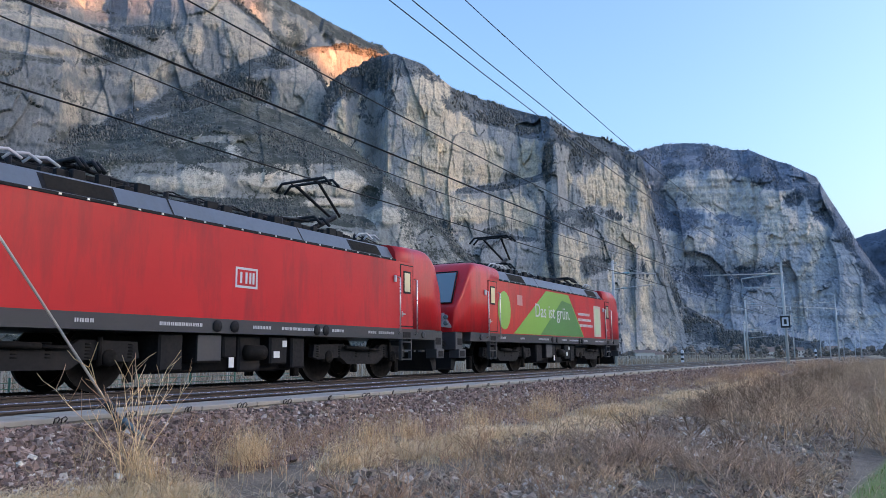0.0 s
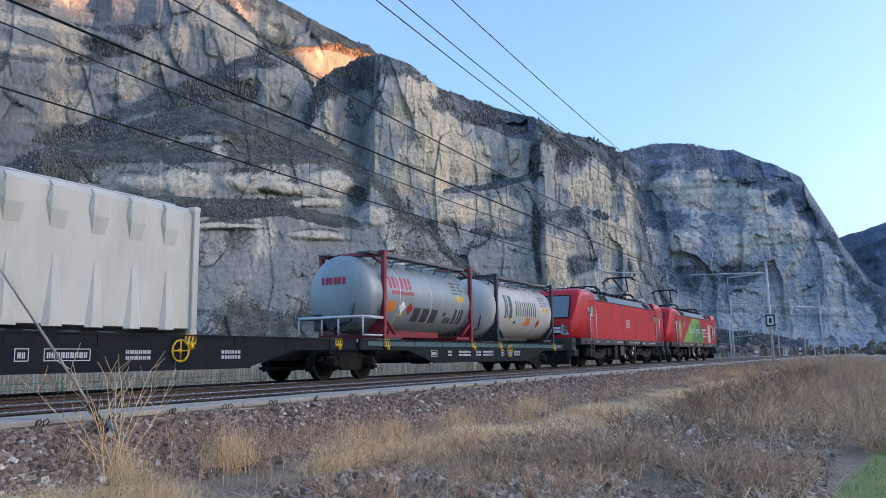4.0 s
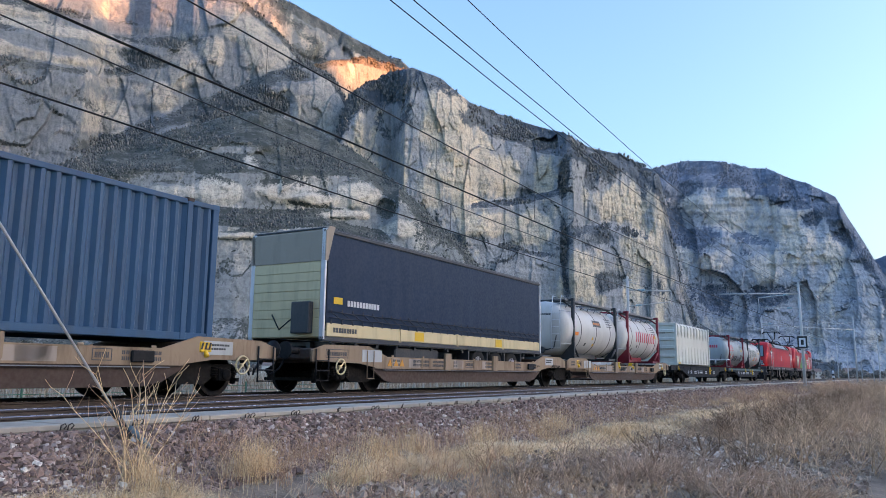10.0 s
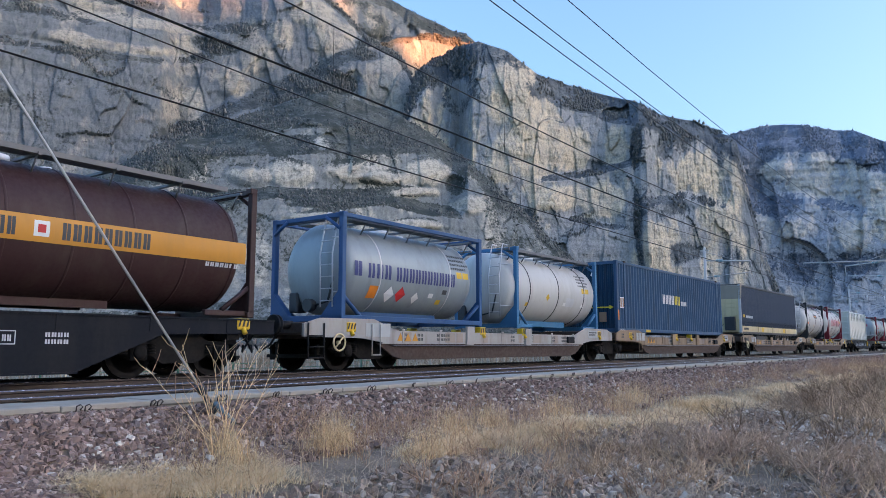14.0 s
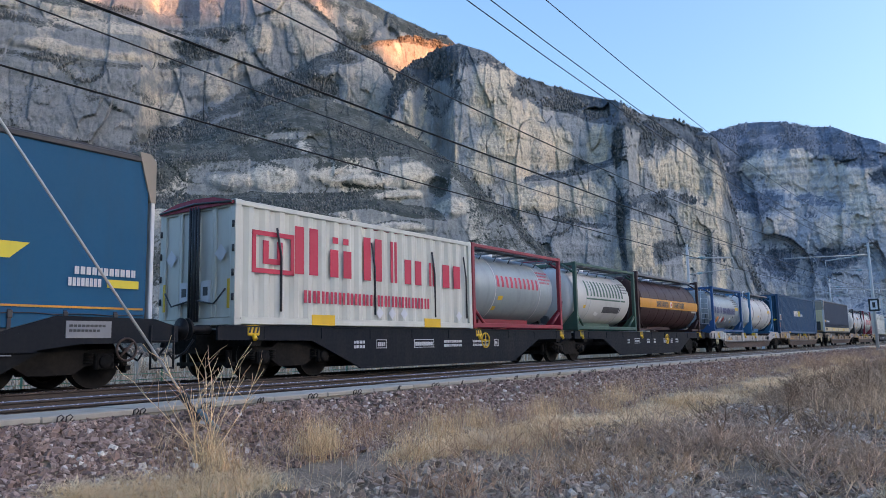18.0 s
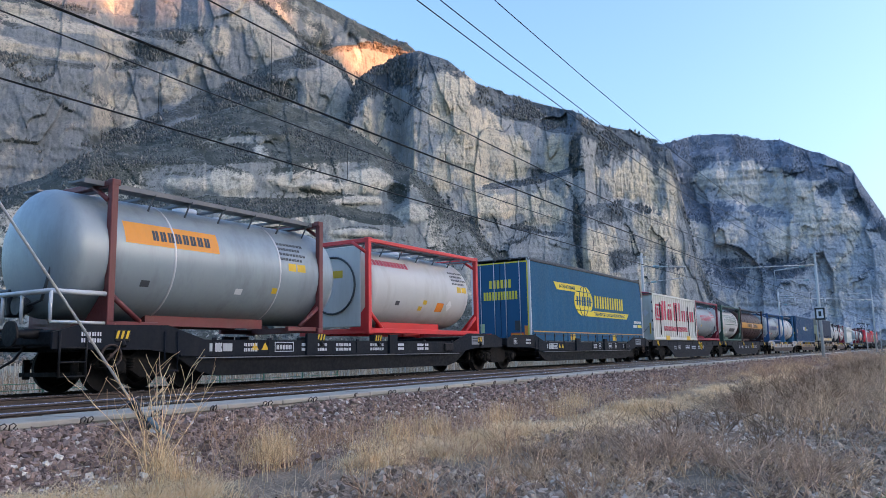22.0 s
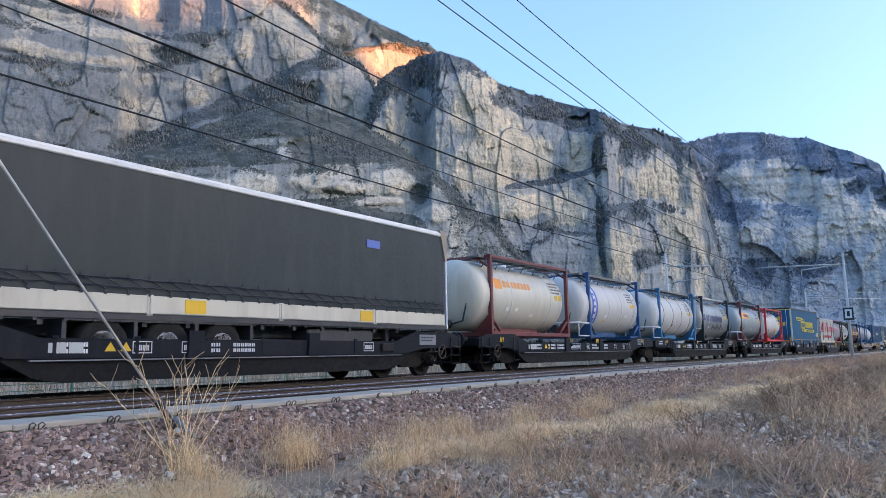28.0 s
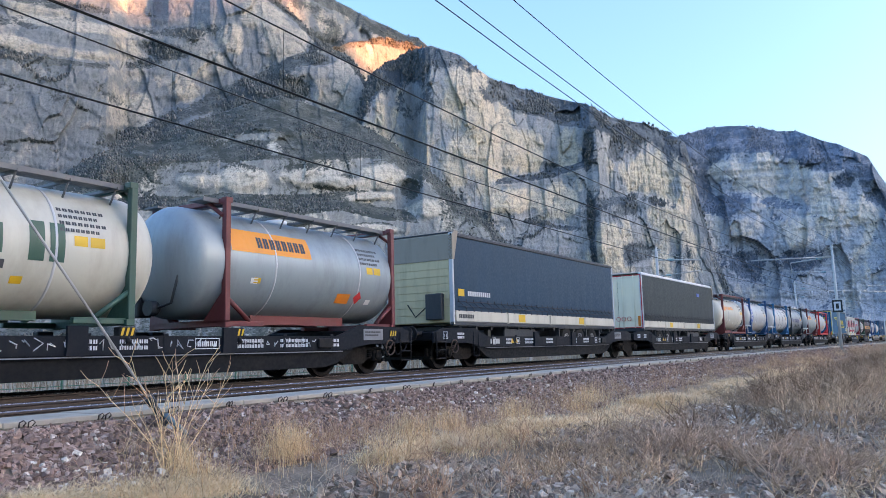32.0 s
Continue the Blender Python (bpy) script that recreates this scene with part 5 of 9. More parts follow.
def end_text(ob, k, mat, z, w, n, h=0.09):
    """A line of plain bars on the rear dome."""
    sh = Shape()
    x = k["t0"] + 0.08
    step = w / n
    for i in range(n):
        y = -w / 2 + i * step
        for p in (0.05, 0.6):
            y0, y1 = y + p * step, y + (p + 0.33) * step
            q = [abs(v) / k["r"] for v in (y0, y1)]
            dz = (z - k["zc"]) / k["r"]
            xs = [k["t0"] - 0.006 + 0.48 * (1 - math.sqrt(max(0.0, 1 - min(1, (e * e + dz * dz)) ** 1.25))) for e in q]
            sh.add([(xs[0], y0, z), (xs[1], y1, z), (xs[1], y1, z + h), (xs[0], y0, z + h)], [(0, 3, 2, 1)])
    part("lettering", sh, mat, ob)


def corrugated_box(name, label, rear, front, H, mat, pitch=0.28, deep=0.05, base=1.12, W=1.25, rail_mat=None):
    """A steel box with real folds in its side and end walls."""
    L, mid = front - rear, (front + rear) / 2
    a, b = -L / 2, L / 2
    ob = thing(name, label, "shipping container")
    for s in (-1, 1):
        n = int((L - 0.3) / pitch)
        p = (L - 0.3) / n
        prof = []
        for i in range(n):
            x = a + 0.15 + i * p
            prof += [(x, 0), (x + 0.26 * p, 0), (x + 0.5 * p, deep), (x + 0.76 * p, deep)]
        prof.append((b - 0.15, 0))
        y = s * (W - 0.045)
        sh = Shape()
        v = [(x, y + s * (d - deep + 0.03), z) for z in (0.16, H - 0.12) for x, d in prof]
        m = len(prof)
        sh.add(v, [(i, i + 1, m + i + 1, m + i) if s < 0 else (i, m + i, m + i + 1, i + 1) for i in range(m - 1)])
        part("side_wall", sh, mat, ob)
        rl = Shape()
        rl.box(a + 0.16, b - 0.16, s * W - 0.05 - 0.05 * s, s * W + 0.05 - 0.05 * s, 0.02, 0.17, 0.012)
        rl.box(a + 0.16, b - 0.16, s * W - 0.04 - 0.04 * s, s * W + 0.04 - 0.04 * s, H - 0.12, H - 0.01, 0.012)
        each("side_rail", rl, rail_mat or mat, ob)
    fr = Shape()
    for x, d in ((a, 1), (b, -1)):
        for s in (-1, 1):
            fr.box(min(x, x + d * 0.16), max(x, x + d * 0.16), s * W, s * (W - 0.14), 0.1, H - 0.1, 0.012)
            for z in (0, H - 0.118):
                fr.box(min(x, x + d * 0.178), max(x, x + d * 0.178), s * (W + 0.004), s * (W - 0.16), z, z + 0.118, 0.01)
        fr.box(min(x, x + d * 0.12), max(x, x + d * 0.12), -W, W, 0.02, 0.16)
        fr.box(min(x, x + d * 0.12), max(x, x + d * 0.12), -W, W, H - 0.14, H - 0.02)
    each("corner_post", fr, rail_mat or mat, ob)
    part("roof", Shape().box(a + 0.1, b - 0.1, -W + 0.06, W - 0.06, H - 0.05, H - 0.02), mat, ob)
    part("floor", Shape().box(a + 0.1, b - 0.1, -W + 0.06, W - 0.06, 0.1, 0.16), mat, ob)
    part("front_wall", Shape().box(b - 0.1, b - 0.05, -W + 0.12, W - 0.12, 0.16, H - 0.12), mat, ob)
    rides(ob, mid, base)
    return ob, dict(a=a, b=b, L=L, H=H, W=W)


def semi_trailer(label, rear, front, scheme, seed, nose, zb=1.38, zt=1.75, plates=(0.33, 0.72)):
    """A curtain-sided semi-trailer riding in a pocket wagon. nose: +1 when its front wall looks ahead."""
    L, mid = front - rear, (front + rear) / 2
    a, b, W = -L / 2, L / 2, 1.275
    curtain, board, endm, capm = scheme
    ob = thing("semi_trailer", label, "semi-trailer", "curtain-sided trailers")
    ztop = 4.17
    skirted = zb < 1.2
    rnd = random.Random(seed)
    for s in (-1, 1):
        # a taut curtain with shallow folds
        sh = Shape()
        n, mrow = 60, 8
        v = []
        for j in range(mrow + 1):
            z = zt - 0.04 + (ztop - 0.13 - zt + 0.04) * j / mrow
            for i in range(n + 1):
                x = a + 0.14 + (L - 0.28) * i / n
                w = 0.006 * math.sin(i * 1.9 + seed) * (1 - j / mrow) + rnd.uniform(-0.003, 0.003)
                v.append((x, s * (W - 0.03 + w + 0.012 * math.sin(math.pi * j / mrow)), z))
        sh.add(v, [((j * (n + 1) + i), (j * (n + 1) + i + 1), ((j + 1) * (n + 1) + i + 1), ((j + 1) * (n + 1) + i))[::1 if s < 0 else -1] for j in range(mrow) for i in range(n)], True)
        part("curtain", sh, curtain, ob)
        bd = Shape()
        n = 4
        for i in range(n):
            x0, x1 = a + 0.12 + (L - 0.24) * i / n, a + 0.12 + (L - 0.24) * (i + 1) / n
            bd.box(x0 + 0.04, x1 - 0.04, s * W, s * (W - 0.05), zb + 0.04, zt, 0.008)
        each("drop_side", bd, board, ob)
        pn = Shape()
        for i in range(1, n):
            x = a + 0.12 + (L - 0.24) * i / n
            pn.box(x - 0.07, x + 0.07, s * (W + 0.012), s * (W - 0.06), zb, zt + 0.02, 0.01)
            pn.box(x - 0.015, x + 0.015, s * (W + 0.03), s * W, zb + 0.02, zt)
        each("hinge_post", pn, board, ob)
        pr = Shape().box(a, b, s * W, s * (W - 0.12), zb - 0.09, zb + 0.03, 0.01)
        for i in range(26):
            x = a + 0.3 + (L - 0.6) * i / 25
            pr.box(x - 0.03, x + 0.03, s * (W + 0.004), s * (W - 0.02), zb - 0.13, zb - 0.09)
        part("side_rave", pr, dark_frame, ob)
        st, bk = Shape(), Shape()
        n = 30
        ys = s * (W + 0.008)
        for i in range(n):
            x = a + 0.3 + (L - 0.6) * i / (n - 1)
            if skirted:
                if i % 2 == 0:
                    st.box(x - 0.028, x + 0.028, ys, ys + s * 0.012, zb + 0.02, zt - 0.03)
                    bk.box(x - 0.04, x + 0.04, ys, ys + s * 0.035, zt - 0.17, zt - 0.05, 0.008).box(x - 0.045, x + 0.045, ys, ys + s * 0.03, zb, zb + 0.035, 0.006)
                continue
            st.box(x - 0.022, x + 0.022, ys, ys + s * 0.008, zt + 0.25, zt + 0.36)
            x2 = x + (L - 0.6) / (n - 1)
            if i < n - 1:
                st.tube([(x, ys + s * 0.006, zt + 0.27), (x2, ys + s * 0.006, zt + 0.08)], 0.009, 4)
            st.box(x - 0.014, x + 0.014, ys, ys + s * 0.006, zt - 0.02, zt + 0.10)
            bk.box(x - 0.03, x + 0.03, ys, ys + s * 0.02, zt - 0.02, zt + 0.04, 0.006)
        each("strap", st, strap_dark, ob)
        each("buckle", bk, strap_dark if not skirted else dark_frame, ob)
        if skirted:
            part("reflective_tape", Shape().box(a + 0.2, b - 0.2, s * (W + 0.001), s * (W + 0.006), zt + 0.01, zt + 0.045), amber, ob, "orange reflective tape along the curtain's foot")
        else:
            part("lashing_rope", Shape().tube([(a + 0.2 + (L - 0.4) * i / 40, ys + s * 0.010, zt + 0.28 + 0.012 * math.sin(i * 1.7)) for i in range(41)], 0.011, 5), strap_dark, ob)
        part("lashing_rope", Shape().tube([(a + 0.2 + (L - 0.4) * i / 40, ys + s * 0.012, (zt + 0.13 if not skirted else zt - 0.09) + 0.012 * math.sin(i * 2.1)) for i in range(41)], 0.010, 5), strap_dark, ob)
        for x in ((a + L * plates[0]), (a + L * plates[1])):
            plate(ob, "lift_marking", yellow, x - 0.25, x + 0.25, zb + 0.07, zt - 0.04, s * W if s < 0 else s * W + 0.006, "yellow grapple marking")
    cp = Shape()
    for s in (-1, 1):
        cp.box(a, b, s * (W + 0.005), s * (W - 0.09), ztop - 0.13, ztop - 0.02, 0.02)
    each("roof_rail", cp, capm, ob)
    part("roof", Shape().box(a + 0.02, b - 0.02, -W + 0.05, W - 0.05, ztop - 0.03, ztop + 0.015, 0.01), capm, ob)
    for x, d in ((a, 1), (b, -1)):
        front_wall = (d < 0) == (nose > 0)
        po = Shape()
        for s in (-1, 1):
            po.box(min(x, x + d * 0.08), max(x, x + d * 0.08), s * (W + 0.003), s * (W - 0.14), zb - 0.06, ztop - 0.02, 0.015)
        each("corner_post", po, galv, ob)
        if front_wall:
            part("front_wall", Shape().box(min(x + d * 0.02, x + d * 0.08), max(x + d * 0.02, x + d * 0.08), -W + 0.13, W - 0.13, zb, ztop - 0.85, 0.01), endm, ob)
            part("hood", Shape().prism([(x, ztop - 0.85), (x + d * 0.1, ztop - 0.85), (x + d * 0.35, ztop + 0.06), (x + d * 0.12, ztop + 0.05), (x - d * 0.0, ztop - 0.08)][::1 if d > 0 else -1], -W - 0.01, W + 0.01), taupe, ob, "grey cap over the trailer's front edge")
            for i in range(8):
                part("wall_board", Shape().box(min(x + d * 0.02, x - d * 0.004), max(x + d * 0.02, x - d * 0.004), -W + 0.14, W - 0.14, zb + 0.02 + i * 0.235, zb + 0.245 + i * 0.235, 0.006), endm, ob)
            bx = Shape().box(x - d * 0.18, x, -0.95, -0.35, zb + 0.1, zb + 0.9, 0.02)
            part("connection_box", bx, dark_frame, ob)
            part("coupling_line", Shape().tube([(x - d * 0.05, -0.3, zb + 0.5), (x - d * 0.2, 0.0, zb + 0.2), (x - d * 0.05, 0.4, zb + 0.6)], 0.02, 5), black, ob)
        else:
            for s in (-1, 1):
                dr = part("rear_door", Shape().box(min(x, x + d * 0.06), max(x, x + d * 0.06), s * 0.01, s * (W - 0.13), zb + 0.03, ztop - 0.14, 0.01), endm, ob)
                for y in (0.25, 0.85):
                    each("lock_rod", Shape().tube([(x - d * 0.02, s * y, zb), (x - d * 0.02, s * y, ztop - 0.1)], 0.016, 6), endm if endm is door_cream else galv, dr)
                part("tail_marking", Shape().box(min(x - d * 0.012, x), max(x - d * 0.012, x), s * 1.0, s * 1.13, zb + 0.1, zb + 0.6), orange, dr)
            part("bumper", Shape().box(min(x, x + d * 0.1), max(x, x + d * 0.1), -W, W, zb - 0.16, zb + 0.02, 0.02), dark_frame, ob)
    ch = Shape()
    for s in (-0.55, 0.55):
        ch.box(a + 0.3, b - 0.3, s - 0.07, s + 0.07, zb - 0.35, zb - 0.1)
    for i in range(14):
        x = a + 0.5 + (L - 1) * i / 13
        ch.box(x - 0.05, x + 0.05, -1.2, 1.2, zb - 0.2, zb - 0.1)
    each("chassis", ch, dark_frame, ob)
    # three axles under the tail
    xa = a + 2.6 if nose > 0 else b - 2.6
    step = 1.31 if nose > 0 else -1.31
    for i in range(3):
        x = xa + i * step
        w = part("wheel", Shape().turn_y([(-1.2, 0.28), (-1.22, 0.46), (-1.18, 0.5), (-0.86, 0.5), (-0.82, 0.46), (-0.82, 0.2)], x=x, z=0.82, n=26), rubber, ob)
        part("rim", Shape().turn_y([(-1.20, 0.29), (-1.17, 0.27), (-1.1, 0.24), (-1.12, 0.13), (-1.22, 0.11), (-1.23, 0.03)], x=x, z=0.82, n=20), galv, w, "steel wheel rim")
        w2 = part("wheel", Shape().turn_y([(0.82, 0.2), (0.82, 0.46), (0.86, 0.5), (1.18, 0.5), (1.22, 0.46), (1.2, 0.1)], x=x, z=0.82, n=22), rubber, ob)
    mg = Shape()
    lo, hi = min(xa, xa + 2 * step) - 0.75, max(xa, xa + 2 * step) + 0.75
    mg.box(lo, hi, -1.26, -0.8, zb - 0.12, zb - 0.09)
    for x in (lo, lo + 1.35, lo + 2.7, hi):
        mg.box(x - 0.04, x + 0.04, -1.24, -0.8, zb - 0.6, zb - 0.1)
    each("mudguard", mg, dark_frame, ob)
    each("axle", Shape().turn_y([(-0.9, 0.06), (0.9, 0.06)], x=xa, z=0.82, n=8).turn_y([(-0.9, 0.06), (0.9, 0.06)], x=xa + step, z=0.82, n=8).turn_y([(-0.9, 0.06), (0.9, 0.06)], x=xa + 2 * step, z=0.82, n=8), gear, ob)
    xl = b - 2.6 if nose > 0 else a + 2.6
    each("landing_leg", Shape().box(xl - 0.06, xl + 0.06, -1.0, -0.86, 0.62, zb - 0.1).box(xl - 0.14, xl + 0.14, -1.04, -0.82, 0.58, 0.62).box(xl - 0.06, xl + 0.06, 0.86, 1.0, 0.62, zb - 0.1), dark_frame, ob)
    part("pallet_rack", Shape().box(xl + 0.8 * (-1 if nose > 0 else 1), xl + 3.2 * (-1 if nose > 0 else 1), -1.15, -0.6, zb - 0.55, zb - 0.15, 0.03), dark_frame, ob)
    rides(ob, mid)
    return ob, dict(a=a, b=b, W=W, zb=zb, zt=zt, ztop=ztop)

# ---- locomotives ----
def cab_ring(x, d):
    """Outline of the cab's skin at the distance x from the middle."""
    top = float(np.interp(x, [5.98, 6.9, 7.6, 7.85, 8.02, 8.12, 8.3, 8.95, 9.02, 9.06], [3.86, 3.9, 3.9, 3.86, 3.76, 3.67, 3.5, 2.34, 2.2, 1.42]))
    w = float(np.interp(x, [6.9, 8.3, 8.75, 8.95, 9.02, 9.06], [1.499, 1.49, 1.42, 1.33, 1.27, 1.2]))
    c = float(np.interp(x, [5.98, 7.6, 8.3, 9.06], [0.36, 0.34, 0.14, 0.10])) if top > 1.6 else 0.0
    pts = [(-w, 1.42), (-w, 1.42 + (top - c - 1.45) * 0.5), (-w, max(1.42, top - c - 0.03))]
    pts += [(-w + c * 0.8 * (1 - math.cos(k * math.pi / 8)), top - c + c * math.sin(k * math.pi / 8)) for k in range(1, 5)] + [(0, top + 0.03)]
    pts += [(-y, z) for y, z in pts[-2::-1]]
    return [(d * x, y, z) for y, z in pts]


def pantograph(parent, x, d, raised):
    """Single-arm pantograph on its base frame. d: the way its knee points."""
    sh = Shape()
    z0 = 4.05
    for y in (-0.55, 0.55):
        sh.box(x - 0.7, x + 0.7, y - 0.03, y + 0.03, z0 - 0.06, z0)
    for q in (-0.65, 0.65):
        sh.box(x + q - 0.03, x + q + 0.03, -0.58, 0.58, z0 - 0.06, z0)
    base = (x + d * 0.45, z0 + 0.05)
    if raised:
        knee, head = (x - d * 0.75, z0 + 0.62), (x + d * 0.55, 5.40)
    else:
        knee, head = (x - d * 1.0, z0 + 0.12), (x + d * 0.75, z0 + 0.2)
    sh.tube([(base[0], 0, base[1]), (knee[0], 0, knee[1])], 0.075, 8)
    sh.tube([(base[0] - d * 0.25, 0.1, base[1]), (knee[0], 0.1, knee[1] - 0.06)], 0.02, 5)
    for y in (-0.4, 0.4):
        sh.tube([(knee[0], y * 0.4, knee[1]), (head[0], y, head[1])], 0.045, 6)
    for q in (-0.18, 0.18):
        pts = [(head[0] + q, -0.97, head[1] - 0.16), (head[0] + q, -0.75, head[1] + 0.06), (head[0] + q, 0.75, head[1] + 0.06), (head[0] + q, 0.97, head[1] - 0.16)]
        sh.tube(pts, 0.042, 6)
    sh.tube([(head[0] - 0.2, -0.4, head[1]), (head[0] + 0.2, -0.4, head[1])], 0.02, 5).tube([(head[0] - 0.2, 0.4, head[1]), (head[0] + 0.2, 0.4, head[1])], 0.02, 5)
    ob = part("pantograph", sh, black, parent, "raised single-arm pantograph" if raised else "folded single-arm pantograph")
    ins = Shape()
    for q in (-0.6, 0.6):
        for y in (-0.5, 0.5):
            for k in range(3):
                ins.tube([(x + q, y, 3.82 + k * 0.07), (x + q, y, 3.86 + k * 0.07)], 0.07, 8)
            ins.tube([(x + q, y, 3.78), (x + q, y, 4.02)], 0.04, 8)
    each("insulator", ins, rust_brown, ob)


LOCO_BOGIE = {}


def loco_bogie(parent, x):
    root = new("bogie")
    root.parent = parent
    root.location = (x, 0, 0)
    if not LOCO_BOGIE:
        f = Shape()
        for s in (-1, 1):
            y0, y1 = (-1.22, -1.06) if s < 0 else (1.06, 1.22)
            f.prism([(-2.15, 0.62), (-2.1, 0.92), (-0.9, 0.95), (-0.6, 0.78), (0.6, 0.78), (0.9, 0.95), (2.1, 0.92), (2.15, 0.62), (1.9, 0.55), (1.0, 0.6), (0.7, 0.42), (-0.7, 0.42), (-1.0, 0.6), (-1.9, 0.55)], y0, y1)
        f.box(-0.35, 0.35, -1.1, 1.1, 0.5, 0.9, 0.03)
        bx = Shape()
        for s in (-1, 1):
            for a in (-1.5, 1.5):
                bx.box(a - 0.2, a + 0.2, s * 1.0, s * 1.2, 0.48, 0.78, 0.04)
                bx.turn_y([(s * 1.2, 0.17), (s * 1.25, 0.15), (s * 1.26, 0.06)], x=a, z=0.625, n=16)
        sp = Shape()
        for s in (-1, 1):
            for a in (-1.95, -1.05, 1.05, 1.95, -0.3, 0.3):
                for k in range(5):
                    sp.tube([(a, s * 1.14, 0.62 + k * 0.06), (a, s * 1.14, 0.65 + k * 0.06)], 0.1, 10)
        dm = Shape()
        for s in (-1, 1):
            dm.tube([(-0.9, s * 1.3, 0.86), (0.1, s * 1.3, 0.82)], 0.06, 8).tube([(0.1, s * 1.3, 0.82), (0.7, s * 1.3, 0.8)], 0.035, 8)
            dm.tube([(1.25, s * 1.28, 0.5), (1.25, s * 1.28, 1.0)], 0.045, 8)
            for a in (-2.3, 2.3):
                dm.box(a - 0.1, a + 0.1, s * 0.68, s * 0.84, 0.15, 0.6, 0.02)
        for nm, shape, per in (("bogie_frame", f, 1), ("axle_box", bx, 2), ("coil_spring", sp, 5), ("damper", dm, 1)):
            LOCO_BOGIE[nm] = pieces_of(nm, shape, per, black if nm == "bogie_frame" else gear)
    for nm, meshes in LOCO_BOGIE.items():
        for me in meshes:
            o = new(nm, me)
            o.parent = root
    for a in (-1.5, 1.5):
        wheelset(root, a, 0.625, "loco")
    return root


def locomotive(offset, label, advert, raised):
    ob = thing("electric_locomotive", label, "locomotive", "coupled locomotives")
    X = 6.95
    body = [(-1.5, 1.42), (-1.5, 3.38), (-1.46, 3.42), (1.46, 3.42), (1.5, 3.38), (1.5, 1.42)]
    part("body_shell", Shape().loft([[(x, y, z) for y, z in body] for x in (-X, X)]), red, ob)
    skirt = [(-1.485, 1.12), (-1.505, 1.42), (1.505, 1.42), (1.485, 1.12)]
    part("skirt", Shape().loft([[(x, y, z) for y, z in skirt] for x in (-8.3, 8.3)]), loco_grey, ob)
    part("roof", Shape().loft([[(x, y, z) for y, z in [(-1.44, 3.42), (-1.2, 3.8), (1.2, 3.8), (1.44, 3.42)]] for x in (-6.0, 6.0)]), roof_grey, ob)
    seam = Shape()
    for x in (-2.1, 1.9):
        for s in (-1, 1):
            seam.add([(x - 0.025, s * 1.446, 3.43), (x + 0.025, s * 1.446, 3.43), (x + 0.025, s * 1.206, 3.81), (x - 0.025, s * 1.206, 3.81)], [(0, 1, 2, 3)])
    each("roof_seam", seam, black, ob)
    trim = Shape()
    for s in (-1, 1):
        trim.box(-6.0, 6.0, s * 1.44, s * 1.515, 3.37, 3.43, 0.008)
    each("eaves_rail", trim, black, ob)
    lg = Shape()
    for s in (-1, 1):
        for k in range(22):
            x = -5.7 + k * 11.4 / 21
            lg.box(x - 0.025, x + 0.025, s * 1.515, s * 1.53, 3.385, 3.42)
    each("roof_latch", lg, chrome, ob)
    for x0, x1 in ((-4.8, -3.45), (4.0, 5.3)):
        for s in (-1, 1):
            def slope(u, lift):
                return s * (1.44 - 0.24 * u + lift), 3.42 + 0.38 * u + lift * 0.6
            g = Shape()
            for k in range(7):
                u0, u1 = 0.16 + k * 0.1, 0.23 + k * 0.1
                (ya, za), (yb, zb) = slope(u0, 0.012), slope(u1, 0.03)
                g.add([(x0, ya, za), (x1, ya, za), (x1, yb, zb), (x0, yb, zb)], [(0, 1, 2, 3)])
            (ya, za), (yb, zb) = slope(0.1, 0.006), slope(0.9, 0.006)
            g.add([(x0 - 0.08, ya, za), (x1 + 0.08, ya, za), (x1 + 0.08, yb, zb), (x0 - 0.08, yb, zb)], [(0, 1, 2, 3)])
            each("intake_slat", g, black, ob)
    # cabs
    for d in (-1, 1):
        rings = [cab_ring(x, d) for x in (5.98, 6.9, 7.6, 7.75, 7.88, 7.98, 8.06, 8.14, 8.3, 8.5, 8.7, 8.85, 8.95, 9.0, 9.03, 9.06)]
        cab = part("cab", Shape().loft(rings, smooth=True), red, ob)
        # windscreen lies on the slope
        def front(u, y, lift):
            x = 8.32 + 0.60 * u
            return (d * (x + lift), y, 3.50 - 1.12 * u + lift * 0.5)
        ws = Shape()
        ws.add([front(0.03, -1.02, 0.05), front(0.03, 1.02, 0.05), front(0.98, 1.10, 0.05), front(0.98, -1.10, 0.05)], [(0, 1, 2, 3) if d > 0 else (3, 2, 1, 0)])
        part("windscreen", ws, glass, cab, "wide cab windscreen reflecting the sky")
        wf = Shape()
        for p, q in (((0.0, -1.06), (0.0, 1.06)), ((1.0, -1.14), (1.0, 1.14)), ((0.0, -1.06), (1.0, -1.14)), ((0.0, 1.06), (1.0, 1.14))):
            wf.tube([front(*p, 0.05), front(*q, 0.05)], 0.025, 5)
        part("windscreen_seal", wf, black, cab)
        wp = Shape()
        for y in (-0.35, 0.0):
            wp.tube([front(1.0, y, 0.08), front(0.35, y + 0.35, 0.08)], 0.02, 5).tube([front(0.6, y + 0.15, 0.09), front(0.12, y + 0.42, 0.09)], 0.025, 5)
        part("wiper", wp, black, cab)
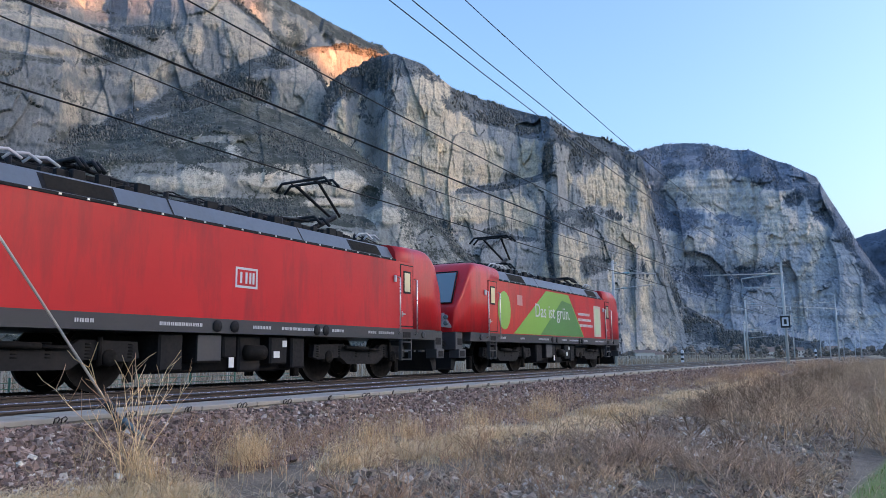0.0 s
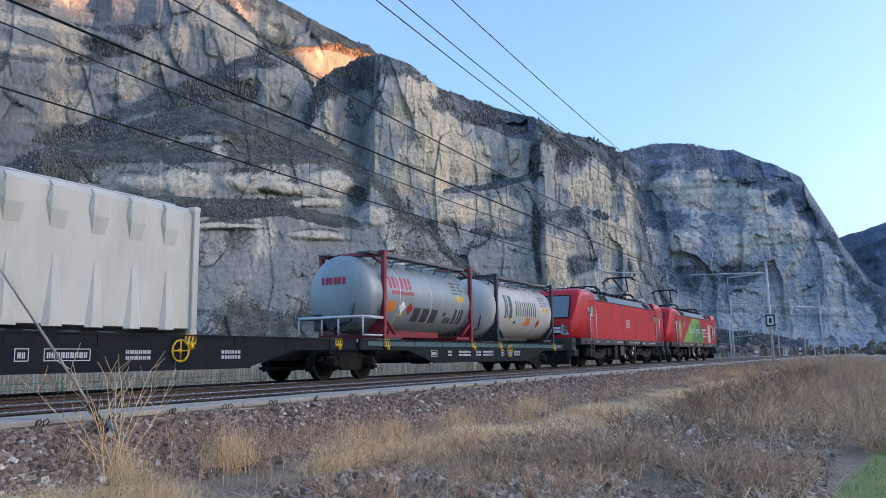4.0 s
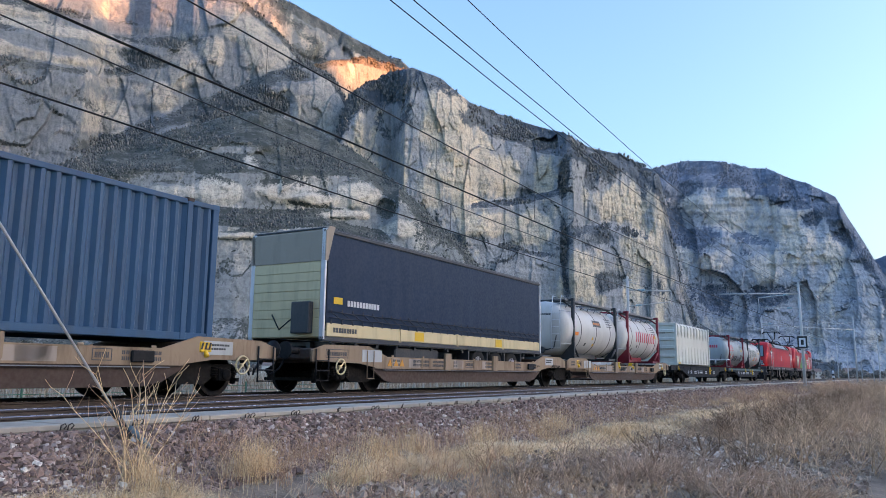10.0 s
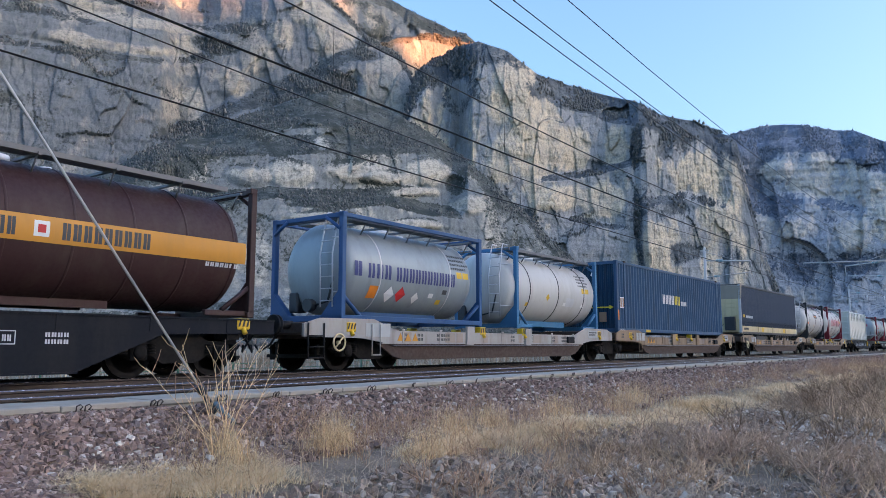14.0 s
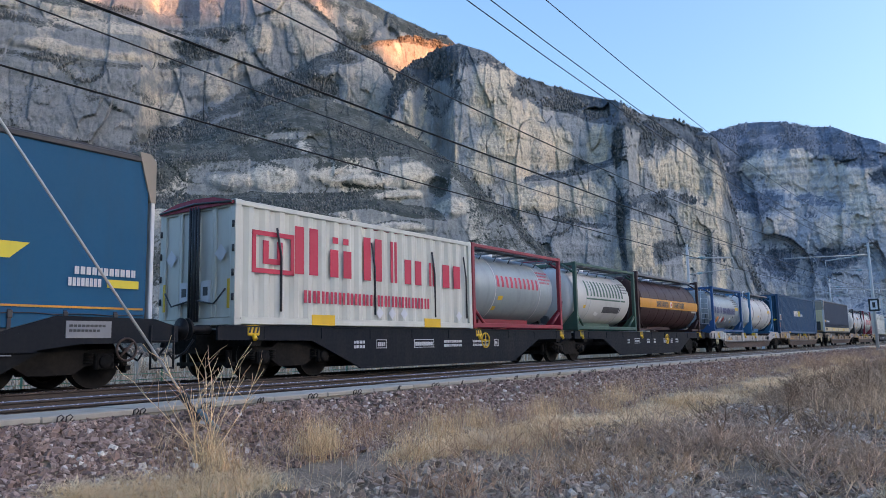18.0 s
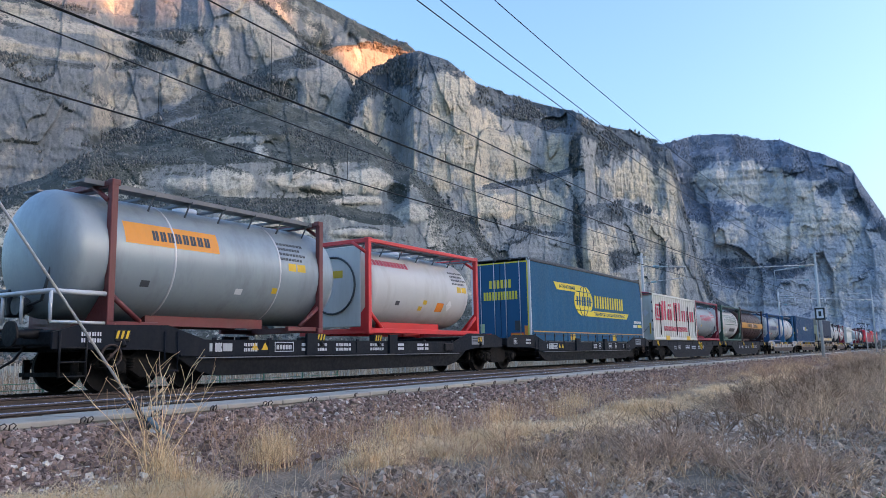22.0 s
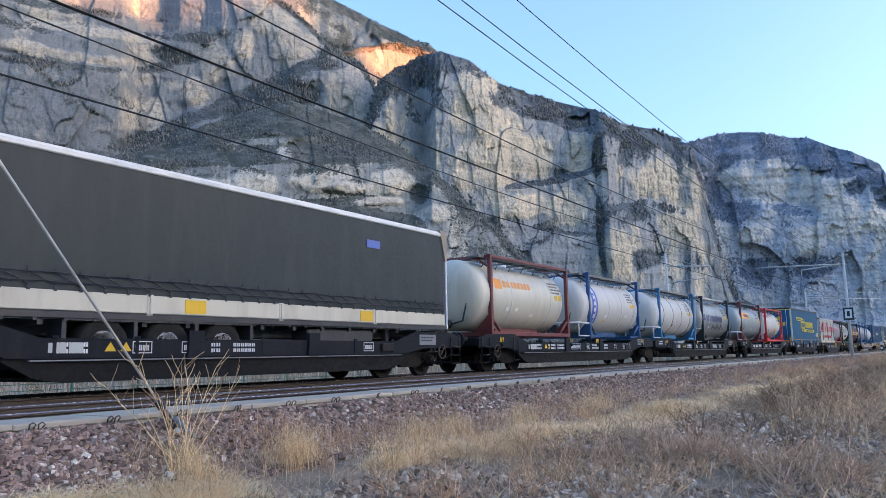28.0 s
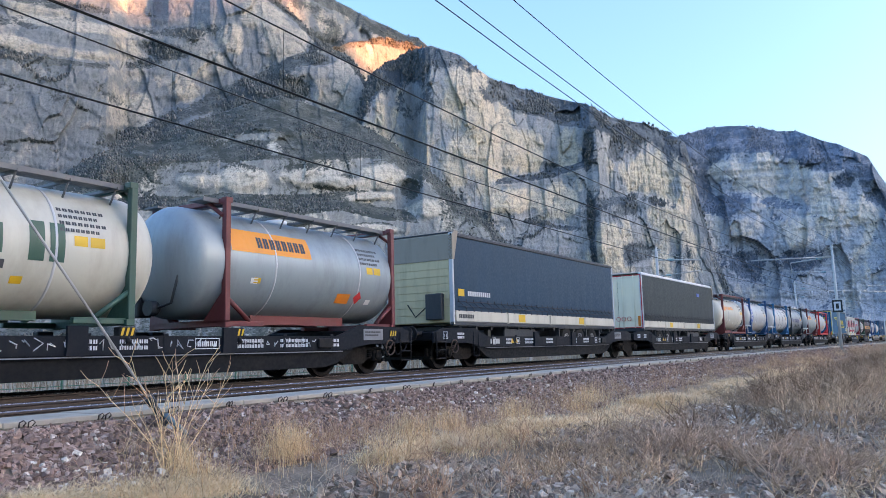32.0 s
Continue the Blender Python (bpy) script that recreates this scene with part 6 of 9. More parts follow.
        for s in (-1, 1):
            hl = Shape()
            hl.add([(d * 9.04, s * 0.78, 2.06), (d * 8.97, s * 1.21, 2.12), (d * 9.06, s * 1.17, 1.55), (d * 9.10, s * 0.78, 1.6)], [(0, 1, 2, 3) if d * s > 0 else (3, 2, 1, 0)])
            lamp = part("headlight", hl, panel_grey, cab, "pale grey headlight unit")
            ln = Shape()
            for z in (1.92, 1.72):
                ln.turn_x([(d * 9.05, 0.085), (d * 9.11, 0.085), (d * 9.12, 0.05)], s * 0.98, z, 14)
            each("lens", ln, glass, lamp)
            gr = Shape()
            for k in range(2):
                gr.box(d * 9.05, d * 9.10, s * 0.16, s * 0.76, 1.84 - k * 0.17, 1.96 - k * 0.17, 0.01)
            each("light_stripe", gr, white, cab)
            gb = Shape()
            gb.box(d * 9.04, d * 9.085, s * 0.14, s * 0.79, 1.58, 2.02)
            part("grille", gb, black, cab)
        plate_sh = Shape().box(d * 9.05, d * 9.085, -0.13, 0.13, 1.66, 1.9, 0.01)
        part("emblem", plate_sh, white, cab, "small white emblem plate")
        # buffer beam, plough, buffers
        bb = Shape().box(d * 8.55, d * 9.05, -1.33, 1.33, 0.82, 1.42, 0.03)
        for s in (-1, 1):
            bb.box(d * 8.5, d * 8.98, s * 1.02, s * 1.42, 0.55, 0.85, 0.02)
        part("buffer_beam", bb, loco_grey, ob)
        # shade of the step recesses put on as black plates, nothing is cut
        each("step_recess", Shape().box(d * 8.62, d * 8.9, -1.435, -1.42, 0.6, 0.78).box(d * 8.6, d * 8.92, -1.34, -1.325, 0.98, 1.2), black, ob)
        part("plough", Shape().prism([(d * 8.5, 0.75), (d * 8.95, 0.75), (d * 9.0, 0.2), (d * 8.8, 0.15)][::d], -1.1, 1.1), black, ob)
        buffers(ob, d * 8.93, d, black)
        # side doors with grab rails and steps
        for s in (-1, 1):
            yy = s * 1.502
            xd = d * 6.58
            door = part("cab_door", Shape().box(xd - 0.33, xd + 0.33, yy, yy + s * 0.014, 1.5, 3.28, 0.01), red, ob)
            fr = Shape()
            for a0, a1, c0, c1 in ((xd - 0.36, xd - 0.33, 1.47, 3.31), (xd + 0.33, xd + 0.36, 1.47, 3.31), (xd - 0.36, xd + 0.36, 3.28, 3.31), (xd - 0.36, xd + 0.36, 1.47, 1.5)):
                fr.box(a0, a1, yy, yy + s * 0.012, c0, c1)
            part("door_seal", fr, black, door)
            part("door_window", Shape().box(xd - 0.2, xd + 0.2, yy, yy + s * 0.026, 2.45, 3.12, 0.03), black, door)
            each("window_pane", Shape().box(xd - 0.16, xd + 0.16, yy, yy + s * 0.032, 2.5, 3.07, 0.02), warm_sky_glass, door, "cab door window coloured like the warm sky it reflects")
            part("door_handle", Shape().box(xd - 0.3, xd - 0.12, yy, yy + s * 0.05, 1.82, 1.86, 0.01).box(xd - 0.3, xd - 0.26, yy, yy + s * 0.05, 1.76, 1.92, 0.01), chrome, door)
            for q in (-0.47, 0.47):
                part("grab_rail", Shape().tube([(xd + q, yy, 2.92), (xd + q, yy + s * 0.08, 2.88), (xd + q, yy + s * 0.08, 1.3), (xd + q, yy, 1.26)], 0.022, 8), chrome, ob)
            stp = Shape()
            for q in (-0.26, 0.26):
                stp.box(xd + q - 0.02, xd + q + 0.02, yy - s * 0.1, yy, 0.5, 1.12)
            for z in (0.52, 0.78, 1.02):
                stp.box(xd - 0.26, xd + 0.26, yy - s * 0.14, yy, z, z + 0.03)
            part("steps", stp, loco_grey, ob)
            part("side_lamp", Shape().box(xd + d * 0.62 - 0.05, xd + d * 0.62 + 0.05, yy, yy + s * 0.07, 2.75, 2.95, 0.02) if d < 0 else Shape().box(xd - 0.72, xd - 0.62, yy, yy + s * 0.07, 2.75, 2.95, 0.02), galv, ob)
            # skirt details
            # the recess is a flat black plate in place of its shade
            part("skirt_recess", Shape().box(xd - 0.2, xd + 0.2, yy + s * 0.002, yy + s * 0.01, 1.16, 1.32), black, ob)
            part("filler_cap", Shape().turn_y([(yy, 0.11), (yy + s * 0.03, 0.1), (yy + s * 0.03, 0.06)], x=xd + d * 0.95, z=1.26, n=16), dark_frame, ob)
        loco_bogie(ob, d * 4.75)
    # writing on the sill
    wr = Shape()
    for x, w in ((-6.0, 0.5), (-4.2, 0.4), (-2.4, 1.1), (0.15, 0.6), (1.1, 1.6), (3.0, 0.5), (4.6, 0.4), (5.1, 0.8)):
        letters(wr, x, x + w, 1.24, 1.31, max(2, int(w / 0.09)), -1.505, 0.004, 0.3)
    part("lettering", wr, letter_white, ob, "small white data along the sill", "stuff")
    for x in (-0.9, -0.4, 2.4, 2.75):
        each("port", Shape().turn_y([(-1.495, 0.13), (-1.512, 0.13), (-1.512, 0.02)], x=x, z=1.27, n=14), black, ob)
    # machinery between the bogies
    eq = Shape()
    for x0, x1, z0, z1, yo in ((-2.2, -1.6, 0.35, 1.1, 1.3), (-1.3, -0.6, 0.5, 1.1, 1.36), (-0.5, -0.1, 0.6, 1.1, 1.3), (0.0, 0.7, 0.3, 1.1, 1.25), (0.9, 1.5, 0.45, 1.1, 1.35), (1.7, 2.2, 0.35, 1.1, 1.3)):
        for s in (-1, 1):
            eq.box(x0, x1, s * (yo - 0.7), s * yo, z0, z1, 0.04)
    eq.box(-2.2, 2.2, -0.9, 0.9, 0.3, 1.1, 0.05)
    each("equipment_case", eq, black, ob)
    each("battery_cover", Shape().box(-1.3, -0.65, -1.375, -1.36, 0.55, 1.08, 0.01), loco_grey, ob)
    part("air_tank", Shape().turn_x([(0.1, 0.05), (0.16, 0.17), (0.7, 0.17), (0.76, 0.05)], -1.3, 0.72, 14), gear, ob)
    each("notice", Shape().box(1.0, 1.2, -1.37, -1.355, 0.6, 0.75).box(1.3, 1.45, -1.37, -1.355, 0.85, 1.0).box(-0.35, -0.2, -1.31, -1.3, 0.4, 0.62), white, ob, "small white notice plates")
    # roof gear
    rg = Shape()
    for y in (-0.35, 0.1, 0.5):
        rg.tube([(-5.4, y, 4.12), (-2.0, y, 4.12), (0.5, y * 0.7, 4.16), (5.0, y, 4.1)], 0.025, 6)
    for x in (-5.6, -5.0, -2.6, -1.6, -0.8, 0.2, 0.9, 2.0, 5.2, 5.6):
        rg.box(x - 0.16, x + 0.16, -0.5 + 0.2 * math.sin(x * 3), 0.3 + 0.2 * math.cos(x * 2), 3.8, 3.98 + 0.1 * abs(math.sin(x * 5)), 0.03)
        rg.tube([(x, -0.6, 3.8), (x, -0.6, 4.1)], 0.06, 8)
        rg.tube([(x, -0.6, 4.1), (x + 0.5, -0.2, 4.24), (x + 0.9, -0.45, 4.05)], 0.018, 5)
    for d in (-1, 1):
        rg.box(d * 5.9, d * 7.4, -0.62, -0.56, 3.93, 4.0).box(d * 5.9, d * 7.4, 0.56, 0.62, 3.93, 4.0)
        for k in range(5):
            rg.box(d * (6.0 + k * 0.33), d * (6.06 + k * 0.33), -0.62, 0.62, 3.93, 3.98)
    part("roof_equipment", rg, black, ob, "dark roof busbars, breakers and cables")
    rr = random.Random(77)
    clutter = Shape()
    for k in range(30):
        x = -4.6 + k * 0.31 + rr.uniform(-0.12, 0.12)
        y = rr.choice((-1.0, -0.85, -0.6))
        w, h = rr.uniform(0.05, 0.2), rr.uniform(0.0, 0.1)
        clutter.box(x - w, x + w, y - 0.06, y + 0.06, 3.82, 3.95 + h, 0.015)
    each("roof_fitting", clutter, black, ob)
    hose = Shape()
    for x in (-5.6, -5.25, -4.9, 4.9, 5.3):
        hose.tube([(x, -0.85, 3.98), (x + 0.12, -0.9, 4.10), (x + 0.38, -0.95, 4.13), (x + 0.6, -1.0, 4.0)], 0.028, 6)
    each("roof_hose", hose, galv, ob, "pale roof hose")
    for x, d, up in ((-4.3, 1, False), (4.3, -1, raised == 1), (2.6, 1, raised == 2), (-2.9, -1, raised == 3)):
        pantograph(ob, x, d, up)
    if advert:
        # green poster on the side
        y = -1.505
        tri = Shape().prism([(-4.8, 1.45), (-1.5, 3.3), (1.1, 3.3), (3.0, 1.45)], y - 0.006, y)
        part("advert_panel", tri, ad_green, ob, "bright green advertising panel")
        part("advert_panel", Shape().prism([(-2.2, 1.45), (0.3, 3.0), (1.4, 2.9), (2.9, 1.46)], y - 0.010, y - 0.0062), ad_dark_green, ob, "darker green advertising panel")
        leaf = [(-5.6 + 0.55 * math.cos(k * math.pi / 8), 2.3 + 0.72 * math.sin(k * math.pi / 8)) for k in range(16)]
        part("advert_panel", Shape().prism(leaf, y - 0.006, y), ad_green, ob, "green oval advertising mark")
        part("emblem", Shape().box(-4.45, -3.95, y - 0.008, y, 2.55, 2.95), flat("pale_red", (0.6, 0.25, 0.25), 0.5), ob, "small pale emblem")
        spelled(ob, "Das ist grün.", letter_white, -2.75, 2.18, 0.78, y - 0.008, "white slogan on the green panel")
        part("advert_panel", Shape().box(4.5, 5.5, y - 0.006, y, 1.5, 3.0), pale_panel, ob, "white panel with pale green print")
        part("advert_panel", Shape().box(4.65, 5.35, y - 0.011, y - 0.006, 1.62, 2.88), flat("pale_green", (0.45, 0.6, 0.4), 0.5), ob)
        tx = Shape()
        for k in range(3):
            letters(tx, 2.3, 3.9 + 0.2 * k, 2.45 - k * 0.26, 2.57 - k * 0.26, 11, y, 0.004)
        part("lettering", tx, letter_white, ob, "", "stuff")
    else:
        e = Shape()
        for a0, a1, c0, c1 in ((-0.42, 0.26, 2.52, 2.57), (-0.42, 0.26, 2.12, 2.17), (-0.42, -0.37, 2.12, 2.57), (0.21, 0.26, 2.12, 2.57), (-0.28, -0.22, 2.22, 2.47), (-0.12, -0.06, 2.22, 2.47), (0.0, 0.06, 2.22, 2.47), (0.1, 0.16, 2.22, 2.47)):
            e.box(a0, a1, -1.506, -1.5, c0, c1)
        part("emblem", e, letter_white, ob, "white square emblem outline")
    return rides(ob, offset)


locomotive(18.98, "red electric locomotive with a green advertising panel", True, 3)
locomotive(0.0, "red electric locomotive with grey skirt and roof", False, 1)

# ---- wagons, from the front ----
container_wagon(-26.6, -10.1, [-13.2, -26.7], "black container wagon with a teal sill", 1, 1, teal, 0.42, [-11.4, -17.2, -19.5, -25.2])
container_wagon(-43.2, -26.8, [-39.6], "black container wagon, half of it empty", 2, -1, None, 0.42, [-27.6, -32.8, -41.5])
TAN = "pocket wagon in worn tan paint with rusty web"
pocket_wagon(-60.3, -44.1, [-46.2, -60.4], brown_wagon, rust_brown, TAN, 3, 1, [-45.7, -51.2, -53.4, -59.0])
pocket_wagon(-76.9, -60.5, [-74.6], brown_wagon, rust_brown, TAN, 4, -1)
PALE = "pocket wagon in stained white and tan paint"
pocket_wagon(-94.2, -78.2, [-80.4, -94.4], brown_wagon, rust_brown, PALE, 5, 1, [-80.3, -85.5, -87.5, -92.8])
pocket_wagon(-110.9, -94.6, [-108.4], white_wagon, rust_brown, PALE, 6, -1, [-95.8, -101.4, -103.8, -109.4])
container_wagon(-127.6, -111.7, [-113.8, -127.7], "black fish-bellied container wagon", 7, 1, None, 0.16, [-112.5, -120.9, -127.0])
container_wagon(-143.9, -127.9, [-141.7], "black fish-bellied container wagon", 8, -1, None, 0.16, [-128.7, -134.3, -143.0])
BLK = "blue-black pocket wagon with white data panels"
pocket_wagon(-161.0, -144.9, [-147.1, -161.2], wagon_black, web_black, BLK, 9, 1)
pocket_wagon(-177.6, -161.4, [-175.3], wagon_black, web_black, BLK, 10, -1, [-163, -168.6, -170.9, -176.3])
pocket_wagon(-195.0, -178.8, [-181.0, -195.2], wagon_black, web_black, BLK, 11, 1, [-180.2, -185.6, -187.9, -193.3])
pocket_wagon(-211.8, -195.4, [-209.5], wagon_black, web_black, BLK, 12, -1, [-197, -202.4, -205, -210.4])
pocket_wagon(-228.8, -212.9, [-215.1, -229.0], wagon_black, web_black, BLK, 13, 1)
pocket_wagon(-245.9, -229.2, [-243.9], wagon_black, web_black, BLK, 14, -1)
last = pocket_wagon(-263.2, -247.0, [-249.2, -261.0], wagon_black, web_black, "blue-black pocket wagon with white scrawls along the sill", 15, 1, [-247.9, -253.3, -255.9, -261.3])
scr = Shape()
_r = random.Random(9)
for k in range(46):
    x = -5.2 + k * 0.21 + _r.uniform(-0.03, 0.03)
    pts = [(x + 0.16 * _r.random(), -1.368, 0.70 + 0.22 * _r.random()) for _ in range(4)]
    scr.tube(pts, 0.011, 4)
part("scrawl", scr, letter_white, last, "white scribbled spray marks", "stuff")
for ob, x in ((MOVERS[4][0], -1.0), (MOVERS[5][0], 4.5), (MOVERS[5][0], 6.6)):
    scr = Shape()
    for k in range(8):
        pts = [(x + k * 0.13 + 0.12 * _r.random(), -1.368, 0.70 + 0.2 * _r.random()) for _ in range(4)]
        scr.tube(pts, 0.012, 4)
    part("scrawl", scr, hazard_black, ob, "black scribbled spray marks", "stuff")


# ---- loads, from the front ----
ob, k = tank_container("white tank container in a dark frame with green lettering", -17.31, -11.25, 2.65, white_tank, dark_frame, 1.18, (0.5, 0.42), "beam", 3, False)
curved(ob, bottle_green, k["a"] + 0.78, k["a"] + 1.75, k["zc"] - 0.38, k["zc"] + 0.55, k["r"], k["zc"], "emblem", "large green emblem block", 1, weight=0.3)
curved(ob, bottle_green, k["a"] + 1.9, k["a"] + 4.15, k["zc"] - 0.25, k["zc"] + 0.36, k["r"], k["zc"], n=5, weight=0.22)
curved(ob, orange, k["a"] + 3.07, k["a"] + 3.53, k["zc"] - 0.62, k["zc"] - 0.3, k["r"], k["zc"], "notice", "orange hazard plate")
diamond(ob, k, k["a"] + 4.4, k["zc"] - 0.5, 0.2, placard_red)
marks(ob, k, 1)
ob, k = tank_container("grey steel tank container in a red frame with graffiti", -25.28, -19.42, 2.65, steel_tank, crimson, 1.17, (0.9, 0.35), "beam", 3, False, rail=True)
curved(ob, letter_red, k["a"] + 0.38, k["a"] + 1.76, k["zc"] + 0.2, k["zc"] + 0.56, k["r"], k["zc"], n=3, weight=0.25)
curved(ob, letter_red, k["a"] + 0.5, k["a"] + 1.8, k["zc"] + 0.02, k["zc"] + 0.14, k["r"], k["zc"], n=11)
curved(ob, orange, k["a"] + 0.35, k["a"] + 0.75, k["zc"] - 0.5, k["zc"] - 0.2, k["r"], k["zc"], "notice", "orange hazard plate")
diamond(ob, k, k["a"] + 1.15, k["zc"] - 0.35, 0.2, white)
diamond(ob, k, k["a"] + 1.6, k["zc"] - 0.38, 0.2, placard_red)
for x, w, hh in ((1.85, 1.7, 0.42), (4.0, 0.5, 0.2), (4.6, 0.7, 0.5)):
    curved(ob, letter_dark, k["a"] + x, k["a"] + x + w, k["zc"] - 0.75, k["zc"] - 0.75 + hh, k["r"], k["zc"], "graffiti", "dark sprayed patch", 3, weight=0.44)
end_text(ob, k, letter_red, k["zc"] + 0.25, 0.9, 3, 0.22)
marks(ob, k, 2)


def bulk_container():
    """White ribbed bulk container with a framed end and flared ribs."""
    rear, front, H, W = -41.65, -32.6, 2.75, 1.25
    ob = thing("bulk_container", "white ribbed bulk container with framed end wall", "shipping container")
    L = front - rear
    a, b = -L / 2, L / 2
    part("body", Shape().loft([[(x, y, z) for y, z in [(-1.17, 0.12), (-1.17, H - 0.22), (-1.05, H - 0.06), (0, H), (1.05, H - 0.06), (1.17, H - 0.22), (1.17, 0.12)]] for x in (a + 0.1, b - 0.1)]), box_white, ob)
    for s in (-1, 1):
        for i in range(10):
            x = a + 0.75 + (L - 1.5) * i / 9
            w = 0.14
            up = Shape().add([(x - w, s * 1.17, H - 0.95), (x + w, s * 1.17, H - 0.95), (x + w * 1.2, s * 1.245, H - 0.62), (x - w * 1.2, s * 1.245, H - 0.62), (x + w * 1.2, s * 1.245, H - 0.2), (x - w * 1.2, s * 1.245, H - 0.2), (x + w, s * 1.1, H - 0.08), (x - w, s * 1.1, H - 0.08), (x - w * 1.7, s * 1.17, H - 0.5), (x + w * 1.7, s * 1.17, H - 0.5)],
                             [(0, 1, 2, 3), (3, 2, 4, 5), (5, 4, 6, 7), (0, 3, 8), (3, 5, 8), (5, 7, 8), (1, 9, 2), (2, 9, 4), (4, 9, 6)])
            part("upper_rib", up, box_white, ob)
            lo = Shape().add([(x - 0.05, s * 1.17, 1.35), (x + 0.05, s * 1.17, 1.35), (x - 0.09, s * 1.25, 0.35), (x + 0.09, s * 1.25, 0.35), (x - 0.11, s * 1.25, 0.08), (x + 0.11, s * 1.25, 0.08), (x - 0.2, s * 1.17, 0.08), (x + 0.2, s * 1.17, 0.08)],
                             [(0, 1, 3, 2), (2, 3, 5, 4), (0, 2, 6), (2, 4, 6), (1, 7, 3), (3, 7, 5)])
            part("lower_rib", lo, box_white, ob)
    for x, d in ((a, 1), (b, -1)):
        fr = Shape()
        for s in (-1, 1):
            fr.box(x, x + d * 0.16, s * W, s * (W - 0.15), 0, H - 0.06, 0.015)
        fr.box(x, x + d * 0.14, -W, W, H - 0.2, H - 0.04, 0.015)
        fr.box(x, x + d * 0.14, -W, W, 0, 0.2, 0.015)
        for z in (0.55, 1.08, 1.62, 2.12):
            fr.box(x + d * 0.0, x + d * 0.1, -W + 0.15, W - 0.15, z - 0.03, z + 0.16, 0.015)
        part("end_frame", fr, box_white, ob)
        cs = Shape()
        for s in (-1, 1):
            for z in (0, H - 0.16):
                cs.box(x - d * 0.004, x + d * 0.178, s * (W + 0.004), s * (W - 0.16), z, z + 0.118, 0.01)
                cs.box(x - d * 0.008, x, s * (W - 0.05), s * (W - 0.11), z + 0.03, z + 0.09)
        each("corner_casting", cs, box_white, ob)
    hd = Shape().tube([(a - 0.06, -0.15, 0.05), (a - 0.06, -0.15, 1.35), (a - 0.06, -0.05, 1.45), (a - 0.06, 0.1, 1.45), (a - 0.06, 0.16, 1.3), (a - 0.06, 0.16, 0.75), (a - 0.06, 0.05, 0.68), (a - 0.06, -0.15, 0.72)], 0.022, 6)
    part("grab_rail", hd, dark_frame, ob)
    t = Shape()
    for i in range(14):
        y = -0.5 + i * 0.07
        t.add([(a - 0.005, y, 2.02), (a - 0.005, y + 0.04, 2.02), (a - 0.005, y + 0.04, 2.1), (a - 0.005, y, 2.1)], [(0, 3, 2, 1)])
    part("lettering", t, letter_dark, ob)
    plate(ob, "notice", yellow, a + 0.3, a + 0.8, 0.1, 0.2, -1.255, "yellow hazard strip")
    part("tarpaulin_bar", Shape().tube([(a + 0.2 + i * 0.4, -1.0 + 0.04 * (i % 2), H - 0.03) for i in range(22)], 0.02, 5), galv, ob)
    rides(ob, (rear + front) / 2, 1.12)


bulk_container()

ob, k = tank_container("white tank container in a crimson frame with red lettering", -51.33, -45.55, 2.74, white_tank, crimson, 1.2, (0.85, 0.3), "beam", 4, True, band_mat=dark_frame)
curved(ob, letter_red, k["a"] + 1.4, k["a"] + 5.0, k["zc"] - 0.26, k["zc"] + 0.30, k["r"], k["zc"], n=5, weight=0.24)
marks(ob, k, 3)
end_text(ob, k, letter_dark, k["zc"] + 0.62, 0.8, 10)
end_text(ob, k, letter_dark, k["zc"] + 0.25, 1.0, 5, 0.13)
end_text(ob, k, letter_dark, k["zc"] - 0.35, 1.0, 5, 0.13)
ob, k = tank_container("white tank container in a black frame with a small dark badge", -59.1, -53.18, 2.74, white_tank, dark_frame, 1.2, (0.9, 0.35), "beam", 3, True, band_mat=dark_frame)
curved(ob, letter_dark, k["a"] + 2.55, k["a"] + 3.6, k["zc"] + 0.2, k["zc"] + 0.5, k["r"], k["zc"], "emblem", "dark badge on the tank")
curved(ob, orange, k["a"] + 2.65, k["a"] + 3.5, k["zc"] + 0.29, k["zc"] + 0.4, k["r"], k["zc"], n=5, lift=0.01)
curved(ob, orange, k["a"] + 0.15, k["a"] + 0.65, k["zc"] - 0.3, k["zc"] - 0.15, k["r"], k["zc"], "notice", "orange notice")
marks(ob, k, 4, warn=False)
end_text(ob, k, letter_dark, k["zc"] + 0.55, 1.0, 10)

ob, k = semi_trailer("dark slate curtain-sided trailer with cream drop sides", -76.45, -62.85, (curtain_dark, cream, cream, dark_frame), 1, -1)
word(ob, letter_white, k["a"] + 0.95, k["a"] + 2.4, 2.22, 2.37, 11, -1.275)
plate(ob, "notice", yellow, k["a"] + 0.4, k["a"] + 0.75, 2.25, 2.42, -1.27, "small yellow notice")
word(ob, letter_dark, k["a"] + 0.4, k["a"] + 1.4, 1.52, 1.64, 9, -1.276)

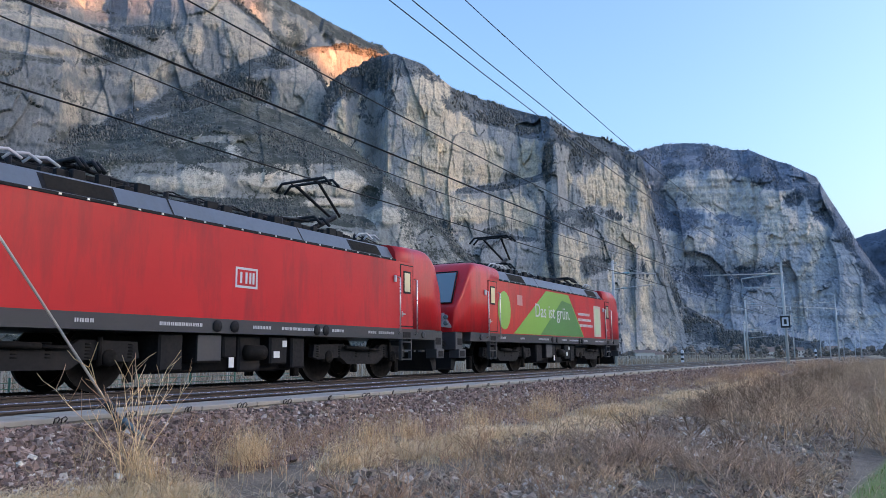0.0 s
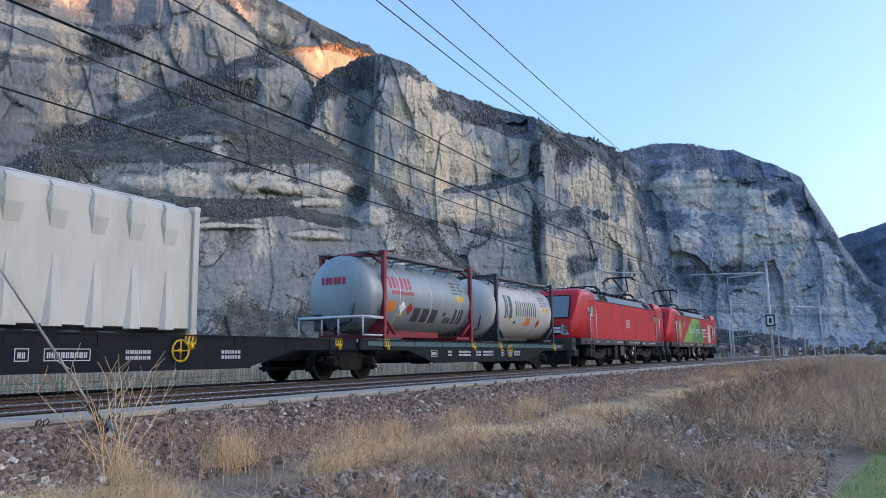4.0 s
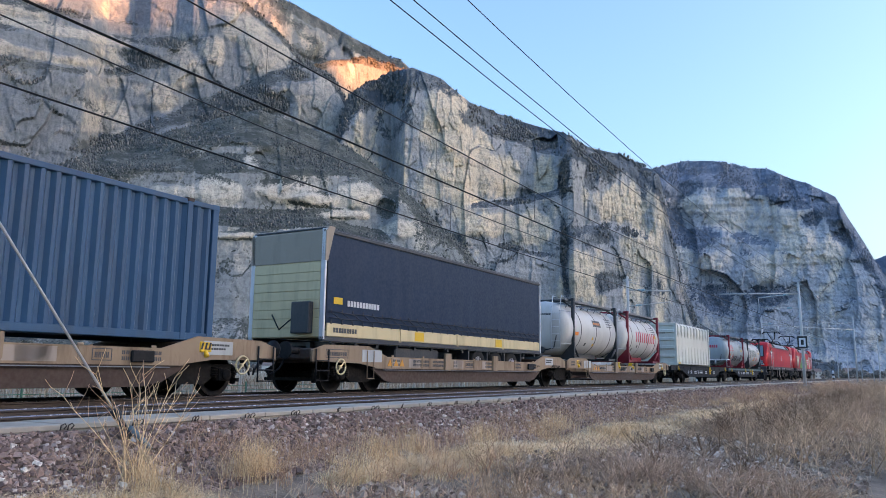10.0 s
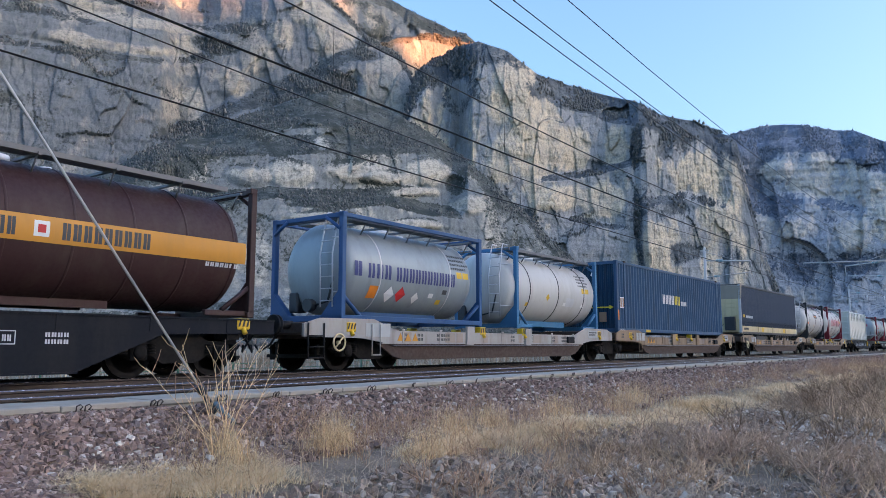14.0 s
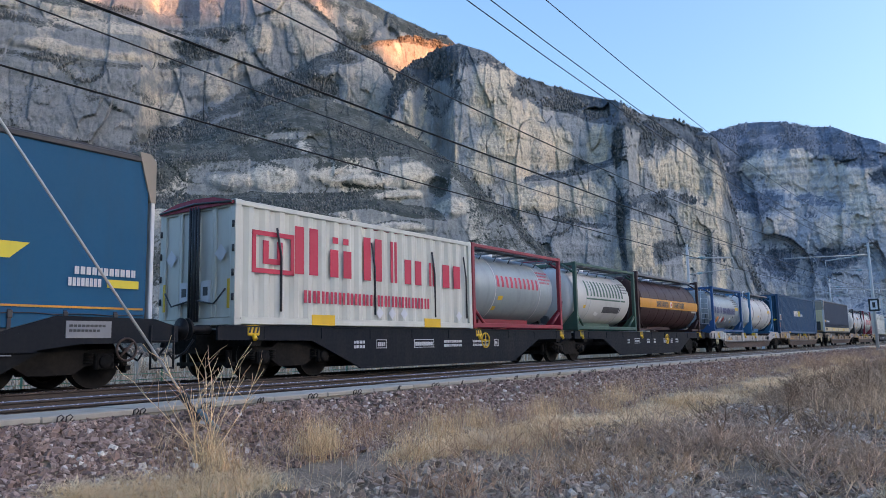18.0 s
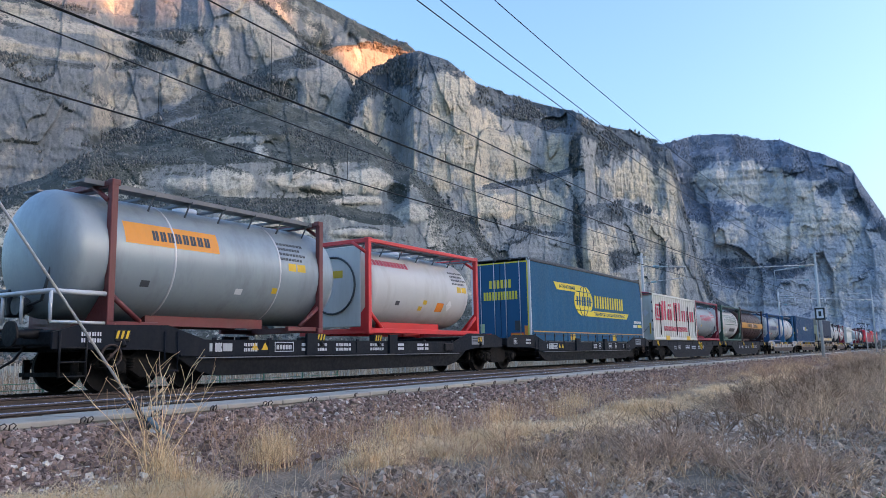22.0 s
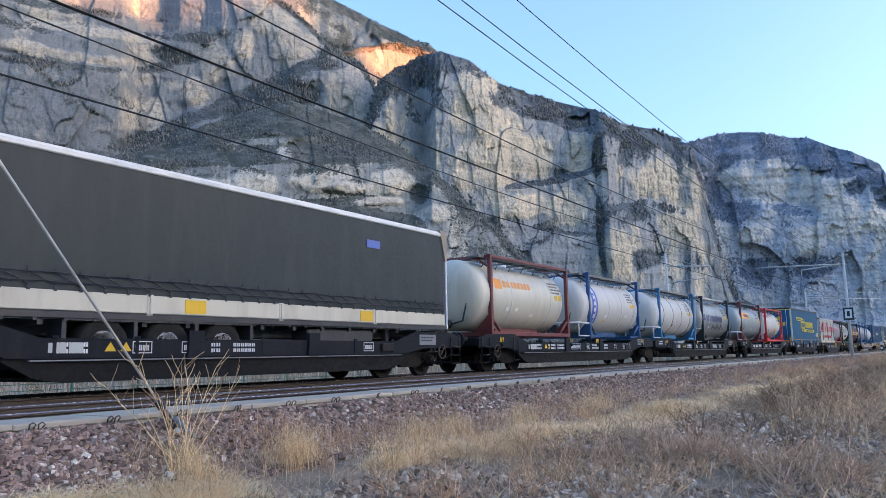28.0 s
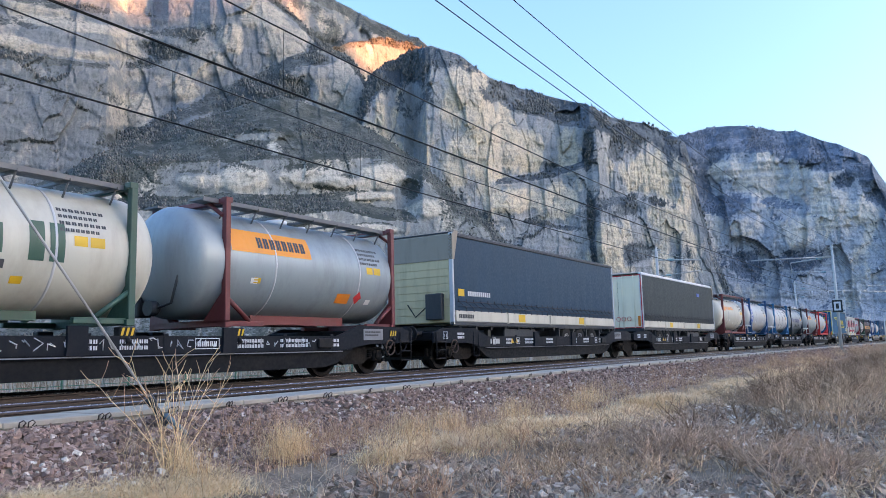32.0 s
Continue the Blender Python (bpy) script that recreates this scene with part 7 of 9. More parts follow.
ob, k = corrugated_box("shipping_container", "long blue corrugated shipping container with white and yellow lettering", -93.75, -80.03, 2.9, box_blue, 0.28, 0.075)
end = Shape()
prof = []
for i in range(12):
    y = -1.08 + i * 0.18
    prof += [(y, 0.0), (y + 0.05, 0.0), (y + 0.09, 0.045), (y + 0.14, 0.045)]
prof.append((1.08, 0.0))
m = len(prof)
end.add([(k["a"] + 0.03 + d, y, z) for z in (0.16, k["H"] - 0.14) for y, d in prof], [(i, m + i, m + i + 1, i + 1) for i in range(m - 1)])
part("rear_wall", end, sooty_blue, ob, "folded blue end wall, sooty at its foot")
for x in (0.72, k["L"] - 0.86):
    part("inset_post", Shape().box(k["a"] + x, k["a"] + x + 0.14, -1.262, -1.2, 0.02, k["H"] - 0.02, 0.01), box_blue, ob)
    part("corner_casting", Shape().box(k["a"] + x - 0.02, k["a"] + x + 0.16, -1.268, -1.1, k["H"] - 0.06, k["H"] + 0.02, 0.01), rust_brown, ob)
brown_plate = flat("faded_brown_plate", (0.34, 0.20, 0.12), 0.6)
plate(ob, "placard", letter_white, k["a"] + 0.24, k["a"] + 0.62, 0.98, 1.42, -1.252)
plate(ob, "placard", brown_plate, k["a"] + 0.27, k["a"] + 0.38, 1.02, 1.38, -1.261, "faded brown and white placard")
plate(ob, "placard", brown_plate, k["a"] + 0.48, k["a"] + 0.59, 1.02, 1.38, -1.261)
part("arrow", Shape().box(k["a"] - 0.004, k["a"] + 0.028, -0.9, 1.0, 0.985, 1.035).add([(k["a"] - 0.004, -1.08, 1.01), (k["a"] - 0.004, -0.9, 1.10), (k["a"] - 0.004, -0.9, 0.92)], [(0, 1, 2)]).box(k["a"] - 0.008, k["a"] + 0.028, 0.15, 0.42, 0.94, 1.08), letter_yellow, ob, "yellow arrow across the end wall")
for y in (-0.75, 0.78):
    part("placard", Shape().box(k["a"] - 0.006, k["a"] + 0.028, y, y + 0.3, 0.42, 0.82), brown_plate, ob)
part("placard", Shape().add([(k["a"] - 0.002, -0.25, 2.3), (k["a"] - 0.002, -0.09, 2.3), (k["a"] - 0.002, -0.17, 2.5)], [(0, 2, 1)]), letter_white, ob, "white triangle")
plate(ob, "lettering", letter_white, k["a"] + 0.2, k["a"] + 0.65, 0.07, 0.11, -1.25)
word(ob, letter_white, k["a"] + 4.99, k["a"] + 6.5, 1.36, 1.78, 4, -1.235, weight=0.28)
word(ob, letter_yellow, k["a"] + 6.53, k["a"] + 7.3, 1.36, 1.78, 2, -1.235, weight=0.28)
word(ob, letter_white, k["a"] + 7.37, k["a"] + 8.16, 1.36, 1.56, 4, -1.235)
plate(ob, "notice", yellow, k["a"] + 2.9, k["a"] + 3.4, 0.04, 0.15, -1.25, "yellow strip on the bottom rail")
plate(ob, "notice", orange, k["a"] + 0.04, k["a"] + 0.13, 0.5, 0.9, -1.25)

ob, k = tank_container("white tank container in an azure frame", -101.58, -95.6, 2.62, white_tank, azure_frame, 1.15, (0.55, 0.25), "beam", 3, True, band_mat=dark_frame)
marks(ob, k, 5)
curved(ob, galv, k["a"] + 3.6, k["a"] + 4.2, k["zc"] - 0.5, k["zc"] - 0.2, k["r"], k["zc"], "notice", "grey document plate")
diamond(ob, k, k["a"] + 2.2, k["zc"] - 0.25, 0.12, yellow)
ob, k = tank_container("grey tank container in a full blue frame with navy lettering", -109.61, -103.62, 2.6, steel_tank, blue_frame, 1.14, (-0.12, -0.12), "full", 2, True)
curved(ob, navy, k["a"] + 0.5, k["a"] + 0.85, k["zc"] - 0.2, k["zc"] + 0.16, k["r"], k["zc"], "emblem", "navy emblem", 1)
curved(ob, navy, k["a"] + 1.0, k["a"] + 1.95, k["zc"] - 0.22, k["zc"] + 0.14, k["r"], k["zc"], n=3, weight=0.3)
curved(ob, navy, k["a"] + 2.1, k["a"] + 4.75, k["zc"] - 0.24, k["zc"] + 0.12, k["r"], k["zc"], n=10, weight=0.3)
curved(ob, orange, k["a"] + 1.15, k["a"] + 1.5, k["zc"] - 0.7, k["zc"] - 0.4, k["r"], k["zc"], "notice", "orange hazard plate")
diamond(ob, k, k["a"] + 1.95, k["zc"] - 0.58, 0.2, white)
diamond(ob, k, k["a"] + 2.4, k["zc"] - 0.56, 0.2, placard_red)
diamond(ob, k, k["a"] + 3.05, k["zc"] - 0.62, 0.15, white)
marks(ob, k, 6)

# long powder tank
ob, k = tank_container("long plum-brown tank container with an amber stripe", -120.95, -112.2, 2.67, plum_tank, plum_tank, 1.2, (-0.12, -0.08), "beam", 8, False, band_mat=plum_tank)
curved(ob, amber, k["a"] + 0.3, k["b"] - 0.25, k["zc"] - 0.25, k["zc"] + 0.17, k["r"], k["zc"], "stripe", "broad amber stripe", lift=0.013)
curved(ob, letter_dark, k["a"] + 2.35, k["a"] + 4.0, k["zc"] - 0.18, k["zc"] + 0.1, k["r"], k["zc"], n=10, lift=0.018)
curved(ob, white, k["a"] + 4.25, k["a"] + 4.5, k["zc"] - 0.16, k["zc"] + 0.09, k["r"], k["zc"], "emblem", "small red and white badge", lift=0.018)
curved(ob, placard_red, k["a"] + 4.31, k["a"] + 4.44, k["zc"] - 0.1, k["zc"] + 0.03, k["r"], k["zc"], "emblem", "", lift=0.022)
curved(ob, letter_dark, k["a"] + 4.7, k["a"] + 6.35, k["zc"] - 0.18, k["zc"] + 0.1, k["r"], k["zc"], n=9, lift=0.018)
curved(ob, letter_white, k["b"] - 1.2, k["b"] - 0.4, k["zc"] - 0.35, k["zc"] - 0.27, k["r"], k["zc"], n=7)
ob, k = tank_container("pale tank container in a dark green frame with green lettering", -127.25, -121.25, 2.6, white_tank, green_frame, 1.13, (0.3, -0.1), "full", 2, False)
curved(ob, bottle_green, k["a"] + 1.1, k["a"] + 4.9, k["zc"] + 0.02, k["zc"] + 0.62, k["r"], k["zc"], n=6, weight=0.24)
curved(ob, bottle_green, k["a"] + 1.1, k["a"] + 5.0, k["zc"] - 0.12, k["zc"] - 0.06, k["r"], k["zc"], "underline")
curved(ob, letter_dark, k["a"] + 2.8, k["a"] + 4.6, k["zc"] - 0.6, k["zc"] - 0.36, k["r"], k["zc"], "notice", "dark data plate")
marks(ob, k, 7, warn=False)
ob, k = tank_container("grey steel tank container in a full maroon frame with red lettering", -134.45, -128.5, 2.6, steel_tank, crimson, 1.12, (-0.1, -0.1), "full", 2, False)
curved(ob, letter_red, k["a"] + 1.55, k["a"] + 4.45, k["zc"] + 0.0, k["zc"] + 0.36, k["r"], k["zc"], n=5, weight=0.24)
marks(ob, k, 8, letter_red, False)

ob, k = corrugated_box("shipping_container", "white ribbed container with large red lettering", -143.5, -134.55, 2.59, box_white, 0.42, 0.06)
for s in (-1, 1):
    d = part("door", Shape().box(k["a"] + 0.05, k["a"] + 0.09, s * 0.01, s * 1.1, 0.17, k["H"] - 0.14, 0.008), box_white, ob)
    for y in (0.08, 0.52, 0.60, 1.08):
        part("door_stile", Shape().box(k["a"] + 0.0, k["a"] + 0.05, s * (y - 0.035), s * (y + 0.035), 0.17, k["H"] - 0.14, 0.008), box_white, d)
    for y in (0.04, 0.14):
        part("lock_rod", Shape().tube([(k["a"] - 0.05, s * y, 0.1), (k["a"] - 0.05, s * y, k["H"] - 0.05)], 0.03, 8), dark_frame, d, "black lock column")
    part("lock_handle", Shape().tube([(k["a"] - 0.05, s * 0.1, 0.55), (k["a"] - 0.08, s * 0.7, 0.45), (k["a"] - 0.03, s * 1.0, 0.75)], 0.018, 6), dark_frame, d)
    part("notice", Shape().box(k["a"] - 0.02, k["a"], s * 0.2, s * 0.5, 0.5, 0.95, 0.004), letter_white, d, "white notice plate with a grey emblem")
    part("emblem", Shape().box(k["a"] - 0.026, k["a"] - 0.02, s * 0.28, s * 0.43, 0.64, 0.82), letter_dark, d)
    part("placard", Shape().add([(k["a"] - 0.015, s * 0.82 + 0.19 * math.cos(i * math.pi / 2), 1.5 + 0.19 * math.sin(i * math.pi / 2)) for i in range(4)], [(3, 2, 1, 0)]), letter_white, d, "white diamond plate")
    part("edge_marking", Shape().box(k["a"] - 0.008, k["a"], s * 1.02, s * 1.1, 0.35, 0.95), yellow, d)
    for z in (0.5, 1.0, 1.5, 2.0):
        part("hinge", Shape().tube([(k["a"] - 0.01, s * 1.2, z), (k["a"] - 0.01, s * 1.2, z + 0.14)], 0.03, 8), dark_frame, d)
cover = Shape().loft([[(k["a"] + x, y, z + h) for y, z in ((-1.2, k["H"] - 0.03), (-0.6, k["H"] + 0.10), (0, k["H"] + 0.13), (0.6, k["H"] + 0.10), (1.2, k["H"] - 0.03), (1.2, k["H"] - 0.10), (-1.2, k["H"] - 0.10))] for x, h in ((-0.06, 0.0), (0.5, 0.02), (k["L"] * 0.5, -0.04), (k["L"] - 0.1, 0.0))])
part("tarpaulin", cover, flat("red_tarpaulin", (0.30, 0.03, 0.05), 0.7), ob, "red tarpaulin stretched over the roof")
part("crossbar", Shape().tube([(k["a"] - 0.07, -1.2, k["H"] - 0.06), (k["a"] - 0.07, 0, k["H"] + 0.02), (k["a"] - 0.07, 1.2, k["H"] - 0.06)], 0.025, 6), dark_frame, ob)
for x in (4.6, 5.1, 5.6, 8.2):
    part("placard", Shape().add([(k["a"] + x + 0.15 * math.cos(i * math.pi / 2), -1.254, 0.36 + 0.15 * math.sin(i * math.pi / 2)) for i in range(4)], [(0, 1, 2, 3)]), letter_white, ob, "white diamond plate")
em = Shape()
for a0, a1, c0, c1 in ((0.45, 1.65, 1.9, 2.0), (0.45, 0.55, 1.2, 2.0), (0.45, 1.65, 1.1, 1.2), (1.55, 1.65, 1.1, 1.9), (0.75, 0.9, 1.3, 1.8), (0.9, 1.3, 1.3, 1.42), (1.15, 1.3, 1.3, 1.8)):
    em.box(k["a"] + a0, k["a"] + a1, -1.252, -1.235, c0, c1)
part("emblem", em, letter_red, ob, "red square emblem")
for x0, x1, z1 in ((1.62, 2.6, 2.22), (2.75, 3.75, 1.8), (3.95, 4.9, 2.22), (5.05, 5.4, 2.22), (5.6, 6.6, 1.8), (6.75, 7.1, 1.8), (7.35, 8.55, 1.8)):
    word(ob, letter_red, k["a"] + x0, k["a"] + x1, 1.15, z1, 1, -1.236, weight=0.28)
word(ob, letter_red, k["a"] + 2.85, k["a"] + 3.6, 1.95, 2.1, 1, -1.236, weight=0.25)
word(ob, letter_red, k["a"] + 1.95, k["a"] + 6.8, 0.52, 0.8, 17, -1.236, weight=0.28)
for x in (2.2, 6.5):
    plate(ob, "grapple_plate", yellow, k["a"] + x, k["a"] + x + 0.75, 0.02, 0.26, -1.252, "yellow grapple plate")
for x in (1.25, 4.4, 7.0, 8.6):
    part("lock_lever", Shape().tube([(k["a"] + x, -1.27, 0.3), (k["a"] + x, -1.27, 1.5), (k["a"] + x - 0.15, -1.29, 2.1)], 0.025, 6), dark_frame, ob)

ob, k = semi_trailer("blue curtain-sided trailer with yellow globe lettering", -158.85, -145.4, (curtain_blue, curtain_blue, curtain_blue, dark_frame), 2, 1, 0.98, 1.34, (0.295, 0.67))
cx = k["a"] + 5.33
disc = [(cx + 1.05 * math.cos(i * math.pi / 14), 2.74 + 0.66 * math.sin(i * math.pi / 14)) for i in range(28)]
part("emblem", Shape().prism(disc, -1.278, -1.262), letter_yellow, ob, "yellow globe emblem")
gl = Shape()
for f in (-0.5, 0.0, 0.5):
    gl.tube([(cx + f * 1.05 * math.cos(i * math.pi / 10), -1.28, 2.74 + 0.66 * math.sin(i * math.pi / 10)) for i in range(-5, 6)], 0.016, 4)
    gl.tube([(cx - 1.0 * math.sqrt(1 - f * f), -1.28, 2.74 + f * 0.8), (cx + 1.0 * math.sqrt(1 - f * f), -1.28, 2.74 + f * 0.8)], 0.016, 4)
each("emblem_line", gl, curtain_blue, ob)
word(ob, curtain_blue, cx - 0.85, cx + 0.9, 2.54, 2.94, 3, -1.281, weight=0.27)
bn = Shape().prism([(k["a"] + 2.5, 3.1), (cx - 0.2, 3.1), (cx - 0.2, 3.4), (k["a"] + 2.2, 3.4)], -1.276, -1.262)
part("banner", bn, letter_yellow, ob, "yellow banner")
part("banner", Shape().prism([(cx + 0.4, 2.1), (k["a"] + 10.9, 2.1), (k["a"] + 11.2, 2.36), (cx + 0.4, 2.36)], -1.276, -1.262), letter_yellow, ob, "yellow banner")
spelled(ob, "INTERNATIONALE", curtain_blue, k["a"] + 2.75, 3.175, 0.21, -1.276, "", cx - 0.95 - k["a"] - 2.75)
spelled(ob, "TRANSPORTORGANISATION AG", curtain_blue, cx + 1.2, 2.155, 0.21, -1.276, "", k["a"] + 10.6 - cx - 1.2)
word(ob, letter_yellow, cx + 1.25, k["a"] + 10.5, 2.5, 3.06, 6, -1.272, weight=0.27)
bd = Shape()
for y0, y1, z0, z1 in ((-1.2, -1.15, 1.05, 4.05), (1.15, 1.2, 1.05, 4.05), (-1.15, 1.15, 4.0, 4.05), (-1.15, 1.15, 1.05, 1.1)):
    bd.box(k["a"] - 0.008, k["a"] - 0.002, y0, y1, z0, z1)
each("border_tape", bd, letter_yellow, ob, "yellow tape round the rear doors")
for y in (-0.95, 0.45):
    part("reflector", Shape().box(k["a"] - 0.02, k["a"] - 0.004, y, y + 0.5, 1.14, 1.3), orange, ob, "orange reflector panel")
    part("reflector_rim", Shape().box(k["a"] - 0.014, k["a"] - 0.004, y - 0.025, y + 0.525, 1.115, 1.325), placard_red, ob)
part("door_box", Shape().box(k["a"] - 0.06, k["a"] - 0.004, -0.82, -0.62, 1.42, 1.78, 0.01), dark_frame, ob)
part("notice", Shape().box(k["a"] - 0.012, k["a"] - 0.004, 0.72, 0.9, 1.36, 1.7), flat("pale_green_notice", (0.42, 0.55, 0.30), 0.5), ob, "pale green notice")
for y in (-0.9, -0.45, 0.2):
    part("roof_hinge", Shape().box(k["a"] - 0.05, k["a"] + 0.05, y - 0.06, y + 0.06, 4.1, 4.2, 0.01), dark_frame, ob)
word(ob, letter_white, k["b"] - 1.5, k["b"] - 0.35, 1.92, 2.05, 11, -1.274)
word(ob, letter_white, k["b"] - 1.6, k["b"] - 1.0, 1.72, 1.86, 8, -1.274)
plate(ob, "notice", letter_yellow, k["b"] - 0.9, k["b"] - 0.3, 1.72, 1.86, -1.272, "yellow notice strip")
x = k["a"] - 0.012
for z0, n, w in ((3.05, 3, 1.0), (2.6, 6, 1.5)):
    t = Shape()
    for i in range(n):
        y = -w / 2 + i * w / n
        for p in (0.06, 0.56):
            y0, y1 = y + p * w / n, y + (p + 0.34) * w / n
            t.add([(x, y0, z0), (x, y1, z0), (x, y1, z0 + 0.32), (x, y0, z0 + 0.32)], [(0, 3, 2, 1)])
    part("lettering", t, letter_yellow, ob)

ob, k = tank_container("white tank container in a full scarlet frame", -168.8, -162.78, 2.6, white_tank, scarlet, 1.1, (-0.08, -0.1), "full", 0, False)
curved(ob, letter_red, k["a"] + 0.4, k["a"] + 2.3, k["zc"] + 0.55, k["zc"] + 0.72, k["r"], k["zc"], n=11)
curved(ob, orange, k["a"] + 3.7, k["a"] + 4.1, k["zc"] - 0.62, k["zc"] - 0.36, k["r"], k["zc"], "notice", "orange hazard plate")
diamond(ob, k, k["a"] + 4.4, k["zc"] - 0.42, 0.17, white)
marks(ob, k, 9)
part("end_shield", Shape().box(k["a"] - 0.02, k["a"] + 0.02, -0.95, 0.95, 0.2, 2.4, 0.02), white_tank, ob, "white end panel")
ring = Shape().tube([(k["a"] - 0.04, 0.78 * math.cos(i * math.pi / 16), 1.35 + 0.78 * math.sin(i * math.pi / 16)) for i in range(33)], 0.03, 6)
part("end_ring", ring, letter_dark, ob)
part("emblem", Shape().box(k["a"] - 0.03, k["a"] - 0.02, -0.35, 0.45, 1.55, 1.75), yellow, ob, "yellow winged emblem")
ob, k = tank_container("grey steel tank container in a maroon frame with an orange badge", -176.54, -170.66, 2.74, steel_tank, maroon_frame, 1.2, (0.9, 0.8), "beam", 2, False, rail=True)
curved(ob, ochre, k["a"] + 0.35, k["a"] + 2.6, k["zc"] + 0.2, k["zc"] + 0.62, k["r"], k["zc"], "badge", "orange badge panel")
curved(ob, letter_dark, k["a"] + 0.95, k["a"] + 2.4, k["zc"] + 0.3, k["zc"] + 0.5, k["r"], k["zc"], n=8, lift=0.012)
marks(ob, k, 10)
ob, k = tank_container("soiled steel tank container in a dark frame with navy lettering", -185.88, -179.92, 2.65, steel_dirty, dark_frame, 1.18, (0.5, 0.5), "beam", 2, True, white_tank)
curved(ob, navy, k["a"] + 0.32, k["a"] + 0.7, k["zc"] - 0.12, k["zc"] + 0.25, k["r"], k["zc"], "emblem", "navy emblem", 1)
curved(ob, navy, k["a"] + 0.85, k["a"] + 1.75, k["zc"] - 0.14, k["zc"] + 0.22, k["r"], k["zc"], n=3, weight=0.3)
curved(ob, navy, k["a"] + 1.95, k["a"] + 4.42, k["zc"] - 0.16, k["zc"] + 0.2, k["r"], k["zc"], n=10, weight=0.3)
for i in range(9):
    curved(ob, letter_dark, k["a"] + 2.3 + i * 0.3, k["a"] + 2.5 + i * 0.3, k["zc"] - 0.62, k["zc"] - 0.28 - 0.1 * (i % 3), k["r"], k["zc"], "grime_patch", "", 1, weight=0.4)
marks(ob, k, 11)
ob, k = tank_container("white tank container in an azure frame", -193.63, -187.6, 2.65, white_tank, azure_frame, 1.17, (0.85, 0.35), "beam", 4, False, band_mat=dark_frame, rail=True)
marks(ob, k, 12)
curved(ob, galv, k["a"] + 3.5, k["a"] + 4.1, k["zc"] - 0.5, k["zc"] - 0.2, k["r"], k["zc"], "notice", "grey document plate")
end_text(ob, k, letter_dark, k["zc"] + 0.5, 0.9, 9)
ob, k = tank_container("white tank container in a blue frame with a blue upright label", -202.66, -196.71, 2.74, white_tank, blue_frame, 1.2, (0.9, 0.2), "beam", 4, False, rail=True)
curved(ob, flat("label_blue", (0.03, 0.10, 0.42), 0.5), k["a"] + 0.35, k["a"] + 0.95, k["zc"] - 0.75, k["zc"] + 0.85, k["r"], k["zc"], "badge", "tall blue label")
for i in range(5):
    curved(ob, letter_white, k["a"] + 0.52, k["a"] + 0.78, k["zc"] + 0.5 - i * 0.26, k["zc"] + 0.66 - i * 0.26, k["r"], k["zc"], n=1, lift=0.012)
marks(ob, k, 13)
end_text(ob, k, navy, k["zc"] + 0.2, 0.7, 4, 0.25)
ob, k = tank_container("cream tank container in a maroon frame with an orange badge", -210.76, -204.71, 2.7, cream_tank, maroon_frame, 1.18, (0.85, -0.1), "full", 2, False)
curved(ob, ochre, k["a"] + 0.35, k["a"] + 0.85, k["zc"] + 0.2, k["zc"] + 0.55, k["r"], k["zc"], "badge", "orange badge")
curved(ob, ochre, k["a"] + 0.95, k["a"] + 3.0, k["zc"] + 0.28, k["zc"] + 0.5, k["r"], k["zc"], n=8)
marks(ob, k, 14)
ob, k = semi_trailer("dark grey curtain-sided trailer with white rails and a pale rear door", -227.03, -213.45, (curtain_grey, pale_panel, door_cream, white), 3, 1)
plate(ob, "notice", flat("blue_sticker", (0.08, 0.16, 0.5), 0.5), 3.0, 3.55, 3.35, 3.55, -1.275, "small blue sticker")
frame_red = Shape()
for s in (-1, 1):
    frame_red.box(k["a"] - 0.02, k["a"], s * 1.24, s * 1.2, 1.42, 4.05)
frame_red.box(k["a"] - 0.02, k["a"], -1.24, 1.24, 4.02, 4.06).box(k["a"] - 0.02, k["a"], -1.24, 1.24, 1.4, 1.44)
part("reflective_tape", frame_red, placard_red, ob, "red reflective tape round the rear doors")
for y in (-0.55, -0.27, 0.01):
    part("speed_sign", Shape().tube([(k["a"] - 0.03, y + 0.10 * math.cos(i * math.pi / 8), 1.86 + 0.10 * math.sin(i * math.pi / 8)) for i in range(17)], 0.013, 5), placard_red, ob, "round red-rimmed sign")
ob, k = semi_trailer("navy curtain-sided trailer with pale drop sides", -244.65, -231.0, (curtain_navy, pale_panel, cream, dark_frame), 4, -1)
word(ob, letter_white, k["a"] + 0.85, k["a"] + 2.3, 2.22, 2.37, 11, -1.275)
plate(ob, "notice", yellow, k["a"] + 0.3, k["a"] + 0.65, 2.2, 2.42, -1.27, "small yellow notice")
word(ob, letter_dark, k["a"] + 0.3, k["a"] + 1.2, 1.52, 1.64, 9, -1.276)
ob, k = tank_container("grey steel tank container in a maroon frame with an orange badge", -253.53, -247.6, 2.74, steel_tank, maroon_frame, 1.2, (0.9, 0.3), "beam", 2, False)
curved(ob, ochre, k["a"] + 0.2, k["a"] + 2.65, k["zc"] + 0.22, k["zc"] + 0.72, k["r"], k["zc"], "badge", "orange badge panel")
curved(ob, letter_dark, k["a"] + 0.95, k["a"] + 2.5, k["zc"] + 0.34, k["zc"] + 0.58, k["r"], k["zc"], n=8, lift=0.012)
curved(ob, orange, k["a"] + 3.7, k["a"] + 4.2, k["zc"] - 0.75, k["zc"] - 0.52, k["r"], k["zc"], "notice", "orange hazard plate")
diamond(ob, k, k["a"] + 4.5, k["zc"] - 0.6, 0.16, placard_red)
marks(ob, k, 15)
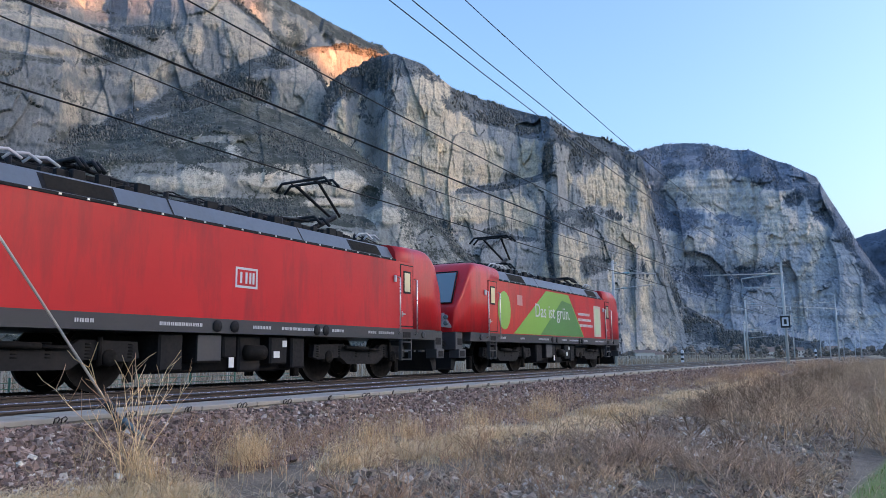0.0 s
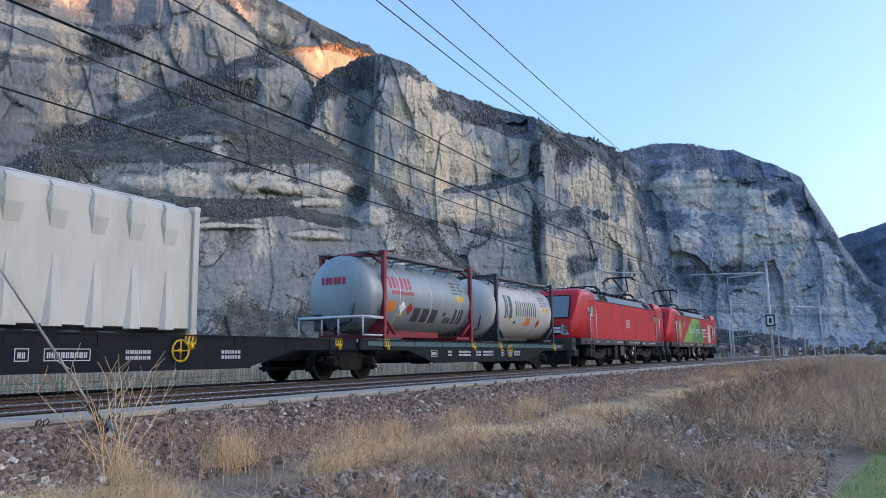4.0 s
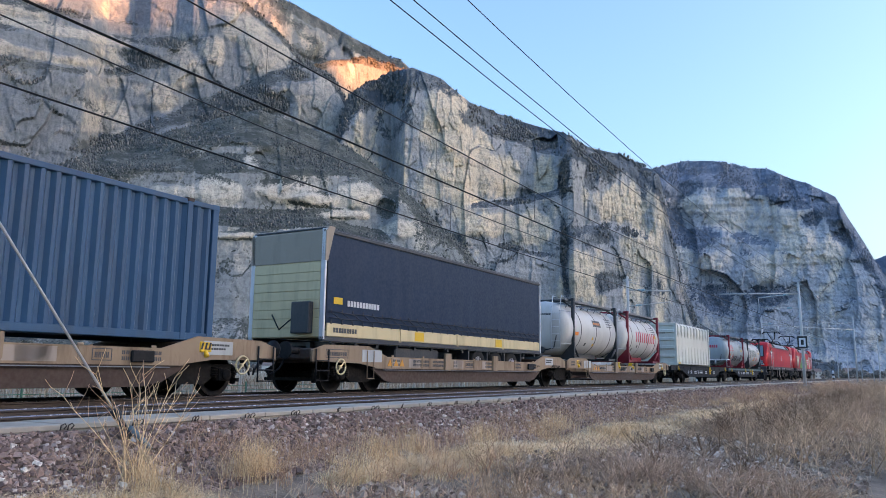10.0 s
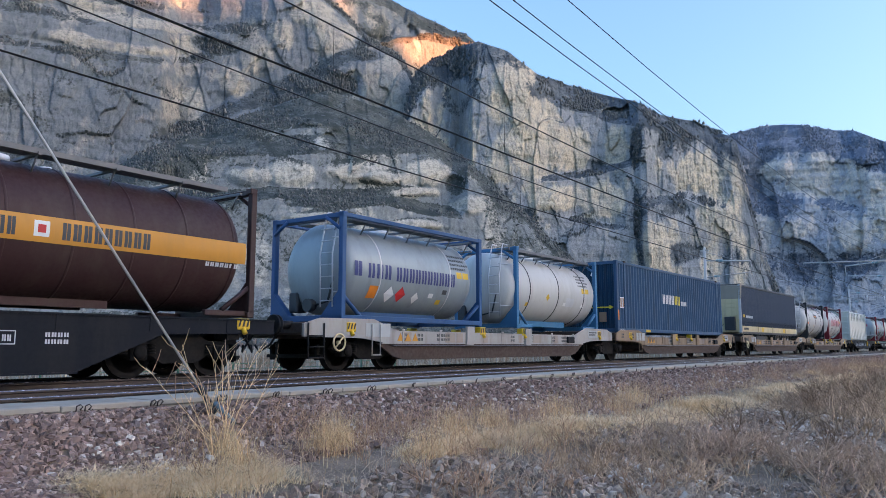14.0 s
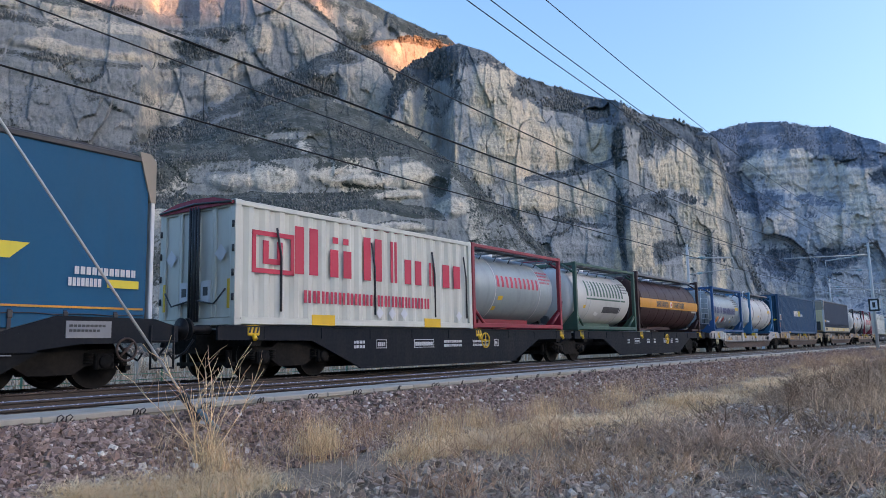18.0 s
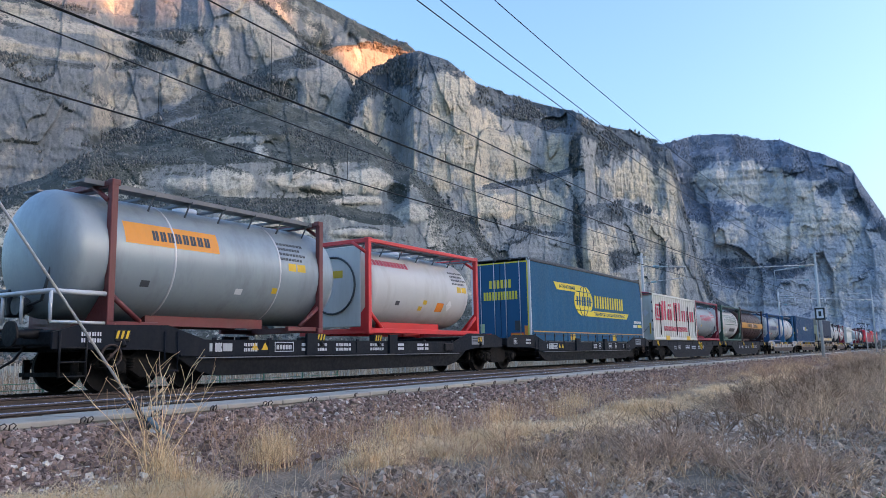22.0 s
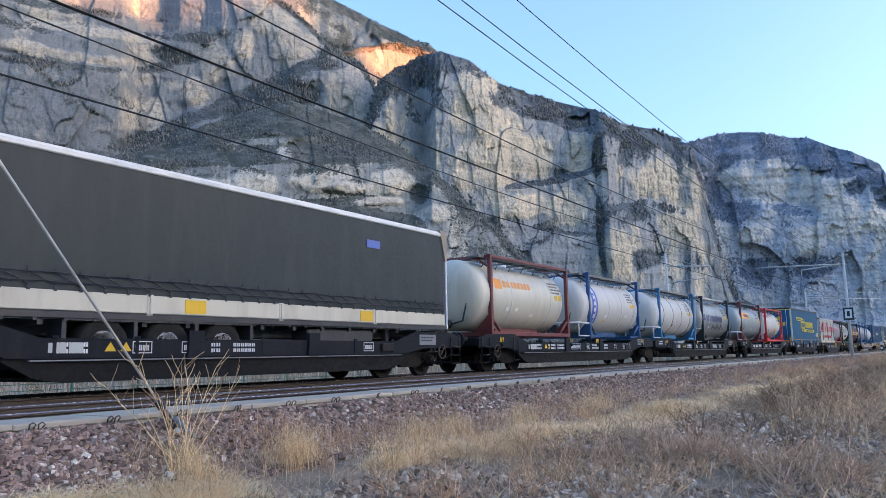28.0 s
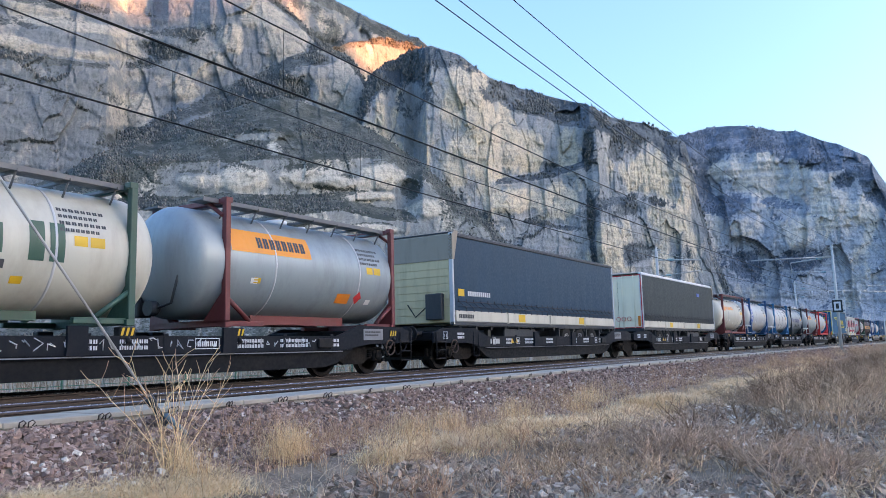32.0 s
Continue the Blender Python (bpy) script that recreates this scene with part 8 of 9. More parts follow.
ob, k = tank_container("cream tank container in a dark green frame with green emblem", -261.7, -255.65, 2.65, cream_tank, green_frame, 1.18, (0.3, 0.7), "beam", 2, False)
ring = [(k["b"] - 1.75 + 0.42 * math.cos(i * math.pi / 12), i) for i in range(24)]
curved(ob, bottle_green, k["b"] - 2.0, k["b"] - 1.29, k["zc"] - 0.28, k["zc"] + 0.38, k["r"], k["zc"], "emblem", "round green emblem", 2, weight=0.4)
curved(ob, bottle_green, k["b"] - 4.8, k["b"] - 2.3, k["zc"] - 0.2, k["zc"] + 0.28, k["r"], k["zc"], n=5, weight=0.24)
curved(ob, letter_dark, k["b"] - 4.8, k["b"] - 2.3, k["zc"] - 0.44, k["zc"] - 0.3, k["r"], k["zc"], n=12)
marks(ob, k, 16)

# ---- overhead line ----
mast_steel = flat("mast_grey_paint", (0.50, 0.51, 0.50), 0.6, 0.2, 0.35)
wire_dark = flat("wire_copper_dark", (0.018, 0.018, 0.02), 0.5, 0.5, 0.1)
insulator_green = flat("glass_insulator", (0.14, 0.36, 0.42), 0.3)
sign_black = flat("sign_black", (0.015, 0.015, 0.015), 0.5)


def wire(name, rows, r, label):
    """One wire, swept along points of (s, sideways, up)."""
    ob = thing(name, label, "overhead wire", "overhead wires")
    part("strand", Shape().tube([on_track(*p) for p in rows], r, 5), wire_dark, ob)
    return ob


SPANS = [-52, 0, 54, 109, 160, 215, 250]
MASTS = [-52, 0, 67, 124.5, 190, 250]


def hung(l, z_mast, sag, s_list, n=14, sway=0.0):
    rows = []
    for a, b in zip(s_list[:-1], s_list[1:]):
        for k in range(n):
            u = k / n
            rows.append((a + (b - a) * u, l + sway * math.sin(u * math.pi), z_mast - 4 * sag * u * (1 - u)))
    rows.append((s_list[-1], l, z_mast))
    return rows


for l in (0.0, -3.3):
    messenger = hung(l, 7.05 if l == 0 else 7.15, 0.50, SPANS)
    for d in (-0.02, 0.02):
        wire("contact_wire", [(s, l + d, 5.58 if l == 0 else 5.62) for s in np.arange(-52, 251, 6.0)], 0.014, "dark grooved contact wire above the track")
    cat = wire("messenger_wire", messenger, 0.017, "dark messenger wire that carries the contact wire")
    for s in np.arange(-48, 200, 6.5):
        top = float(np.interp(s, [p[0] for p in messenger], [p[2] for p in messenger]))
        part("dropper", Shape().tube([on_track(s, l, 5.6), on_track(s, l, top)], 0.006, 4), wire_dark, cat)
for l, z in ((-6.5, 7.17), (-6.5, 7.52), (-6.5, 8.5)):
    wire("feeder_wire", hung(l, z, 0.75, MASTS), 0.011, "feeder cable along the mast tops")


def lattice_mast(s, l, height, lean=0.0, sign=False):
    ob = thing("catenary_mast", "tapered grey steel mast beside the track", "catenary mast", "catenary masts", track_pose(s, l, -0.35))
    side = 1 if l < 0 else -1
    part("pole", Shape().tube([(0, 0, 0), (0, lean * side, height * 0.5), (0, 2 * lean * side, height)], [0.12, 0.105, 0.085], 14), mast_steel, ob)
    part("footing", Shape().box(-0.4, 0.4, -0.4, 0.4, -0.4, 0.12, 0.03), concrete, ob)
    arm = Shape()
    reach = 3.1
    arm.tube([(0, 0, height - 0.9), (0, side * reach, height - 1.15)], 0.05, 8)
    arm.tube([(0, 0, height - 0.3), (0, side * reach * 0.75, height - 1.05)], 0.02, 6)
    arm.tube([(0, 0, height - 2.1), (0, side * reach * 0.95, height - 1.9)], 0.035, 8)
    arm.tube([(0, side * reach, height - 1.15), (0, side * reach, height - 1.95)], 0.025, 6)
    part("cantilever", arm, mast_steel, ob)
    ins = Shape()
    for k in range(5):
        ins.tube([(0, side * (0.8 + k * 0.09), height - 0.96 - k * 0.007), (0, side * (0.85 + k * 0.09), height - 0.965 - k * 0.007)], 0.09, 10)
        ins.tube([(0, side * (0.6 + k * 0.08), height - 2.06), (0, side * (0.64 + k * 0.08), height - 2.06)], 0.07, 10)
    each("insulator", ins, insulator_green, ob)
    part("wire_bracket", Shape().box(-0.06, 0.06, -0.3, 0.3, height - 0.25, height - 0.15, 0.01).box(-0.2, 0.2, -0.05, 0.05, height, height + 0.06, 0.01), mast_steel, ob)
    if sign:
        sg = part("sign", Shape().box(-0.14, -0.11, -0.36, 0.36, 3.02, 3.98, 0.03), sign_black, ob, "black mast sign with a white letter")
        part("sign_face", Shape().box(-0.148, -0.142, -0.24, 0.24, 3.16, 3.84), letter_white, sg)
        part("sign_core", Shape().box(-0.154, -0.149, -0.10, 0.10, 3.30, 3.70), sign_black, sg)
    return ob


lattice_mast(67.0, -6.6, 8.3, 0.02, True)
lattice_mast(54.0, 3.2, 7.8)
lattice_mast(109.0, 3.2, 8.6)
lattice_mast(110.0, 3.7, 5.2)
lattice_mast(124.5, -6.6, 9.4)
lattice_mast(160.0, 3.2, 8.8)
lattice_mast(190.0, -6.8, 8.8)
lattice_mast(215.0, 3.2, 8.8)
# short poles beside the far masts
for s, l, h in ((106.5, -6.8, 3.6), (126.5, -7.1, 5.4), (152.0, -7.4, 4.2)):
    ob = thing("pole", "slim grey steel pole beside the line", "pole", "slim poles", track_pose(s, l, -0.35))
    part("tube", Shape().tube([(0, 0, 0), (0, 0, h)], [0.07, 0.055], 10), mast_steel, ob)
    part("cap", Shape().tube([(0, 0, h), (0, 0, h + 0.05)], [0.075, 0.03], 10), mast_steel, ob)
# cross-spans between far masts
hs = thing("head_span", "steel cross-span with hanging insulators between masts", "overhead wire")
part("span_bar", Shape().tube([on_track(124.5, -6.6, 7.1), on_track(109.0, 3.3, 7.1)], 0.06, 6).tube([on_track(124.5, -6.6, 7.9), on_track(109.0, 3.3, 7.9)], 0.03, 6), mast_steel, hs)
for l in (-5.2, -3.3, -1.5, 0.0, 1.6):
    each("insulator", Shape().tube([on_track(114.2 - l * 1.57, l, 7.1), on_track(114.2 - l * 1.57, l, 6.5)], 0.09, 8), letter_white, hs)
part("span_bar", Shape().tube([on_track(67.0, -6.6, 7.05), on_track(63.5, -1.2, 6.9)], 0.05, 6), mast_steel, hs)


def striped_post(s, l, h):
    ob = thing("marker_post", "black and white striped marker post with pointed top", "marker post", "marker posts", track_pose(s, l, -0.3))
    n = 6
    for k in range(n):
        part("stripe", Shape().box(-0.11, 0.11, -0.11, 0.11, h * k / n, h * (k + 1) / n - 0.002), letter_white if k % 2 == 1 else sign_black, ob)
    part("cap", Shape().loft([[(-0.12, -0.12, h), (0.12, -0.12, h), (0.12, 0.12, h), (-0.12, 0.12, h)], [(-0.01, -0.01, h + 0.16), (0.01, -0.01, h + 0.16), (0.01, 0.01, h + 0.16), (-0.01, 0.01, h + 0.16)]]), letter_white, ob)


striped_post(72.5, 3.0, 1.25)
striped_post(94.5, -6.2, 1.3)


def guy_rod():
    """The mast stay that leans across the view, with its anchor and turnbuckle."""
    ob = thing("guy_rod", "galvanised stay rod anchored in the ballast", "mast stay")
    foot, top = on_track(5.73, -6.35, -0.36), on_track(-0.02, -6.35, 6.86)
    d = (top - foot).normalized()
    part("rod", Shape().tube([foot + d * 0.55, top], 0.0135, 10), galv, ob)
    part("anchor", Shape().tube([foot - d * 0.3, foot + d * 0.35], 0.03, 10), galv, ob)
    tb = Shape()
    for s in (-0.035, 0.035):
        tb.tube([foot + d * 0.3 + Vector((0, s, 0)), foot + d * 0.62 + Vector((0, s, 0))], 0.014, 6)
    tb.tube([foot + d * 0.28, foot + d * 0.36], 0.055, 10).tube([foot + d * 0.56, foot + d * 0.66], 0.05, 10)
    part("turnbuckle", tb, dark_frame, ob)
    part("wrapping", Shape().tube([foot + d * 0.4 + Vector((0.03, -0.05, 0)), foot + d * 0.2 + Vector((0.09, -0.06, 0.0)), foot - d * 0.05 + Vector((0.16, -0.06, 0.0))], 0.03, 8), flat("blue_grey_sheath", (0.13, 0.2, 0.24), 0.6), ob, "loose blue-grey sheath at the foot")


guy_rod()

# ---- loose stone ----
ICO = [(0, 0, 1), (0.894, 0, 0.447), (0.276, 0.851, 0.447), (-0.724, 0.526, 0.447), (-0.724, -0.526, 0.447), (0.276, -0.851, 0.447), (0.724, 0.526, -0.447), (-0.276, 0.851, -0.447), (-0.894, 0, -0.447), (-0.276, -0.851, -0.447), (0.724, -0.526, -0.447), (0, 0, -1)]
ICO_F = [(0, 1, 2), (0, 2, 3), (0, 3, 4), (0, 4, 5), (0, 5, 1), (1, 6, 2), (2, 7, 3), (3, 8, 4), (4, 9, 5), (5, 10, 1), (2, 6, 7), (3, 7, 8), (4, 8, 9), (5, 9, 10), (1, 10, 6), (11, 7, 6), (11, 8, 7), (11, 9, 8), (11, 10, 9), (11, 6, 10)]

# a chipped block, narrower on top
ROCK = [(-0.75, -0.75, -0.7), (0.75, -0.75, -0.7), (0.75, 0.75, -0.7), (-0.75, 0.75, -0.7), (-0.55, -0.55, 0.75), (0.55, -0.55, 0.75), (0.55, 0.55, 0.75), (-0.55, 0.55, 0.75)]
ROCK_F = [(3, 2, 1, 0), (4, 5, 6, 7), (0, 1, 5, 4), (1, 2, 6, 5), (2, 3, 7, 6), (3, 0, 4, 7)]


def stones(name, s, l, z, size, material, label, seed):
    rg = np.random.default_rng(seed)
    n = len(s)
    V = (np.array(ROCK)[None] + rg.uniform(-0.38, 0.38, (n, 8, 3))) * (size[:, None, None] * rg.uniform([0.8, 0.6, 0.45], [1.3, 1.0, 0.9], (n, 3))[:, None, :])
    tip = rg.uniform(-0.7, 0.7, n)
    V = np.stack([V[..., 0] * np.cos(tip)[:, None] + V[..., 2] * np.sin(tip)[:, None], V[..., 1], V[..., 2] * np.cos(tip)[:, None] - V[..., 0] * np.sin(tip)[:, None]], -1)
    a = rg.uniform(0, 6.28, n)
    c, sn = np.cos(a)[:, None], np.sin(a)[:, None]
    V = np.stack([V[..., 0] * c - V[..., 1] * sn, V[..., 0] * sn + V[..., 1] * c, V[..., 2]], -1)
    px, py, _ = spot(s, l)
    P = np.stack([px, py, z], -1)
    V = (V + P[:, None]).reshape(-1, 3)
    F = (np.array(ROCK_F)[None] + 8 * np.arange(n)[:, None, None]).reshape(-1, 4)
    return bulk(name, V, F, material, label, "stones", "stuff")


def stone_material(name, cols):
    cols = [(p, earthy(c)) for p, c in cols]
    m, t, b = nodes_of(name)
    g = t.nodes.new("ShaderNodeNewGeometry")
    base = ramp(t, g.outputs["Random Per Island"], cols)
    link(t, mix(t, ramp(t, noise_tex(t, 26, 5, 0.7), [(0.35, (0.5, 0.5, 0.5)), (0.7, (0, 0, 0))]), base, (0.11, 0.085, 0.07)), b.inputs["Base Color"])
    b.inputs["Roughness"].default_value = 0.9
    bump(t, b, noise_tex(t, 60, 4, 0.7), 0.4, 0.01)
    return m


ballast_mat = stone_material("red_brown_ballast", [(0.0, (0.11, 0.072, 0.064)), (0.4, (0.245, 0.163, 0.145)), (0.75, (0.37, 0.262, 0.232)), (0.92, (0.42, 0.325, 0.30)), (0.98, (0.52, 0.46, 0.44)), (1.0, (0.66, 0.63, 0.62))])
bed_mat = stone_material("grey_brown_ballast", [(0.0, (0.075, 0.058, 0.05)), (0.5, (0.16, 0.128, 0.112)), (0.9, (0.28, 0.245, 0.225)), (1.0, (0.5, 0.48, 0.46))])
pale_mat = stone_material("pale_rubble", [(0.0, (0.62, 0.60, 0.57)), (0.5, (0.74, 0.72, 0.69)), (1.0, (0.82, 0.80, 0.77))])
_g = np.random.default_rng(7)


def along(n, lo, hi, power=2.2):
    """Places along the line, thicker near the camera."""
    return lo + (hi - lo) * _g.random(n) ** power


n = 26000
s = along(n, 2.5, 75)
l = -6.02 - 1.55 * _g.random(n) - 0.25 * fbm(np.stack([s * 0.6, s * 0, s * 0], -1), 3, 9)
stones("ballast_shoulder", s, l, ground_height(s, l) + 0.016, 0.026 + 0.026 * _g.random(n) ** 1.4, ballast_mat, "reddish-brown ballast stones spilling down the shoulder", 1)
n = 9000
s, l = along(n, -2, 70), _g.uniform(-5.15, 2.7, n)
stones("ballast_bed", s, l, np.full(n, -0.185) + 0.01 * _g.random(n), 0.03 + 0.02 * _g.random(n), bed_mat, "grey-brown ballast between and beside the rails", 2)
n = 700
s = along(n, 3.2, 45, 1.7)
l = -6.35 - 1.0 * _g.random(n)
keep = fbm(np.stack([s * 0.9, l * 1.2, s * 0], -1), 3, 21) > 0.1
s, l = s[keep], l[keep]
stones("pale_stone", s, l, ground_height(s, l) + 0.035, 0.016 + 0.030 * _g.random(len(s)) ** 2, pale_mat, "scattered white stones on the shoulder", 3)
n = 24000
s = along(n, 4, 60, 1.6)
l = -8.3 - 4.7 * _g.random(n)
keep = fbm(np.stack([s * 0.33, l * 0.55, s * 0], -1), 3, 35) < 0.22
s, l = s[keep], l[keep]
stones("rubble", s, l, ground_height(s, l) + 0.03, 0.012 + 0.062 * _g.random(len(s)) ** 2.4, stone_material("mixed_rubble", [(0.0, (0.18, 0.12, 0.095)), (0.55, (0.33, 0.25, 0.205)), (0.85, (0.48, 0.40, 0.34)), (1.0, (0.68, 0.62, 0.56))]), "mixed rubble on the bank", 4)


n = 1500
s = along(n, 5, 32, 1.5)
l = np.interp(s, [5, 10, 20, 32], [-8.2, -8.9, -9.2, -9.4]) - np.interp(s, [5, 12, 32], [1.2, 2.6, 3.4]) * _g.random(n)
keep = fbm(np.stack([s * 0.8, l * 1.1, s * 0], -1), 3, 91) > 0.0
s, l = s[keep], l[keep]
stones("slope_stone", s, l, ground_height(s, l) + 0.03, 0.02 + 0.06 * _g.random(len(s)) ** 2.6, pale_mat, "pale stones lying in patches on the slope", 5)


# ---- dry growth ----
def straw_material(name, cols, rough=0.8, shade=0.5):
    cols = [(p, earthy(c)) for p, c in cols]
    m, t, b = nodes_of(name)
    g = t.nodes.new("ShaderNodeNewGeometry")
    base = ramp(t, g.outputs["Random Per Island"], cols)
    stand = ramp(t, noise_tex(t, 0.8, 4, 0.6), [(0.38, (shade, shade, shade)), (0.54, (0, 0, 0))])
    link(t, mix(t, stand, base, dark(cols[0][1], 0.62)), b.inputs["Base Color"])
    b.inputs["Roughness"].default_value = rough
    b.inputs["Specular IOR Level"].default_value = 0.2
    return m


def place(s, l):
    px, py, _ = spot(s, l)
    return np.stack([px, py, ground_height(s, l)], -1)


def blades(name, s, l, height, width, lean, material, label, seed, seg=3, category="dry grass"):
    """Bent tapering blades, one strip each."""
    rg = np.random.default_rng(seed)
    n = len(s)
    root = place(s, l) - np.array([0, 0, 0.01])
    az = rg.uniform(0, 6.28, n)
    d = np.stack([np.cos(az), np.sin(az), np.zeros(n)], -1)
    w = np.stack([-np.sin(az + rg.normal(0, 0.7, n)), np.cos(az), np.zeros(n)], -1)
    H = height * rg.uniform(0.5, 1.25, n)
    ln = lean * rg.uniform(0.2, 1.4, n)
    V = []
    for k in range(seg + 1):
        u = k / seg
        c = root + d * (ln * H * u ** 1.8)[:, None] + np.array([0, 0, 1.0]) * (H * u * (1 - 0.25 * np.clip(ln, 0, 1.3) * u))[:, None]
        half = (width * (1 - 0.8 * u) * 0.5)
        V += [c - w * half, c + w * half]
    V = np.stack(V, 1).reshape(-1, 3)
    m = 2 * (seg + 1)
    f = np.array([(2 * k, 2 * k + 1, 2 * k + 3, 2 * k + 2) for k in range(seg)])
    F = (f[None] + m * np.arange(n)[:, None, None]).reshape(-1, 4)
    return bulk(name, V, F, material, label, category, "stuff")


def tufts(n_tufts, per, s_lo, s_hi, l_lo, l_hi, mask_seed, cut, spread_r, power=1.8):
    ts = along(n_tufts, s_lo, s_hi, power)
    tl = _g.uniform(l_lo, l_hi, n_tufts)
    keep = fbm(np.stack([ts * 0.33, tl * 0.55, ts * 0], -1), 3, mask_seed) > cut
    ts, tl = ts[keep], tl[keep]
    s = np.repeat(ts, per) + _g.normal(0, spread_r, len(ts) * per)
    l = np.repeat(tl, per) + _g.normal(0, spread_r, len(ts) * per)
    return s, l


straw = straw_material("dry_straw", [(0.0, (0.52, 0.355, 0.20)), (0.5, (0.75, 0.55, 0.345)), (1.0, (0.88, 0.71, 0.49))], 0.8, 0.2)
pale_straw = straw_material("bleached_straw", [(0.0, (0.62, 0.46, 0.28)), (0.5, (0.78, 0.62, 0.42)), (1.0, (0.85, 0.74, 0.56))], 0.8, 0.1)
dull = straw_material("dull_stalks", [(0.0, (0.32, 0.215, 0.145)), (0.5, (0.56, 0.41, 0.28)), (1.0, (0.77, 0.60, 0.42))])
twig = straw_material("dark_twigs", [(0.0, (0.25, 0.175, 0.13)), (0.6, (0.52, 0.385, 0.28)), (1.0, (0.76, 0.59, 0.43))])
rusty = straw_material("rusty_stalks", [(0.0, (0.33, 0.20, 0.145)), (0.6, (0.52, 0.35, 0.25)), (1.0, (0.68, 0.51, 0.37))])
fresh = straw_material("short_green_grass", [(0.0, (0.09, 0.17, 0.035)), (0.6, (0.16, 0.28, 0.06)), (1.0, (0.28, 0.36, 0.11))])

# matted pale grass along the shelf, thin at its edges
ts = along(7600, 3.5, 40, 1.5)
tl = np.interp(ts, [4, 6, 8, 10, 13, 20, 40], [-7.45, -7.6, -7.8, -8.15, -8.35, -8.4, -8.2]) + 0.24 * _g.normal(0, 1, len(ts)) + 0.08 * np.sin(ts * 0.8)
keep = (fbm(np.stack([ts * 0.5, tl * 0.9, ts * 0], -1), 3, 31) > -0.34)
ts, tl = ts[keep], tl[keep]
s, l = np.repeat(ts, 14) + _g.normal(0, 0.06, len(ts) * 14), np.repeat(tl, 14) + _g.normal(0, 0.06, len(ts) * 14)
blades("matted_straw", s, l, 0.13, 0.0075, 2.0, pale_straw, "pale dry grass matted along the bank's shelf", 11)
# upright clumps standing apart
clump_s, clump_l = [], []
for cs, cl, r, k in ((5.2, -7.0, 0.14, 200), (5.1, -7.3, 0.16, 160), (6.2, -7.45, 0.22, 420), (6.55, -7.3, 0.18, 300), (8.6, -7.5, 0.25, 240), (9.6, -7.4, 0.25, 260), (11.6, -7.5, 0.35, 300), (7.2, -8.1, 0.25, 220), (14.0, -7.6, 0.4, 300), (15.5, -7.3, 0.4, 320)):
    clump_s.append(cs + _g.normal(0, r * 0.6, k))
    clump_l.append(cl + _g.normal(0, r * 0.5, k))
blades("straw_clump", np.concatenate(clump_s), np.concatenate(clump_l), 0.40, 0.0045, 0.5, straw, "upright tufts of dry grass", 12, 4)
ts = along(1900, 16, 80, 1.25)
tl = np.interp(ts, [16, 30, 80], [-8.2, -7.6, -7.0]) + _g.normal(0, 0.28, len(ts))
keep = (tl < -6.3) & (fbm(np.stack([ts * 0.2, tl * 0.5, ts * 0], -1), 3, 32) > -0.1)
ts, tl = ts[keep], tl[keep]
s, l = np.repeat(ts, 14) + _g.normal(0, 0.09, len(ts) * 14), np.repeat(tl, 14) + _g.normal(0, 0.09, len(ts) * 14)
blades("crest_straw", s, l, 0.26, 0.007, 1.3, straw, "yellow dry grass along the bank's crest", 17)
s, l = tufts(420, 5, 4, 45, -9.0, -7.0, 71, 0.02, 0.06, 1.5)
blades("standing_stalks", s, l, 0.46, 0.0042, 0.7, straw, "thin upright stalks standing in the matted grass", 19, 4)
s, l = tufts(2000, 8, 4, 45, -13.3, -7.6, 73, -0.02, 0.07, 1.5)
blades("fallen_litter", s, l, 0.26, 0.006, 2.4, straw_material("grey_litter", [(0.0, (0.36, 0.27, 0.20)), (1.0, (0.70, 0.58, 0.45))]), "fallen pale stalks on the slope", 20)
s, l = tufts(3200, 12, 4, 130, -13.9, -8.7, 35, -0.06, 0.10, 1.6)
blades("dead_weeds", s, l, 0.18, 0.006, 1.5, twig, "brown dead weeds covering the slope", 13)
s, l = tufts(1500, 14, 5, 130, -12.9, -8.4, 37, 0.06, 0.10, 1.5)
blades("pale_weeds", s, l, 0.20, 0.006, 1.4, straw_material("mixed_stalks", [(0.0, (0.44, 0.33, 0.22)), (1.0, (0.72, 0.60, 0.43))]), "mixed dry stalks", 14)
s, l = tufts(1500, 8, 5, 60, -7.5, -6.45, 38, -0.02, 0.07, 1.4)
blades("thin_weeds", s, l, 0.28, 0.0045, 0.8, rusty, "thin brown stalks among the ballast", 18)
s, l = tufts(11000, 5, 3, 60, -21, -12.2, 39, -2, 0.1, 2.0)
s, l = s[l < -11.78 - 0.12 * s], l[l < -11.78 - 0.12 * s]
blades("green_grass", s, l, 0.09, 0.008, 0.6, fresh, "short green grass at the foot of the bank", 15, 2, "grass")


